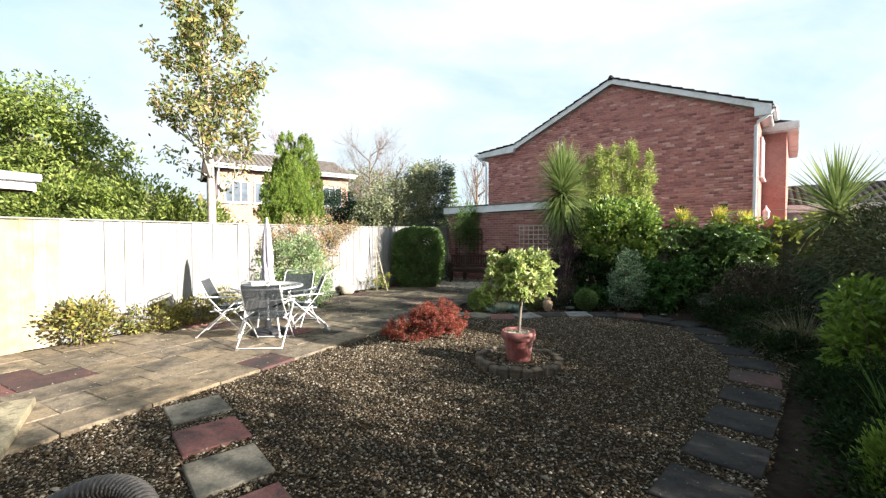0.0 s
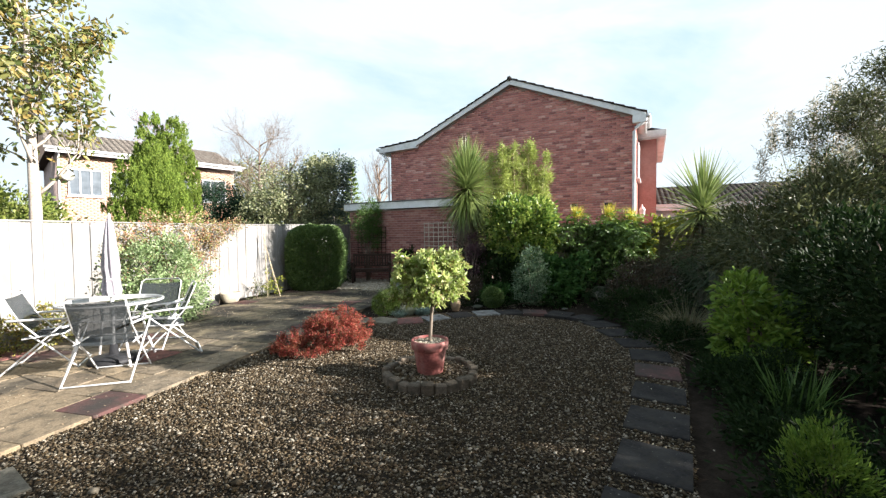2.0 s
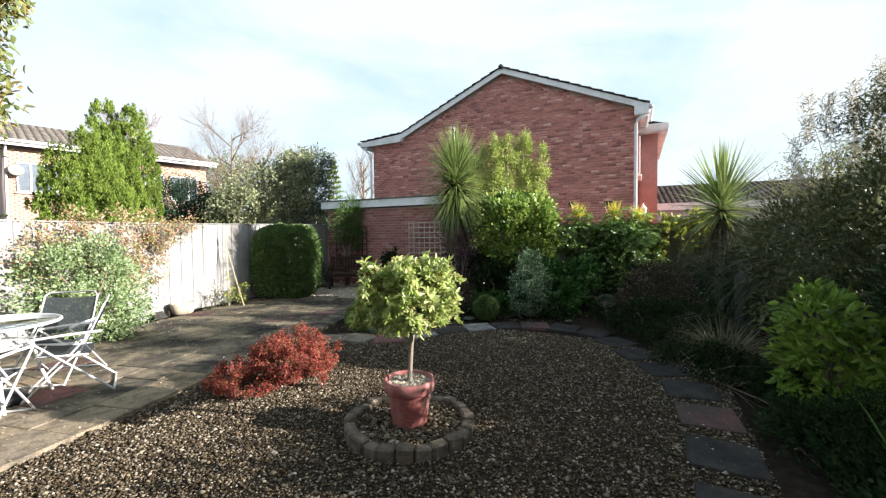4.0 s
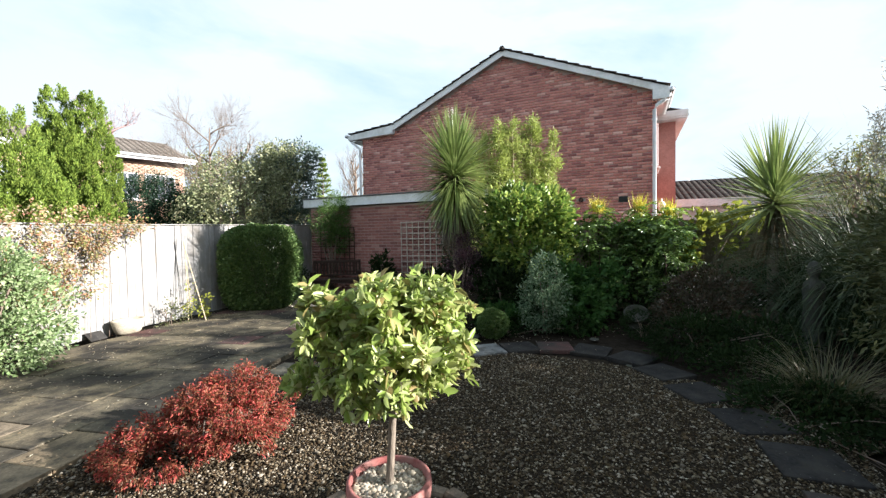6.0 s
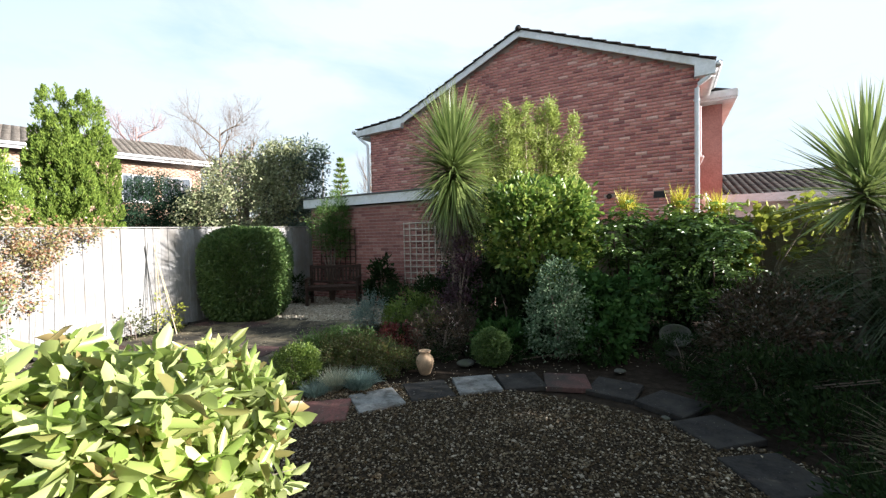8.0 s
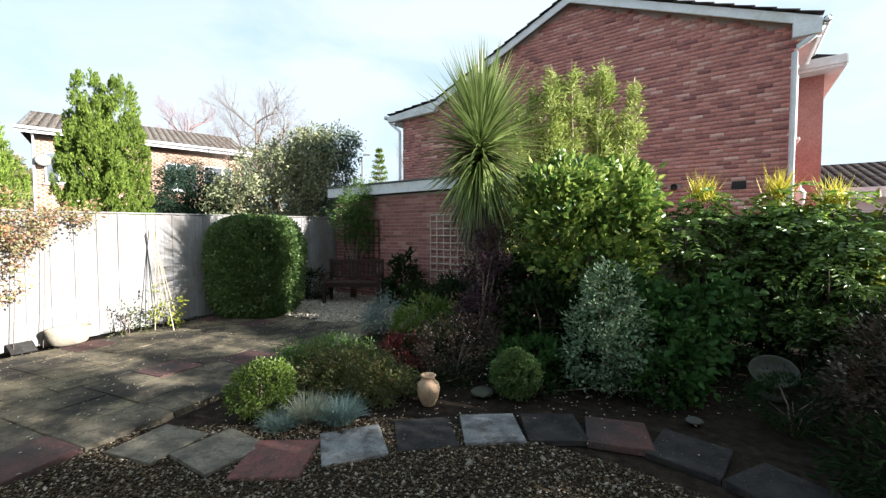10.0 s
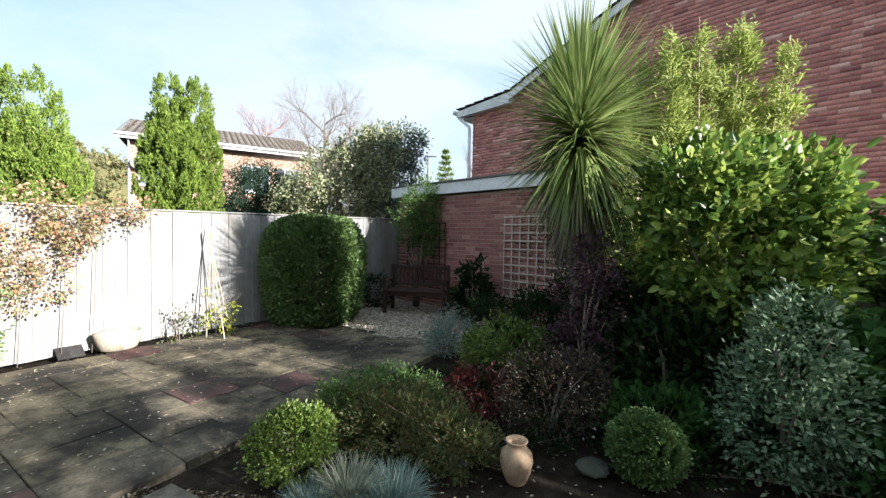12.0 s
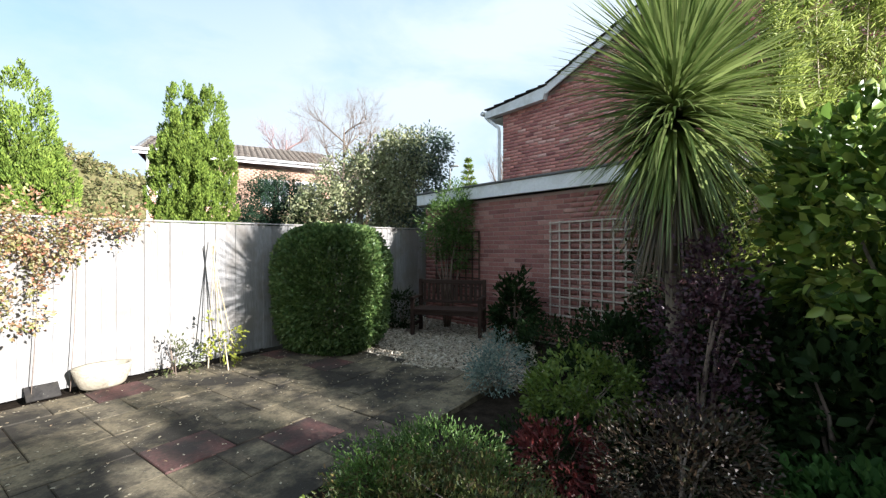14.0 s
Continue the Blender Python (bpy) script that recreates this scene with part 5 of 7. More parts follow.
def trough():
    t = thing("stone_trough", "pale rounded stone trough planter beside the fence", "planter", pose(-2.56, 9.98, 0.024, 0, 0, PATIO_TURN))
    body = lathe("body", [(0.17, 0), (0.20, 0.02), (0.235, 0.10), (0.265, 0.185), (0.26, 0.20), (0.225, 0.195), (0.19, 0.12), (0.02, 0.11)], M_PALE_STONE, 30)
    for v in body.vertices:
        v.co.y *= 0.62
        v.co *= 1 + 0.03 * noise.noise(v.co * 9)
    for v in body.vertices:
        v.co.x *= 0.95
        v.co.z *= 1.1
    part("body", body, t)
    part("soil", lathe("soil", [(0.01, 0.118), (0.20, 0.12), (0.18, 0.128), (0.01, 0.13)], M_SOIL, 20), t, m=Matrix.Diagonal((0.94, 0.6, 1.1, 1)))
    # Dark plate drawn in place of the shadowed hollow beside the trough.
    s = thing("slate_piece", "dark plate standing for the shadowed hollow between trough and fence", "slate", pose(-2.84, 9.64, 0.075, 38, 0, PATIO_TURN))
    part("plate", box_me("plate", 0.24, 0.17, 0.02, M_SLAB_SLATE, 0.003, base=False), s)


trough()


def vase():
    t = thing("clay_vase", "pale buff clay jar with a narrow neck on the soil", "vase", pose(1.95, 7.78, -0.02) @ Matrix.Diagonal((1.03, 1.03, 0.86, 1)))
    part("body", lathe("body", [(0.05, 0), (0.058, 0.01), (0.085, 0.09), (0.097, 0.16), (0.09, 0.215), (0.06, 0.25), (0.054, 0.265), (0.058, 0.29), (0.066, 0.30), (0.06, 0.305), (0.045, 0.29), (0.04, 0.25), (0.01, 0.2)], M_CLAY, 32), t)



vase()


def bird_bath():
    t = thing("bird_bath", "grey stone bird bath bowl tipped on its low pedestal", "bird bath", pose(5.02, 7.62, -0.02))
    part("pedestal", lathe("pedestal", [(0.11, 0), (0.115, 0.04), (0.07, 0.08), (0.055, 0.13), (0.075, 0.17)], M_STATUE, 22), t)
    part("bowl", lathe("bowl", [(0.05, -0.13), (0.12, -0.11), (0.165, -0.05), (0.18, 0.0), (0.172, 0.008), (0.160, 0.0), (0.145, -0.045), (0.10, -0.085), (0.02, -0.10)], M_STATUE, 34), t, m=pose(-0.03, -0.04, 0.26, 0, 0, -43) @ pose(0, 0, 0, 36, 0, 0))


bird_bath()


def statue():
    t = thing("statue", "weathered grey stone garden statue half hidden by grasses", "statue", pose(6.15, 5.95, -0.04, 0, 0, 20) @ Matrix.Diagonal((0.9, 0.9, 0.86, 1)))
    bm = bmesh.new()
    prof = [(0.19, 0), (0.19, 0.12), (0.15, 0.15), (0.16, 0.4), (0.15, 0.7), (0.17, 0.92), (0.15, 1.0), (0.07, 1.05), (0.065, 1.09), (0.10, 1.15), (0.105, 1.22), (0.07, 1.29), (0.01, 1.31)]
    seg, rings = 16, []
    for r, z in prof:
        rings.append([bm.verts.new((r * math.cos(6.2832 * i / seg), 0.72 * r * math.sin(6.2832 * i / seg), z)) for i in range(seg)])
    for a, b in zip(rings, rings[1:]):
        for i in range(seg):
            bm.faces.new((a[i], a[(i + 1) % seg], b[(i + 1) % seg], b[i]))
    bm.faces.new(rings[0][::-1])
    bm.faces.new(rings[-1])
    me = mesh_bm("statue", bm, M_STATUE, True)
    part("figure", me, t)


statue()


def rocks():
    rng = np.random.default_rng(52)
    spots = [(2.45, 7.92, 0.15, 0.0), (3.97, 7.22, 0.09, 0.0), (1.7, 8.2, 0.10, 0.2), (1.62, 7.9, 0.08, 0.1), (3.62, 6.15, 0.05, 0.1)]
    for x, y, r, h in spots:
        bm = bmesh.new()
        bmesh.ops.create_icosphere(bm, subdivisions=2, radius=r * 0.7)
        for v in bm.verts:
            v.co *= 1 + 0.28 * noise.noise(v.co * (2.2 / r) * 0.4 + Vector((x * 7, y * 5, 0)))
            v.co.z *= 0.32
        ob = new("rock", mesh_bm("rock", bm, M_STATUE))
        ob.matrix_basis = pose(x, y, 0.0 + r * 0.15, 0, 0, rng.uniform(0, 360))
        tagged(ob, "grey weathered garden stone lying on the soil", "rock", "stones in the bed")


rocks()


# ---- shrubs of the beds ----
def column_bush(name, label, x, y, n, seed, mats, lobes, length, width, category="conifer", z=0.0):
    """A columnar conifer: blunt upright lobes (x, y, radius, height), clothed in flame-shaped tufts that stand in and out of its skin."""
    rng = np.random.default_rng(seed)
    t = thing(name, label, category, pose(x, y, z))
    h = max(q[3] for q in lobes)
    part("trunk", tubes("trunk", [[((0, 0, -0.02), 0.09), ((0, 0, h * 0.45), 0.06), ((0, 0, h * 0.8), 0.02)]], M_BARK, 8), t)
    share = np.array([q[2] * q[3] for q in lobes])
    P, A = [], []
    m = 90
    for i in range(n // m):
        lx, ly, lr, lh = lobes[rng.choice(len(lobes), p=share / share.sum())]
        u = rng.uniform(0.0, 1.0)
        zz = lh * u
        prof = lr * (0.78 + 0.9 * u - 0.95 * u * u) * (1.0 - u ** 12) ** 0.5
        a = rng.uniform(0, 6.2832)
        rr = prof * rng.choice((0.78, 0.90, 1.0, 1.06))
        c = np.array((lx + rr * math.cos(a), ly + rr * math.sin(a), zz))
        o = np.array((math.cos(a), math.sin(a), 0.0))
        tall = lr * rng.uniform(0.45, 0.8)
        v = rng.uniform(0, 1, m)
        slim = lr * 0.17 * (1.05 - v)
        ring = rng.uniform(0, 6.2832, m)
        q = np.stack([slim * np.cos(ring), slim * np.sin(ring), tall * (v - 0.5)], 1) + o * (lr * 0.14 * v)[:, None]
        P.append(c + q)
        A.append(np.stack([0.5 * np.cos(ring), 0.5 * np.sin(ring), np.ones(m)], 1) + o * 0.3 + rng.normal(size=(m, 3)) * 0.2)
    part("foliage", leaf_mesh("foliage", np.concatenate(P), np.concatenate(A), length, width, mats, rng, up=0.1), t)
    return t


def cordyline(label, x, y, z, n, length, width, seed, skirt, trunk_r=0.07, group="cordylines", droop=0.7, tall=0.5, low=-62.0, stuff=3):
    """A palm-like plant: a bare trunk, a head of sword leaves set along its top, each a piece of its own, and a skirt of dry ones."""
    rng = np.random.default_rng(seed)
    t = thing("cordyline", label, "palm", pose(x, y, -0.02), group)
    part("trunk", tubes("trunk", [[((0.03, 0, 0), trunk_r * 1.2), ((0.0, 0.02, z * 0.5), trunk_r), ((0, 0, z), trunk_r * 0.8)]], M_BARK, 10), t)
    shapes = []
    for k in range(9):
        b = np.zeros((1, 3))
        w = np.array([(1.0, 0.0, 0.0)])
        shapes.append(blade_mesh("leaf", b, w, np.array([length * (1.06 - 0.035 * k)]), width * (0.85 + 0.03 * k), np.array([0.05 + droop * k / 8]), L_PALM, rng, 6))
    crown = part("crown", tubes("crown", [[((0, 0, z - 0.12), trunk_r * 0.8), ((0, 0, z + tall * 0.6), trunk_r * 0.25)]], M_BARK, 8), t)

    def rise(u):
        return 88 - (88 - low) * u ** 0.92

    for i in range(n):
        u = (i + 0.5) / n
        k = min(8, max(0, int(8 * u ** 1.2 + rng.uniform(-1, 2))))
        m = pose(0, 0, z + tall * (0.5 - u), 0, 0, 137.5 * i + rng.uniform(-15, 15)) @ pose(0.02, 0, 0, 0, -rise(u) + rng.uniform(-10, 10), 0) @ pose(0, 0, 0, rng.uniform(-25, 25), 0, 0)
        part("leaf", shapes[k], crown, m=m)
    m2 = stuff * n
    u = rng.uniform(0, 1, m2)
    a = rng.uniform(0, 6.28, m2)
    e = np.radians(rise(u) + rng.uniform(-12, 12, m2))
    w = np.stack([np.cos(a) * np.cos(e), np.sin(a) * np.cos(e), np.sin(e)], 1)
    b = np.stack([np.zeros(m2), np.zeros(m2), z + tall * (0.5 - u)], 1) + w * 0.04
    part("inner_foliage", blade_mesh("inner_foliage", b, w, length * rng.uniform(0.55, 1.0, m2), width * 0.85, 0.1 + 1.3 * droop * u * rng.uniform(0.5, 1.4, m2), L_PALM, rng, 6), t, kind="stuff")
    a = rng.uniform(0, 6.28, skirt)
    w = np.stack([np.cos(a), np.sin(a), rng.uniform(-3.2, -0.4, skirt)], 1)
    b = np.stack([0.06 * np.cos(a), 0.06 * np.sin(a), z - tall * 0.4 - rng.uniform(0.0, 0.55, skirt)], 1)
    part("skirt", blade_mesh("skirt", b, w, length * rng.uniform(0.35, 0.85, skirt), width * 0.7, rng.uniform(1.2, 2.6, skirt), L_DEAD, rng, 5), t, "hanging dry brown-green leaves", kind="stuff")


cordyline("tall cordyline with a dense head of arching green sword leaves", 2.72, 9.45, 2.52, 290, 1.02, 0.034, 61, 620, 0.056, droop=0.75, tall=0.62, stuff=5)
cordyline("cordyline with spiky dark green sword leaves beside the fence", 6.75, 6.82, 1.95, 150, 1.04, 0.050, 62, 90, 0.07, droop=0.25, tall=0.30, low=-22.0, stuff=1)

B = bush


def clipped_block():
    """A dense clipped shrub: a rounded block whose whole skin is small leaves."""
    rng = np.random.default_rng(71)
    t = thing("evergreen_hedge", "dense clipped dark green shrub on the patio", "shrub", pose(-0.85, 11.80, 0, 0, 0, PATIO_TURN - 78))
    n = 46000
    d = unit(rng.normal(size=(n, 3)))
    k = (np.abs(d[:, 0]) ** 4.5 + np.abs(d[:, 1]) ** 4.5 + np.abs(d[:, 2]) ** 4.5) ** (-1 / 4.5)
    wave = np.array([noise.noise(Vector(q) * 2.3) + 0.5 * noise.noise(Vector(q) * 7.0) for q in d])
    depth = np.where(rng.uniform(0, 1, n) < 0.65, rng.uniform(0.935, 1.025, n), rng.uniform(0.78, 0.94, n))
    p = d * (k * depth * (1 + 0.05 * wave))[:, None] * np.array((0.72, 0.60, 0.86)) + np.array((0, 0, 0.86))
    p[:, :2] *= (1 - 0.10 * np.abs(p[:, 2:] - 0.95))
    p[:, 2] = np.maximum(p[:, 2], 0.015)
    stems = [[((0, 0, -0.02), 0.03), ((0.3 * math.cos(a), 0.25 * math.sin(a), 0.7), 0.018), ((0.5 * math.cos(a), 0.4 * math.sin(a), 1.4), 0.006)] for a in np.linspace(0, 6.28, 8)[:-1]]
    part("stem", tubes("stem", stems, M_BARK, 6), t, kind="stuff")
    part("foliage", leaf_mesh("foliage", p, d + rng.normal(size=(n, 3)) * 0.45 + np.array((0, 0, 0.2)), 0.046, 0.033, L_CLIPPED, rng, up=0.1), t)


clipped_block()
B("large_shrub", "large glossy green shrub with pale lit leaves by the fence", 3.85, 8.85, [(0, 0, 1.45, 0.72, 0.6, 0.7), (0.35, -0.05, 1.8, 0.42, 0.42, 0.42), (-0.28, -0.05, 1.85, 0.42, 0.42, 0.45), (0.1, -0.1, 1.0, 0.55, 0.4, 0.5), (0.5, 0, 1.35, 0.38, 0.35, 0.45)], 8500, 0.082, 0.056, L_BAYGREEN, 72, clump=0.11, stem=M_BARK)


def bamboo():
    """A clump of culms, each a feathery column of narrow leaves that tapers to its tip."""
    rng = np.random.default_rng(73)
    t = thing("bamboo", "pale yellow-green feathery bamboo clump", "bamboo", pose(4.1, 10.2, 0))
    culms = [(-0.62, 0.0, 3.25), (-0.40, 0.12, 3.55), (-0.22, -0.1, 3.75), (-0.02, 0.08, 3.62), (0.16, -0.08, 3.85), (0.36, 0.1, 3.70), (0.52, -0.05, 3.95), (0.70, 0.08, 3.72), (0.90, -0.04, 3.55), (1.02, 0.08, 3.2), (0.1, 0.25, 3.3), (0.6, 0.28, 3.3)]
    paths, P, A = [], [], []
    for x, y, h in culms:
        lean = rng.normal(0, 0.06, 2)
        paths.append([((x * 0.5, y * 0.5, -0.02), 0.009), ((x * 0.9, y, h * 0.5), 0.008), ((x + lean[0], y + lean[1], h + 0.12), 0.002)])
        m = 75
        u = rng.uniform(0.32, 1.0, m)
        a = rng.uniform(0, 6.2832, m)
        r = 0.20 * (1.0 - u ** 5) ** 0.8 * rng.uniform(0.3, 1.0, m)
        c = np.stack([x * np.minimum(1, 0.5 + u) + lean[0] * u + r * np.cos(a), y + lean[1] * u + r * np.sin(a), h * u], 1)
        k = 44
        P.append((c[:, None] + rng.normal(size=(m, k, 3)) * np.array((0.045, 0.045, 0.06))).reshape(-1, 3))
        o = np.stack([np.cos(a), np.sin(a), np.full(m, 0.55)], 1)
        A.append((o[:, None] + rng.normal(size=(m, k, 3)) * 0.55).reshape(-1, 3))
    part("culms", tubes("culms", paths, M_CANE, 6), t, "thin upright canes", kind="stuff")
    part("foliage", leaf_mesh("foliage", np.concatenate(P), np.concatenate(A), 0.075, 0.013, L_BAMBOO, rng, up=0.1), t)


bamboo()
B("variegated_shrub", "silver-variegated grey-green shrub on dark soil", 3.64, 7.92, [(0, 0, 0.46, 0.36, 0.36, 0.44), (0.02, 0.02, 0.84, 0.22, 0.22, 0.36), (0.17, -0.1, 0.32, 0.26, 0.28, 0.28), (-0.15, -0.05, 0.34, 0.26, 0.28, 0.3)], 6200, 0.038, 0.021, L_SILVER, 74, clump=0.07)
B("box_ball", "clipped round dark green box ball", 2.74, 7.84, [(0, 0, 0.2, 0.21, 0.21, 0.2)], 17000, 0.019, 0.014, L_CLIPPED, 75, clump=0.014, shell=0.80, stems=3, group="clipped box balls")
B("box_ball", "loosely clipped bright green box ball", 0.60, 7.68, [(0, 0, 0.21, 0.24, 0.23, 0.21), (0.05, 0, 0.27, 0.18, 0.18, 0.15)], 7000, 0.021, 0.014, L_LIMEBOX, 76, clump=0.03, shell=0.85, stems=3, group="clipped box balls")
B("heather", "low spreading green and rust heather mound", 1.20, 8.05, [(0, 0, 0.16, 0.42, 0.32, 0.19), (0.3, -0.05, 0.14, 0.28, 0.28, 0.16), (-0.3, 0.25, 0.15, 0.3, 0.3, 0.16)], 11000, 0.028, 0.010, L_HEATH, 77, clump=0.05)
B("heather", "dense dark green heather cushion", 1.58, 7.90, [(0, 0, 0.12, 0.3, 0.26, 0.15), (-0.75, 0.25, 0.2, 0.32, 0.3, 0.2), (-0.3, 0.45, 0.16, 0.35, 0.3, 0.18)], 8000, 0.026, 0.010, L_HEATH, 210, clump=0.05)
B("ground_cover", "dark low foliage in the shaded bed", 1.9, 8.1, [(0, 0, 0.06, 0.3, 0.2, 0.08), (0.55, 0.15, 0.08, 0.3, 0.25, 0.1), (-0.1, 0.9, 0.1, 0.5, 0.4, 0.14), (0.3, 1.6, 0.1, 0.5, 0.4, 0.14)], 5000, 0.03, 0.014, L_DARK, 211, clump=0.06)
B("low_shrub", "low grey-green mound with small leaves", 1.05, 8.55, [(0, 0, 0.18, 0.4, 0.3, 0.2), (-0.3, -0.2, 0.2, 0.22, 0.2, 0.2)], 7000, 0.03, 0.010, L_GREEN, 78, clump=0.06)
B("golden_shrub", "low yellow-green leafy shrub in the bed", 2.02, 9.35, [(0, 0, 0.42, 0.36, 0.34, 0.24), (0.2, 0, 0.36, 0.26, 0.26, 0.22), (-0.2, -0.05, 0.3, 0.22, 0.22, 0.2)], 3000, 0.042, 0.020, L_LIMEBOX, 79, clump=0.07)
B("purple_shrub", "dark purple-leaved shrub with glinting leaves", 2.65, 8.95, [(0, 0, 0.9, 0.30, 0.3, 0.36), (0.08, 0, 1.25, 0.2, 0.2, 0.26), (-0.05, -0.1, 0.5, 0.28, 0.28, 0.3)], 3000, 0.032, 0.02, L_PURPLE, 80, clump=0.09, shell=0.4)
B("bronze_shrub", "brownish dry-leaved low shrub", 2.28, 8.42, [(0, 0, 0.28, 0.42, 0.36, 0.30), (0.2, 0.1, 0.36, 0.26, 0.26, 0.22)], 4200, 0.032, 0.012, L_BRONZE, 81, clump=0.07, flowers=(60, 0.02, 0.012, L_WHITE, "seed_heads"))
B("red_foliage_plant", "small dark red leafy plant", 1.75, 8.75, [(0, 0, 0.16, 0.26, 0.24, 0.18)], 1300, 0.04, 0.018, L_WINE, 82, clump=0.06)
B("leafy_perennial", "bright green lobed-leaved perennial", 3.02, 8.25, [(0, 0, 0.2, 0.36, 0.3, 0.18)], 1500, 0.06, 0.035, L_SHADE, 83, clump=0.06)
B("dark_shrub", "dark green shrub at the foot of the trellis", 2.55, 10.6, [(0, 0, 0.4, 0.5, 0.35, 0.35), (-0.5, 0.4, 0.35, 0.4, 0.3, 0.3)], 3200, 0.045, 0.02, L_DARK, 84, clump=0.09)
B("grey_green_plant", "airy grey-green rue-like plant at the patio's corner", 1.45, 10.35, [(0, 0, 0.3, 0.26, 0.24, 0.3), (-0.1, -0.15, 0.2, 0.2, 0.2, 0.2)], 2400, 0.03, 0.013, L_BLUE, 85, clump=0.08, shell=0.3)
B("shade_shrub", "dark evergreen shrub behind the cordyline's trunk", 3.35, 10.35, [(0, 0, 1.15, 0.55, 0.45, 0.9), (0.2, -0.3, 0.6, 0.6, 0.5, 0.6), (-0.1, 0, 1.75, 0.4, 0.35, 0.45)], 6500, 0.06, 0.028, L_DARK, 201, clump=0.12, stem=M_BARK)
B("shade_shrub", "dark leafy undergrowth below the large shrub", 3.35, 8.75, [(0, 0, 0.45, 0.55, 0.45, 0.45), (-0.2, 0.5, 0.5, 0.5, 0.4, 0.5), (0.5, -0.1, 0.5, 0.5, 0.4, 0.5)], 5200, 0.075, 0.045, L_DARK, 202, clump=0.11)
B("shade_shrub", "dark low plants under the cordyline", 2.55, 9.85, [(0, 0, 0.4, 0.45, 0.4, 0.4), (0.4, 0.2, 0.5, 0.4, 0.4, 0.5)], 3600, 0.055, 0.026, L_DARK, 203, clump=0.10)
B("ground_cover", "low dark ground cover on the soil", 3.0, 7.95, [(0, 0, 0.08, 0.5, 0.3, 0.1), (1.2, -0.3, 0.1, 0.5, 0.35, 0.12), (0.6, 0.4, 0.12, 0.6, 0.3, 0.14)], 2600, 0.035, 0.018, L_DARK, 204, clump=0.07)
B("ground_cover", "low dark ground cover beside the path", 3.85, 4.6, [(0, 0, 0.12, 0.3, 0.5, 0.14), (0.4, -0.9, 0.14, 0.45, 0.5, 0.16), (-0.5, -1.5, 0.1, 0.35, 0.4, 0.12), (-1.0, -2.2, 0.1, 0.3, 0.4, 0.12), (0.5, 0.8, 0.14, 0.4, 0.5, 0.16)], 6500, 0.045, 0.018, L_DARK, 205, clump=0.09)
B("leafy_perennial", "mid-green lobed-leaved perennial beside the variegated shrub", 4.05, 7.72, [(0, 0, 0.22, 0.34, 0.28, 0.2), (0.1, 0.2, 0.42, 0.34, 0.3, 0.25)], 2200, 0.075, 0.05, L_SHADE, 214, clump=0.08, lift=-0.1)
B("laurel", "dark green glossy-leaved plant beside the bench", 1.75, 12.3, [(0, 0, 0.55, 0.32, 0.3, 0.5)], 1300, 0.10, 0.038, L_DARK, 86, clump=0.09, shell=0.4)
B("wall_climber", "bushy green climber over the trellis on the wall", 0.62, 13.55, [(0, 0, 1.9, 0.52, 0.28, 0.42), (0.12, 0, 2.2, 0.38, 0.24, 0.4), (0.18, 0.02, 1.5, 0.34, 0.2, 0.45), (-0.15, -0.02, 1.6, 0.3, 0.2, 0.35)], 6000, 0.06, 0.016, L_GREEN, 87, clump=0.10, shell=0.3, stem=M_TWIG, category="climber")
B("hedge_foot_shrub", "dark shrub in the corner of the fence", -0.2, 13.4, [(0, 0, 0.35, 0.35, 0.3, 0.33)], 1600, 0.05, 0.022, L_DARK, 88, clump=0.08)
B("broad_leaf_shrub", "shaded green shrub with broad drooping leaves", 4.35, 8.15, [(0, 0, 0.42, 0.5, 0.4, 0.4), (0.35, 0, 0.6, 0.4, 0.4, 0.4), (-0.2, 0.1, 0.6, 0.4, 0.4, 0.4)], 3200, 0.085, 0.06, L_SHADE, 89, clump=0.10, lift=-0.2)


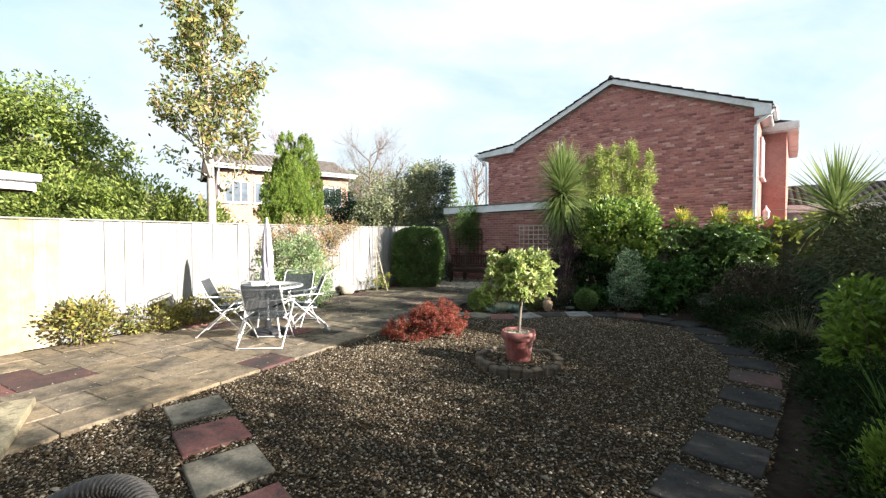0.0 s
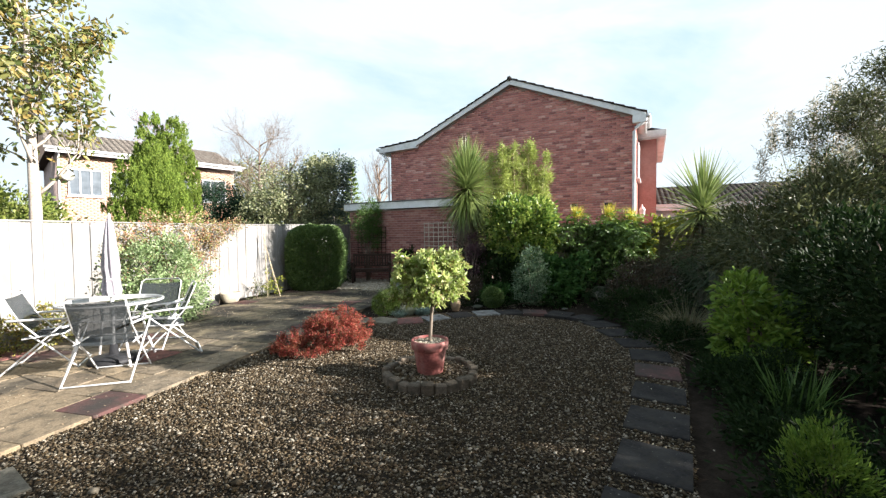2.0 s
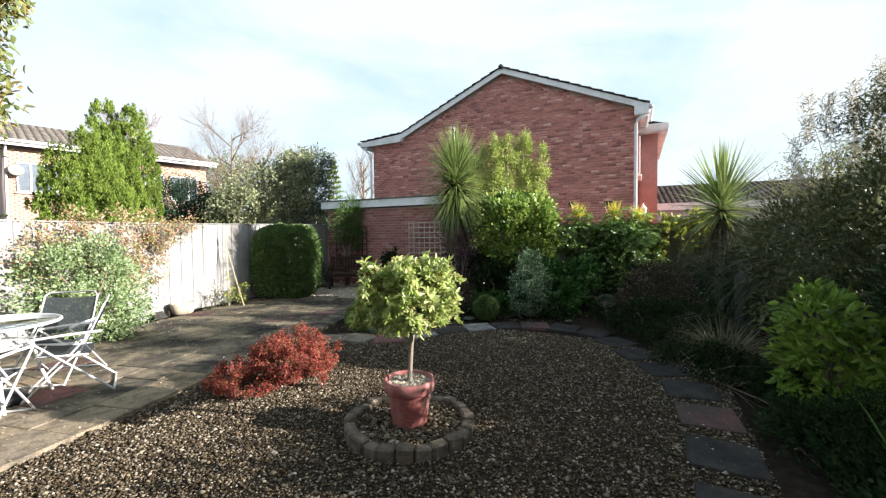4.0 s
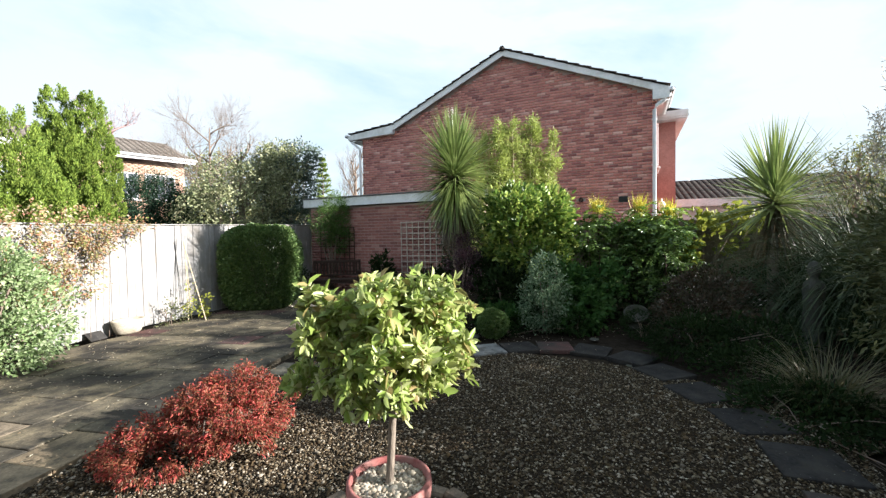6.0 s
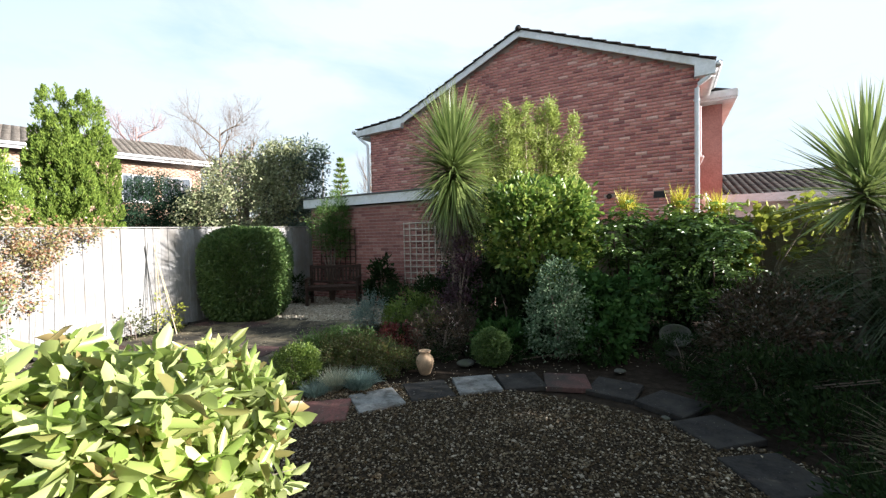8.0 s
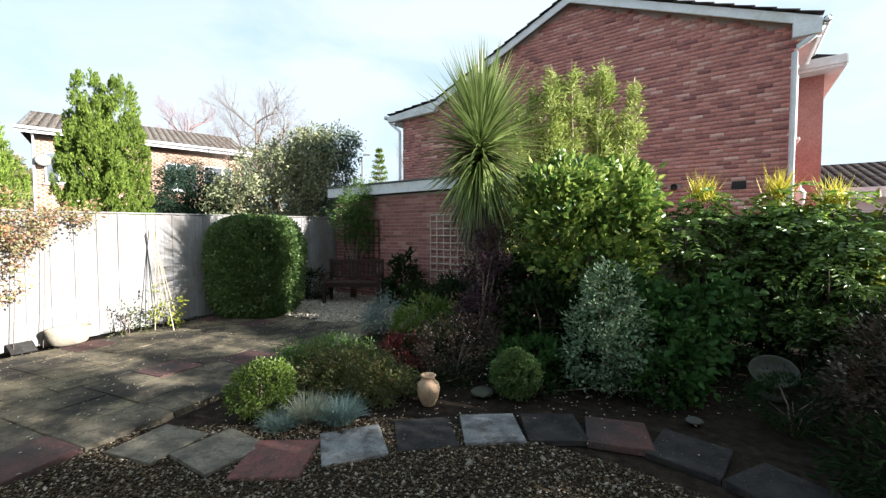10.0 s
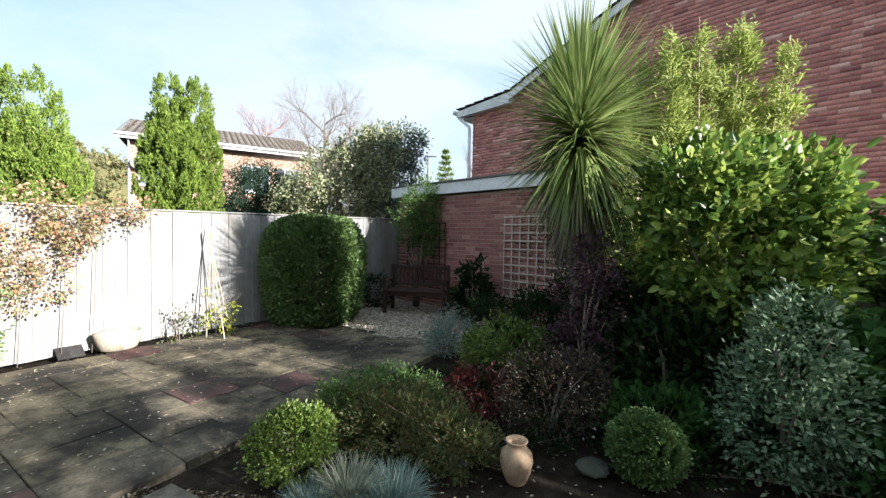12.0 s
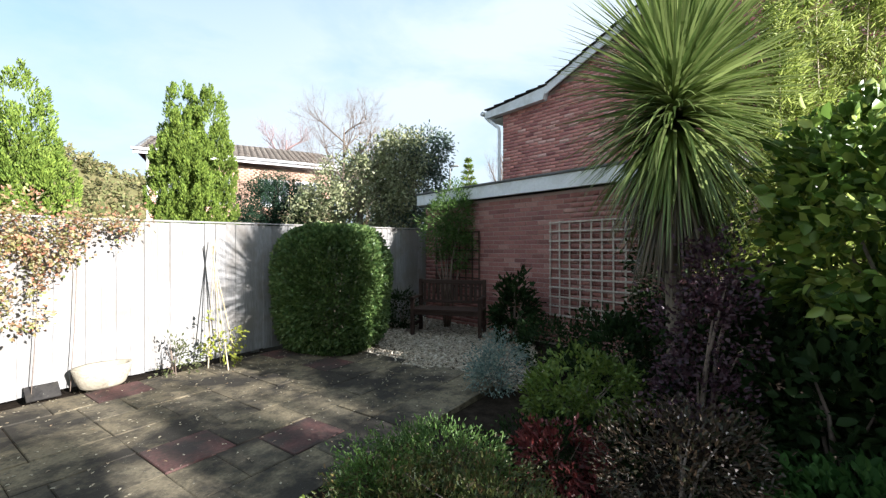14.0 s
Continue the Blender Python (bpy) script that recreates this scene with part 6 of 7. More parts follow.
def mahonia(x, y, h, seed):
    """Upright stems that end in whorls of long toothed leaves with paired leaflets, the tallest with flower spikes."""
    rng = np.random.default_rng(seed)
    t = thing("mahonia", "mahonia with glossy dark leaves and yellow flower spikes on top", "shrub", pose(x, y, 0), "mahonias")
    heads = [(0, 0, h)] + [(rng.uniform(-0.38, 0.38), rng.uniform(-0.28, 0.28), h * rng.uniform(0.25, 0.92)) for _ in range(22)]
    paths, P, A = [], [], []
    young = 15 * 17
    for hx, hy, hz in heads:
        paths.append([((hx * 0.3, hy * 0.3, -0.02), 0.013), ((hx * 0.7, hy * 0.7, hz * 0.6), 0.011), ((hx, hy, hz), 0.008)])
        for i in range(15):
            a = 2.4 * i + rng.uniform(-0.2, 0.2)
            up = rng.uniform(-0.5, 1.3)
            d = np.array((math.cos(a), math.sin(a), up))
            d /= np.linalg.norm(d)
            side = np.array((-math.sin(a), math.cos(a), 0.0))
            L = rng.uniform(0.26, 0.40)
            p = np.array((hx, hy, hz))
            for k in range(9):
                p = p + d * L / 9
                d = unit(d + np.array((0, 0, -0.15)))
                if k:
                    for sgn in (-1, 1):
                        P.append(p)
                        A.append(side * sgn + d * 0.55 + np.array((0, 0, 0.15)))
            P.append(p)
            A.append(d)
    part("stem", tubes("stem", paths, M_WOOD_DARK, 6), t, kind="stuff")
    part("foliage", leaf_mesh("foliage", np.array(P[young:]), np.array(A[young:]), 0.072, 0.032, L_MAHONIA, rng, up=0.35, vary=0.25), t)
    part("young_foliage", leaf_mesh("young_foliage", np.array(P[:young]), np.array(A[:young]), 0.062, 0.026, L_LIME, rng, up=0.35, vary=0.25), t, "pale yellow-green young leaves")
    n = 110
    a = rng.uniform(0, 6.28, n)
    way = np.stack([0.8 * np.cos(a), 0.8 * np.sin(a), rng.uniform(0.6, 2.4, n)], 1)
    base = rng.normal(size=(n, 3)) * np.array((0.05, 0.05, 0.04)) + np.array((0, 0, h + 0.02))
    part("flower_spray", blade_mesh("flower_spray", base, way, rng.uniform(0.16, 0.34, n), 0.016, np.full(n, -0.1), L_GOLD, rng), t, "upright yellow flower spikes", kind="stuff")


for i, (mx, my, mz) in enumerate(((5.2, 8.75, 1.84), (5.78, 8.38, 1.84), (6.18, 8.15, 1.74))):
    mahonia(mx, my, mz, 90 + i)
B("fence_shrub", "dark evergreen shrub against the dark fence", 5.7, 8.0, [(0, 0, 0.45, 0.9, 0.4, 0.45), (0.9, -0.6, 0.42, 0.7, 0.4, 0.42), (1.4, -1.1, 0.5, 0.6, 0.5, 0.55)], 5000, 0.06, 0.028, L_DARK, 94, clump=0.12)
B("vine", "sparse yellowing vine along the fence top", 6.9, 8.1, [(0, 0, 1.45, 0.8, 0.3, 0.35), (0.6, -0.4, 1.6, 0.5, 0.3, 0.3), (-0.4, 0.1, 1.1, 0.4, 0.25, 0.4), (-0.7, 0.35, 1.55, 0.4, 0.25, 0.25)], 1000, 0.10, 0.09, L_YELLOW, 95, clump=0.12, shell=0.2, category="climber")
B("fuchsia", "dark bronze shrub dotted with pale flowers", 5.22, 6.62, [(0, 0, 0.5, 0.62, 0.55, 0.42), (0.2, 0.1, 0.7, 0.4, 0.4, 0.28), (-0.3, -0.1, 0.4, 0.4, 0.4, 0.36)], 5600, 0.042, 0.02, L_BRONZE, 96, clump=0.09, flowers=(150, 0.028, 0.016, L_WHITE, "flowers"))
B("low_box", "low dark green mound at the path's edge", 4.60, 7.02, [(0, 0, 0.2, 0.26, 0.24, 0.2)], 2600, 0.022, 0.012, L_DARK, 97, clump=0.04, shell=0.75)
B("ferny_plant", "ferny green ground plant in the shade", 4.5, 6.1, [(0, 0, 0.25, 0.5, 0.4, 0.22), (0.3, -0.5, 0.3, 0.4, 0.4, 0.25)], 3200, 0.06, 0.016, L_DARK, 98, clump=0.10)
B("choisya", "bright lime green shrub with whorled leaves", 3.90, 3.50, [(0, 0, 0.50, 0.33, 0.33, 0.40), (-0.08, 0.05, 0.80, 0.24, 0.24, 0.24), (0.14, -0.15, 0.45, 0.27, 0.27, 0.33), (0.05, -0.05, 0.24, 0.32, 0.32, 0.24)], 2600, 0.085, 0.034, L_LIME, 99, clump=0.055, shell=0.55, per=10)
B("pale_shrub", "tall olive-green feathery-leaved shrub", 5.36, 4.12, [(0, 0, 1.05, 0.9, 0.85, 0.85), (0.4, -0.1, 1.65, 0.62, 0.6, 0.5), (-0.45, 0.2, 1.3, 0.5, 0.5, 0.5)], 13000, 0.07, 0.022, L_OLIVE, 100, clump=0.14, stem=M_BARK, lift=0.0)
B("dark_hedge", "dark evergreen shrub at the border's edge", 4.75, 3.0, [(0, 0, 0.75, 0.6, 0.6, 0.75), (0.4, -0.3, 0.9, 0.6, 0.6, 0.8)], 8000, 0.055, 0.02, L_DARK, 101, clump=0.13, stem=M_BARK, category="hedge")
# Added hedges, mostly out of view, with heights set to cast the yard's shadows.
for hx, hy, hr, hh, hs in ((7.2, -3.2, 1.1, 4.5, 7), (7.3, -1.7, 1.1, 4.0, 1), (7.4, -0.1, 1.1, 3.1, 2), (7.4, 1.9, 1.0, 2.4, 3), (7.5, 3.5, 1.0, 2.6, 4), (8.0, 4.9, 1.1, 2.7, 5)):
    B("boundary_hedge", "added hedge, mostly out of view, shading the yard from low sun", hx, hy, [(0, 0, hh * 0.45, hr, hr, hh * 0.45), (0.1, 0.2, hh * 0.72, hr * 0.8, hr * 0.8, hh * 0.28)], 5000, 0.09, 0.045, L_DARK, 300 + hs, clump=0.18, stem=M_BARK, shell=0.5, group="hedge along the border", category="hedge")
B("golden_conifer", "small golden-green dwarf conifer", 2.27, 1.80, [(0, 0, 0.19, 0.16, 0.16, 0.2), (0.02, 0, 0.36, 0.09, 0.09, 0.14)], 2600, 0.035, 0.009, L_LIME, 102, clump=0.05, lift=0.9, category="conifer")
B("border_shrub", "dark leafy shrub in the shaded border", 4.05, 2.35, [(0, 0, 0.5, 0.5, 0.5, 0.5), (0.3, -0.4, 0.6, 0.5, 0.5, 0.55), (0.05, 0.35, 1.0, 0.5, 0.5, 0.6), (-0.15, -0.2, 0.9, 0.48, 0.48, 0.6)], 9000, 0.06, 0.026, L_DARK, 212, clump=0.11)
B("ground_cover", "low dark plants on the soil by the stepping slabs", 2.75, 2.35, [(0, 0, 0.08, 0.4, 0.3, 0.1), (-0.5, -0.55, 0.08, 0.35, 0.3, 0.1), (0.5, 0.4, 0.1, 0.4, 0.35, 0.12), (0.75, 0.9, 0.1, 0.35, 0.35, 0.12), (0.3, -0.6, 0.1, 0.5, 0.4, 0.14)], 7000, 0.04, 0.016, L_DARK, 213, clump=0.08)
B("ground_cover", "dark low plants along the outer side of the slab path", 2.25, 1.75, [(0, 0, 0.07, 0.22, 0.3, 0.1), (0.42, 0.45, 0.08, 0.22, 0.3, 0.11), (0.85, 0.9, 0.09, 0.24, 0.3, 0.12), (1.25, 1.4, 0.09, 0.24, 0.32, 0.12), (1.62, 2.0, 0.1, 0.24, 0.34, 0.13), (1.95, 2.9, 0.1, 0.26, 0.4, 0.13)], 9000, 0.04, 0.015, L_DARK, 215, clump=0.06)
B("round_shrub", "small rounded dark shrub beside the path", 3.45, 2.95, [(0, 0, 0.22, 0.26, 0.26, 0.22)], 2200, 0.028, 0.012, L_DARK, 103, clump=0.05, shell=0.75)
# by the fence
B("honeysuckle", "green and white-flecked shrub climbing the fence", -3.18, 8.27, [(0, 0, 0.75, 0.5, 0.48, 0.7), (0.12, -0.1, 0.4, 0.55, 0.48, 0.4), (0, 0, 1.15, 0.42, 0.36, 0.35), (-0.25, -0.45, 0.85, 0.36, 0.34, 0.55), (0.2, 0.35, 0.6, 0.35, 0.35, 0.5)], 9000, 0.048, 0.028, L_HONEY, 111, clump=0.10, flowers=(160, 0.04, 0.026, L_SILVER, "pale_leaves"))
B("yellow_shrub", "low yellowing leafy shrub at the fence's foot", -4.95, 5.05, [(0, 0, 0.28, 0.36, 0.30, 0.27), (0.12, 0.05, 0.44, 0.24, 0.22, 0.18)], 1700, 0.055, 0.03, L_RUSSET, 112, clump=0.09)
B("low_perennial", "low green and yellow perennial by the fence", -4.25, 6.55, [(0, 0, 0.2, 0.45, 0.3, 0.2), (0.2, 0.3, 0.26, 0.3, 0.3, 0.24)], 1800, 0.05, 0.026, L_RUSSET, 113, clump=0.09)
B("low_perennial", "low yellow-green leafy perennial by the fence", -4.62, 5.85, [(0, 0, 0.2, 0.36, 0.3, 0.2), (0.15, 0.25, 0.2, 0.3, 0.3, 0.2)], 1800, 0.05, 0.026, L_RUSSET, 116, clump=0.09)
B("fence_foot_plant", "sparse dry plant at the fence's foot", -2.15, 10.45, [(0, 0, 0.2, 0.25, 0.2, 0.22)], 260, 0.04, 0.018, L_OLIVE, 114, clump=0.08, shell=0.3)


def creeper():
    """Creeper over the fence's top."""
    rng = np.random.default_rng(115)
    t = thing("creeper", "reddening creeper trailing over the fence top", "climber", pose(-3.05, 9.35, 0))
    d = (FENCE_B - FENCE_A).normalized()
    blobs = []
    for s, z, rz in ((-1.3, 1.55, 0.22), (-0.9, 1.70, 0.25), (-0.5, 1.72, 0.28), (-0.1, 1.62, 0.36), (0.25, 1.72, 0.2), (0.65, 1.70, 0.16), (1.0, 1.72, 0.12), (-0.25, 1.25, 0.4), (-0.5, 0.95, 0.4), (-0.75, 1.2, 0.4), (-1.0, 1.4, 0.35), (-0.1, 1.0, 0.25), (-0.55, 0.6, 0.3), (0.45, 1.45, 0.22), (0.2, 1.2, 0.3), (0.75, 1.58, 0.12), (-1.5, 1.3, 0.4), (-1.3, 0.95, 0.35), (0.1, 0.85, 0.25), (-0.3, 0.55, 0.3), (0.35, 1.5, 0.25)):
        blobs.append((d.x * s + 0.09, d.y * s - 0.05, z, 0.26, 0.26, rz))
    pts, out = crown_points(blobs, 8000, rng, 0.085, 0.3, 20)
    part("foliage", leaf_mesh("foliage", pts, out + rng.normal(size=pts.shape) * 0.5, 0.036, 0.027, L_CREEPER, rng), t)
    for i in range(6):
        s = -1.2 + 0.37 * i + rng.uniform(-0.1, 0.1)
        st = [[((d.x * s + 0.06, d.y * s - 0.03, 0.02), 0.004), ((d.x * (s + 0.03) + 0.06, d.y * (s + 0.03) - 0.03, 0.6), 0.0035), ((d.x * (s + 0.05) + 0.06, d.y * (s + 0.05) - 0.03, 1.2), 0.003), ((d.x * (s + 0.02) + 0.05, d.y * (s + 0.02) - 0.03, 1.7), 0.0025)]]
        part("stem", tubes("stem", st, M_TWIG, 5), t)


creeper()

grass_clump("blue_fescue", "spiky blue-grey fescue tuft at the path's edge", 1.24, 7.50, 1000, 0.21, 0.006, L_BLUE, 121, 0.11, 0.9, 1.0, group="fescue tufts")
grass_clump("blue_fescue", "straw-tinted blue-grey fescue tuft", 0.82, 7.42, 700, 0.16, 0.006, L_BLUE, 122, 0.09, 0.9, 1.0, group="fescue tufts")
grass_clump("blue_fescue", "pale straw-tipped fescue tuft", 1.00, 7.52, 700, 0.24, 0.006, L_FESCUE, 127, 0.07, 0.6, 0.9, group="fescue tufts")
grass_clump("sedge", "arching yellow-green sedge clump in the shade", 4.35, 4.75, 420, 0.75, 0.010, L_STRAW, 123, 0.13, 0.9, 1.5)
grass_clump("iris", "upright sword-leaved green clump", 3.15, 2.55, 70, 0.6, 0.022, L_GREEN, 124, 0.14, 0.45, 0.6, category="perennial")
grass_clump("arching_grass", "dark arching grass clump before the statue", 6.4, 5.45, 420, 1.1, 0.012, L_DARK, 129, 0.16, 0.7, 2.0)
grass_clump("arching_grass", "dark arching grass clump arching over the statue", 6.95, 6.45, 450, 2.2, 0.013, L_REED, 128, 0.22, 0.45, 2.8, seg=7)
grass_clump("pampas_grass", "tall arching pampas grass with feathery plumes", 7.5, 5.85, 1800, 3.2, 0.011, L_REED, 125, 0.42, 0.45, 2.9, seg=8)


def plumes():
    rng = np.random.default_rng(126)
    t = thing("pampas_plumes", "pale feathery plumes above the pampas grass", "grass plume", pose(7.3, 5.2, 0))
    for i in range(16):
        x, y, h = rng.uniform(-0.5, 1.4), rng.uniform(-0.8, 0.6), rng.uniform(2.7, 3.7)
        part("stalk", tubes("stalk", [[((0, 0, 0), 0.008), ((x * 0.6, y * 0.6, h * 0.7), 0.006), ((x, y, h), 0.003)]], M_CANE, 5), t)
        p = np.stack([x + rng.normal(0, 0.04, 260), y + rng.normal(0, 0.04, 260), h - rng.uniform(-0.1, 0.6, 260)], 1)
        part("plume", leaf_mesh("plume", p, rng.normal(size=(260, 3)) * 0.4 + np.array((0.3, 0, 0.4)), 0.10, 0.008, L_PLUME, rng), t)


plumes()


# ---- trees beyond the fence ----
column_bush("cypress", "tall bright green cypress with blunt twin tops", -5.9, 15.6, 130000, 131, L_CONIFER, [(-0.33, 0, 0.44, 5.45), (0.36, 0.05, 0.46, 5.35), (-0.60, 0.1, 0.36, 4.5), (0.02, -0.35, 0.44, 4.7), (0.66, 0, 0.36, 4.4), (-0.32, -0.4, 0.42, 4.1), (0.38, -0.38, 0.42, 4.0)], 0.065, 0.022)
column_bush("cypress", "bright green conical cypress just behind the fence", -4.15, 10.35, 90000, 132, L_CONIFER, [(0, 0, 0.42, 3.45), (-0.40, 0.1, 0.40, 3.15), (0.3, -0.1, 0.38, 2.95), (-0.15, -0.3, 0.38, 2.85), (0.1, -0.35, 0.38, 2.4), (-0.55, -0.1, 0.32, 2.6), (0.48, 0, 0.30, 2.5)], 0.042, 0.015)



def leaf_tree(name, label, x, y, h, seed, blobs, n, length, width, mat, bark, trunk_r, depth=2, kids=3, spread=0.5, rise=0.35, clump=0.3, shell=0.3, category="tree", limbs=9, first=0.3, reach=0.17, along=False, per=16):
    rng = np.random.default_rng(seed)
    t = thing(name, label, category, pose(x, y, -0.03))
    part("trunk", tubes("trunk", [[((0, 0, 0), trunk_r * 1.25), ((0.05, 0.02, h * 0.3), trunk_r), ((0.0, 0.05, h * 0.6), trunk_r * 0.6), ((0.05, 0, h * 0.9), trunk_r * 0.2)]], bark, 10), t)
    paths = []
    for i in range(limbs):
        z = h * (first + (0.9 - first) * i / limbs)
        a = i * 2.4
        paths += branch_paths(rng, (0.03, 0.03, z), (math.cos(a), math.sin(a), 0.9), h * reach * (1.15 - 0.6 * i / limbs), trunk_r * 0.4, depth, spread, kids, rise)
    part("branchwork", tubes("branchwork", paths, bark, 4), t)
    if n:
        if along:
            tips = np.array([q for path in paths for q, rad in path[2:] if rad < trunk_r * 0.3])
            pts = tips[rng.integers(0, len(tips), n)] + rng.normal(size=(n, 3)) * clump
            out = unit(rng.normal(size=(n, 3)))
        else:
            pts, out = crown_points(blobs, n, rng, clump, shell, per)
        ax = out * 0.5 + rng.normal(size=pts.shape) * 0.6 + np.array((0, 0, -0.25))
        part("crown", leaf_mesh("crown", pts, ax, length, width, mat, rng, up=0.3), t)
    return t


leaf_tree("cherry_tree", "tall thin tree with sparse autumn leaves behind the fence", -5.2, 8.5, 6.6, 141, [], 4600, 0.12, 0.056, L_CHERRY, M_BARK_PALE, 0.085, clump=0.10, reach=0.135, along=True, limbs=14, first=0.33, rise=0.55)
leaf_tree("garden_tree", "broad bright green tree beyond the fence", -10.6, 9.6, 5.2, 142, [(0, 0, 3.6, 2.0, 1.8, 1.6), (1.2, 0.5, 2.8, 1.6, 1.4, 1.4), (-1.6, 0, 3.6, 1.8, 1.6, 1.6), (0.8, 0, 4.6, 0.9, 0.9, 0.8)], 24000, 0.11, 0.05, L_SUNNY, M_BARK, 0.16, clump=0.24, shell=0.45, per=70)
B("hedge_shrub", "bright green rounded shrub behind the fence", -7.4, 9.2, [(0, 0, 1.6, 1.3, 1.0, 1.25), (1.0, 0.6, 1.5, 0.9, 0.8, 0.9), (-1.2, -0.6, 1.9, 1.1, 0.9, 1.1)], 16000, 0.09, 0.04, L_SUNNY, 143, clump=0.17, stem=M_BARK, shell=0.5, per=60)
B("hedge_shrub", "mid-green shrub behind the fence", -6.6, 9.5, [(0, 0, 1.5, 0.9, 0.8, 1.0), (0.5, 0.5, 1.2, 0.8, 0.8, 0.9)], 8000, 0.085, 0.04, L_HEDGE, 144, clump=0.18, stem=M_BARK)
leaf_tree("variegated_tree", "silvery variegated evergreen tree behind the fence", -2.15, 17.0, 4.9, 145, [(0, 0, 2.6, 1.4, 1.2, 1.5), (0.8, 0, 3.3, 1.0, 0.9, 1.3), (1.2, 0, 3.9, 0.7, 0.7, 0.8), (-0.9, -0.2, 2.2, 0.9, 0.9, 1.1)], 16000, 0.085, 0.045, L_CREAMY, M_BARK, 0.12, clump=0.17, shell=0.45)
leaf_tree("dark_evergreen", "blue-green evergreen tree behind the fence", -0.75, 17.6, 5.0, 146, [(0, 0, 3.3, 1.0, 0.9, 1.4), (0.4, 0, 4.2, 0.7, 0.7, 0.7), (0, 0, 2.0, 1.2, 1.0, 1.0)], 12000, 0.09, 0.045, L_BLUEGREEN, M_BARK, 0.11, clump=0.17, shell=0.45)
leaf_tree("dark_evergreen", "spreading dark conifer behind the fence", -5.0, 17.7, 3.6, 147, [(0.1, 0, 2.3, 1.15, 1.1, 1.35), (-0.7, 0, 1.5, 1.1, 1.0, 1.0), (0.9, 0, 1.9, 1.1, 1.0, 1.2)], 40000, 0.075, 0.026, L_CONIFER_DARK, M_BARK, 0.1, clump=0.15, shell=0.5)
leaf_tree("bare_tree", "leafless tree with fine pale branches", -3.9, 20.6, 6.6, 148, [], 0, 0.1, 0.1, L_AUTUMN, M_TWIG, 0.085, depth=3, kids=5, spread=0.6, rise=0.3, limbs=14, reach=0.25)
leaf_tree("bare_tree", "distant leafless tree with fine branches", 2.6, 32.0, 7.5, 149, [], 0, 0.1, 0.1, L_AUTUMN, M_TWIG, 0.2, depth=3, kids=4, spread=0.5, rise=0.4, limbs=9, reach=0.22)
leaf_tree("bare_tree", "distant reddish leafless tree behind the terrace", -12.5, 33.0, 10.0, 150, [], 0, 0.1, 0.1, L_AUTUMN, M_PINK_TWIG, 0.2, depth=3, kids=4, spread=0.55, rise=0.4, limbs=9, reach=0.22)
leaf_tree("autumn_tree", "distant yellow-green tree beyond the roofs", -5.2, 28.0, 6.5, 151, [(0, 0, 4.8, 1.8, 1.8, 1.7), (-1.6, 0, 4.6, 1.6, 1.4, 1.6), (1.5, 0, 4.0, 1.3, 1.3, 1.3)], 6200, 0.16, 0.07, L_AUTUMN, M_BARK_PALE, 0.15, clump=0.3)


def fir():
    """A slim fir: whorls of branches, each fringed with short needles, shorter towards the top."""
    rng = np.random.default_rng(152)
    t = thing("fir", "slim distant pale green fir tree", "conifer", pose(0.4, 27.5, -0.03))
    part("trunk", tubes("trunk", [[((0, 0, 0), 0.10), ((0, 0, 3.5), 0.06), ((0, 0, 6.3), 0.012)]], M_BARK, 6), t)
    paths, P, A = [], [], []
    for i in range(15):
        z = 1.6 + 4.5 * i / 14
        r = 1.15 * (1.02 - i / 14.5)
        for k in range(6):
            a = k * 1.047 + i * 0.5 + rng.uniform(-0.2, 0.2)
            d = np.array((math.cos(a), math.sin(a), 0.28))
            paths.append([((0, 0, z), 0.018), (tuple(d * r * 0.6 + np.array((0, 0, z - 0.05))), 0.010), (tuple(d * r + np.array((0, 0, z))), 0.004)])
            v = rng.uniform(0.15, 1.0, 34)
            P.append(d * (r * v)[:, None] + np.array((0, 0, z - 0.03)) + rng.normal(size=(34, 3)) * 0.035)
            A.append(np.tile(d, (34, 1)) + rng.normal(size=(34, 3)) * 0.6)
    part("branchwork", tubes("branchwork", paths, M_BARK, 4), t, kind="stuff")
    part("foliage", leaf_mesh("foliage", np.concatenate(P), np.concatenate(A), 0.16, 0.04, L_CONIFER, rng), t)


fir()
leaf_tree("garden_tree", "pale willow-like tree beyond the low house", 14.5, 10.0, 4.0, 153, [(0, 0, 2.8, 1.3, 1.3, 1.2), (1.2, -0.8, 3.2, 1.3, 1.3, 1.3)], 5000, 0.12, 0.03, L_AUTUMN, M_BARK, 0.12, clump=0.3)


leaf_tree("feathery_tree", "fine-leaved tree with wiry branches over the border", 6.75, 3.75, 3.45, 154, [(0, 0, 2.6, 1.1, 1.0, 0.9), (0.6, -0.5, 2.9, 0.9, 0.9, 0.8), (-0.5, 0.4, 2.4, 0.7, 0.7, 0.6)], 20000, 0.055, 0.013, L_OLIVE, M_WOOD_DARK, 0.05, clump=0.075, reach=0.24, along=True, limbs=12, first=0.4, rise=0.25)


def street_lamp():
    t = thing("street_lamp", "distant slim grey street lamp", "street lamp", pose(-0.8, 30.0, -0.03))
    part("pole", tubes("pole", [[((0, 0, 0), 0.06), ((0, 0, 6.2), 0.045), ((0.15, 0, 6.35), 0.04)]], M_STONE, 8), t)
    part("head", box_me("head", 0.45, 0.16, 0.1, M_STONE, 0.03), t, m=pose(0.3, 0, 6.3))


street_lamp()


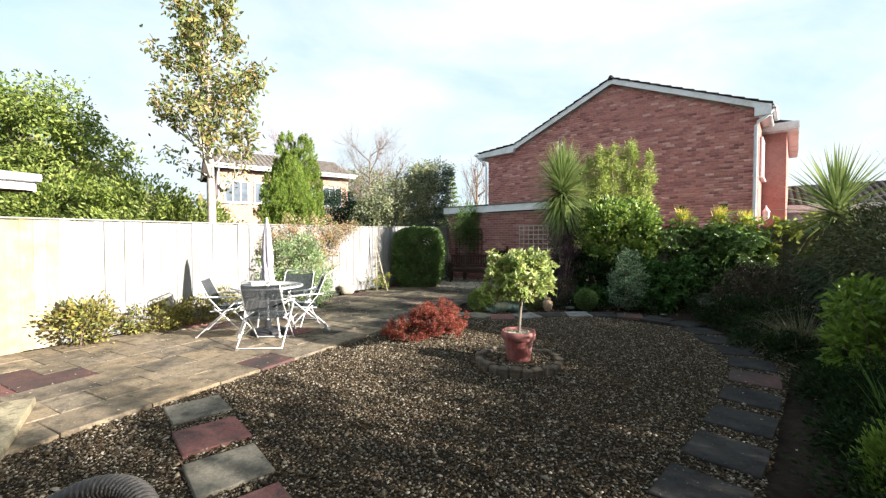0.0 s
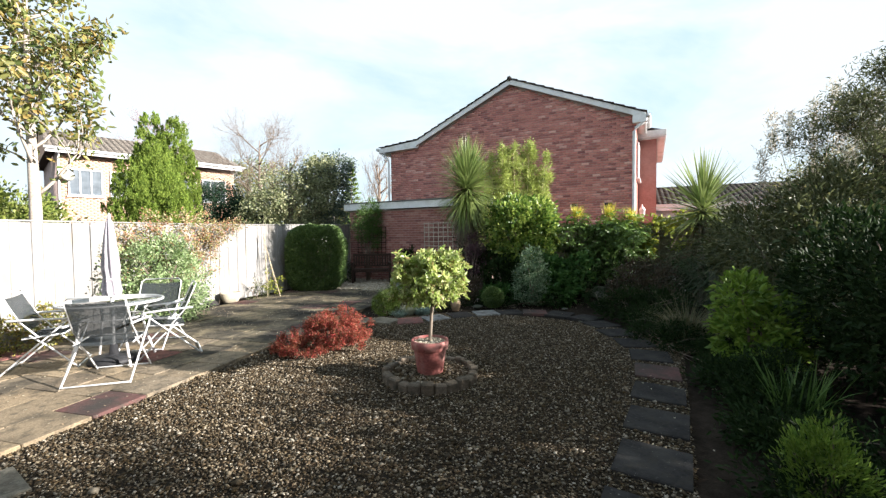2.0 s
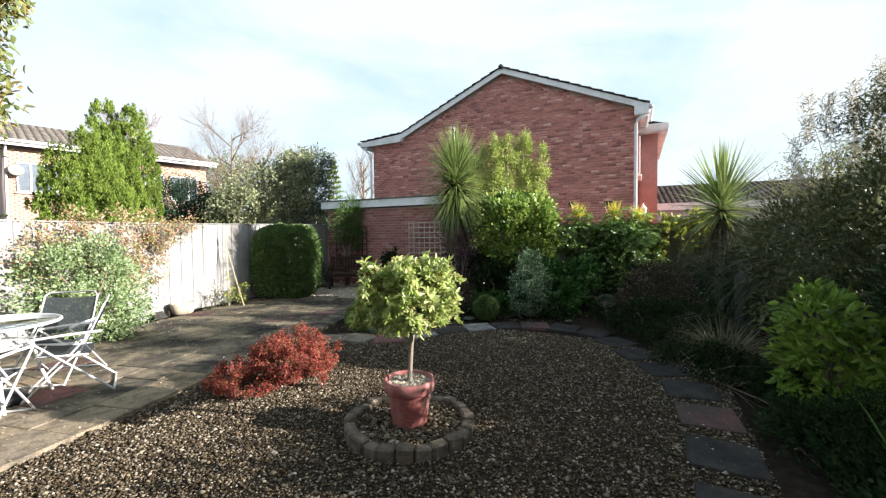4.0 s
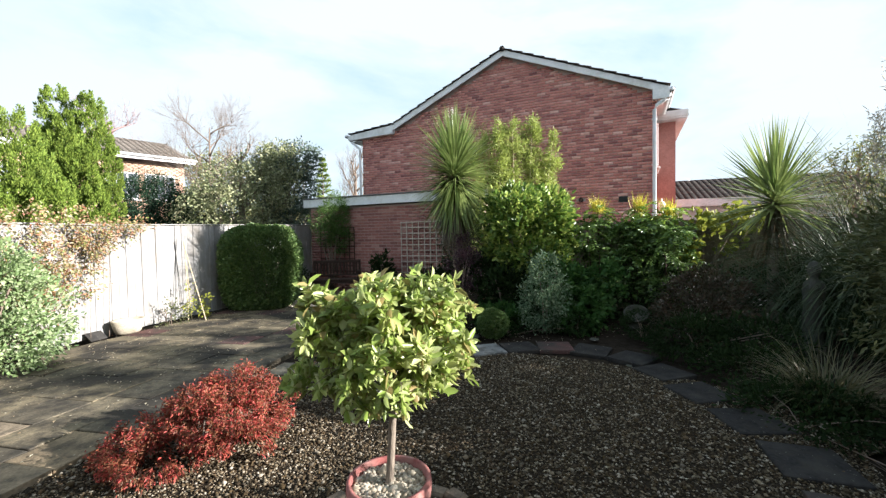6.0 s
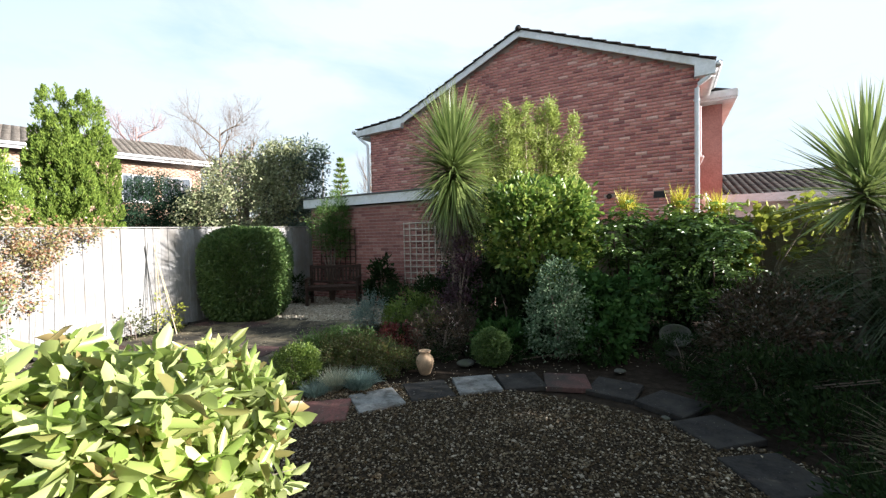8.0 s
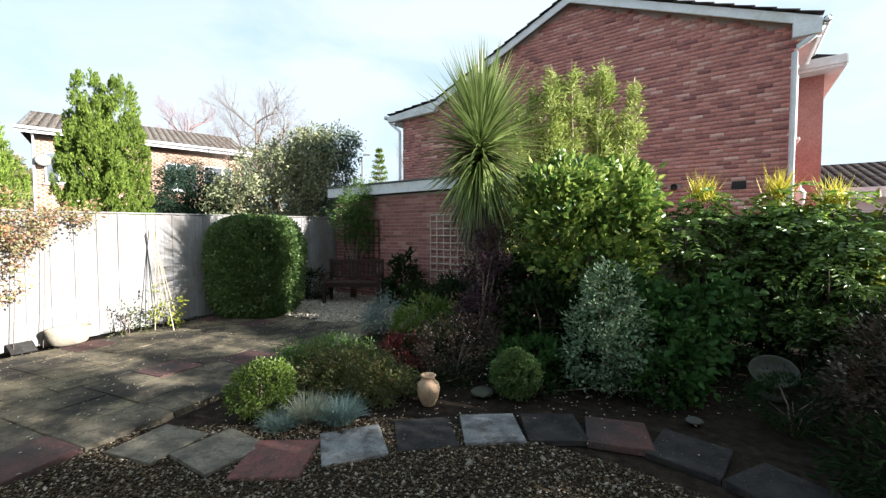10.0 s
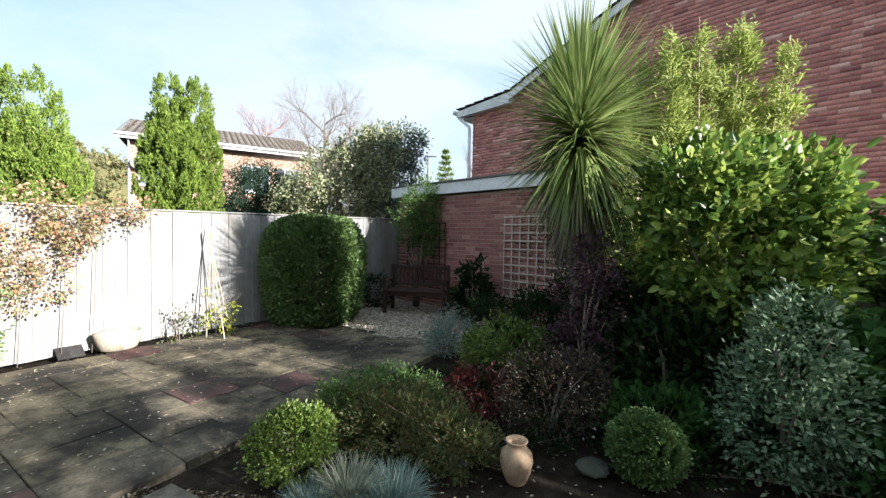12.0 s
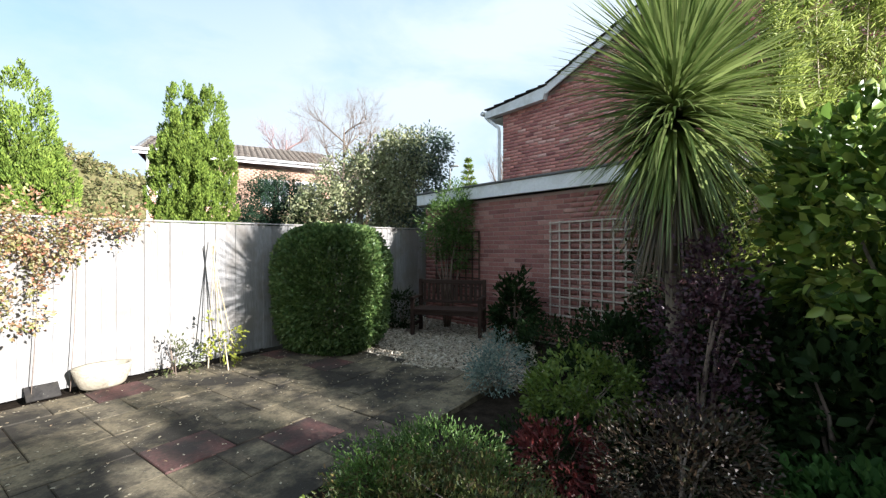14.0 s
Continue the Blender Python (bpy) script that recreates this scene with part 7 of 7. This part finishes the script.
def hill():
    prof = [(46.0, -0.1), (40.0, 3.0), (30.0, 10.0), (20.0, 17.0), (10.0, 21.5), (0.5, 23.0)]
    ob = new("hill", lathe("hill", prof, M_WOODS, 40))
    ob.matrix_basis = pose(-101, 88, -0.05)
    tagged(ob, "low distant hill covered in yellow-green scrub", "hill", kind="structure")


hill()


def hill_scrub():
    rng = np.random.default_rng(162)
    P, A = [], []
    for i in range(520):
        a, d = rng.uniform(0, 6.283), 44.0 * math.sqrt(rng.uniform(0.02, 1))
        r = rng.uniform(1.2, 2.8)
        c = np.array((-101 + d * math.cos(a), 88 + d * math.sin(a), float(np.interp(d, (0.5, 10, 20, 30, 40, 46), (23.0, 21.5, 17.0, 10.0, 3.0, 0.0))) + r * 0.3))
        q, o = crown_points([(0, 0, 0, r, r, r * 0.8)], 120, rng, 0.6, 0.6, 10)
        P.append(q + c)
        A.append(o)
    ob = new("hill_scrub", leaf_mesh("hill_scrub", np.concatenate(P), np.concatenate(A), 0.7, 0.5, L_SCRUB, rng))
    tagged(ob, "autumn scrub and small trees on the distant hill", "woods", kind="stuff")


hill_scrub()


def far_woods():
    rng = np.random.default_rng(161)
    P, A = [], []
    for i in range(190):
        a = radians(rng.uniform(-75, 60))
        d = rng.uniform(75, 120)
        r = rng.uniform(2.5, 5.0)
        c = np.array((d * math.sin(a), d * math.cos(a), r * 0.6))
        q, o = crown_points([(0, 0, 0, r, r, r * 0.95)], 130, rng, 1.0, 0.6, 10)
        P.append(q + c)
        A.append(o)
    ob = new("far_woods", leaf_mesh("far_woods", np.concatenate(P), np.concatenate(A), 1.7, 1.1, M_WOODS, rng))
    tagged(ob, "distant autumn woodland on low rising ground", "woods", kind="stuff")


far_woods()


# ---- the paving and fallen leaves ----
def slab_mesh(w, d, h, mat, seed):
    rng = np.random.default_rng(seed)
    bm = box_bm(w, d, h, 0.006)
    for v in bm.verts:
        v.co.x += rng.uniform(-0.004, 0.004)
        v.co.y += rng.uniform(-0.004, 0.004)
    return mesh_bm("slab", bm, mat)


def stone_path():
    rng = np.random.default_rng(171)
    t = thing("stone_path", "curved path of square stepping slabs set in gravel", "path", kind="structure")
    mats = {"buff": M_SLAB_TAN, "buffgrey": M_SLAB_TAN, "red": M_SLAB_RED, "grey": M_SLAB_SLATE, "slate": M_SLAB_SLATE, "pale": M_SLAB_PALE, "dull": M_SLAB_DULL}
    shared = {k: slab_mesh(0.425, 0.425, 0.05, m, i) for i, (k, m) in enumerate(mats.items())}
    for x, y, turn, kind in PATH_STONES:
        part("slab", shared[kind], t, m=pose(x, y, -0.026 + rng.uniform(-0.004, 0.004), rng.uniform(-1, 1), rng.uniform(-1, 1), turn + rng.uniform(-2, 2)))


stone_path()


def patio():
    rng = np.random.default_rng(172)
    t = thing("patio", "stained buff stone patio with scattered red slabs", "patio", kind="structure")
    sizes = {}
    for k, mat in (("b", M_SLAB), ("g", M_SLAB_GREY), ("m", M_SLAB_MOSSY_SHADED), ("r", M_SLAB_RED), ("d", M_SLAB_DULL)):
        for w in (0.60, 0.45, 0.30):
            sizes[(k, w)] = slab_mesh(w - 0.004, 0.45 - 0.004, 0.06, mat, int(w * 100))
    bed = bmesh.new()
    o, al, ac = PATIO_O, ALONG, ACROSS
    bed.faces.new([bed.verts.new((o + al * a + ac * b + Vector((0, 0, 0.0185)))) for a, b in ((-0.4, 0.02), (9.0, 0.02), (9.0, 3.1), (-0.4, 3.1))])
    part("joint_bed", mesh_bm("joint_bed", bed, M_GRAVEL_BED), t)
    for j in range(7):
        b = 0.225 + 0.45 * j
        a = -0.45 + (0.3 if j % 2 else 0.0)
        while a < 8.9:
            w = (0.60, 0.45, 0.45, 0.30)[rng.integers(0, 4)]
            if 0.3 > 9.05 - (a + w) > -0.3 and w == 0.60:
                w = 0.45
            u = rng.uniform()
            k = "r" if u < 0.08 else ("d" if u < 0.13 else ("g" if u < 0.42 else "b"))
            if k == "r" and a > 3.8 and rng.uniform() < 0.75:
                k = "d"
            # Slabs change to the darker, dappled kind further along the patio.
            if k in "gb" and rng.uniform() < (a - 2.2) / 2.0:
                k = "m"
            q = o + al * (a + w / 2) + ac * b
            part("slab", sizes[(k, w)], t, m=pose(q.x, q.y, -0.034 + rng.uniform(-0.004, 0.004), rng.uniform(-0.6, 0.6), rng.uniform(-0.5, 0.5), PATIO_TURN + rng.uniform(-0.5, 0.5)))
            a += w
    q = o + al * (-0.47) + ac * 0.52
    loose = part("slab", slab_mesh(1.15, 0.80, 0.06, M_SLAB_STEP, 9), t, "large pale buff slab laid as a step", m=pose(q.x, q.y, 0.028, 0, 0, PATIO_TURN + 66))


patio()


def fallen_leaves():
    rng = np.random.default_rng(173)
    n = 1300
    P = []
    while len(P) < n:
        a, b = rng.uniform(0, 9), rng.uniform(0, 3.2)
        if rng.uniform() < 0.25 + 0.75 * (b / 3.2) * (a / 9):
            q = PATIO_O + ALONG * a + ACROSS * b
            P.append((q.x, q.y, 0.033))
    for _ in range(160):
        P.append((rng.uniform(-2, 4), rng.uniform(2, 8), 0.03))
    for _ in range(420):
        P.append((rng.uniform(0.3, 4.8), rng.uniform(7.35, 8.3), -0.018))
    P = np.array(P)
    A = rng.normal(size=P.shape) * np.array((1, 1, 0.08))
    ob = new("fallen_leaves", leaf_mesh("fallen_leaves", P, A, 0.023, 0.013, L_FADED, rng, up=0.95))
    tagged(ob, "small pale fallen leaves scattered on the paving", "fallen leaves", kind="stuff")


fallen_leaves()
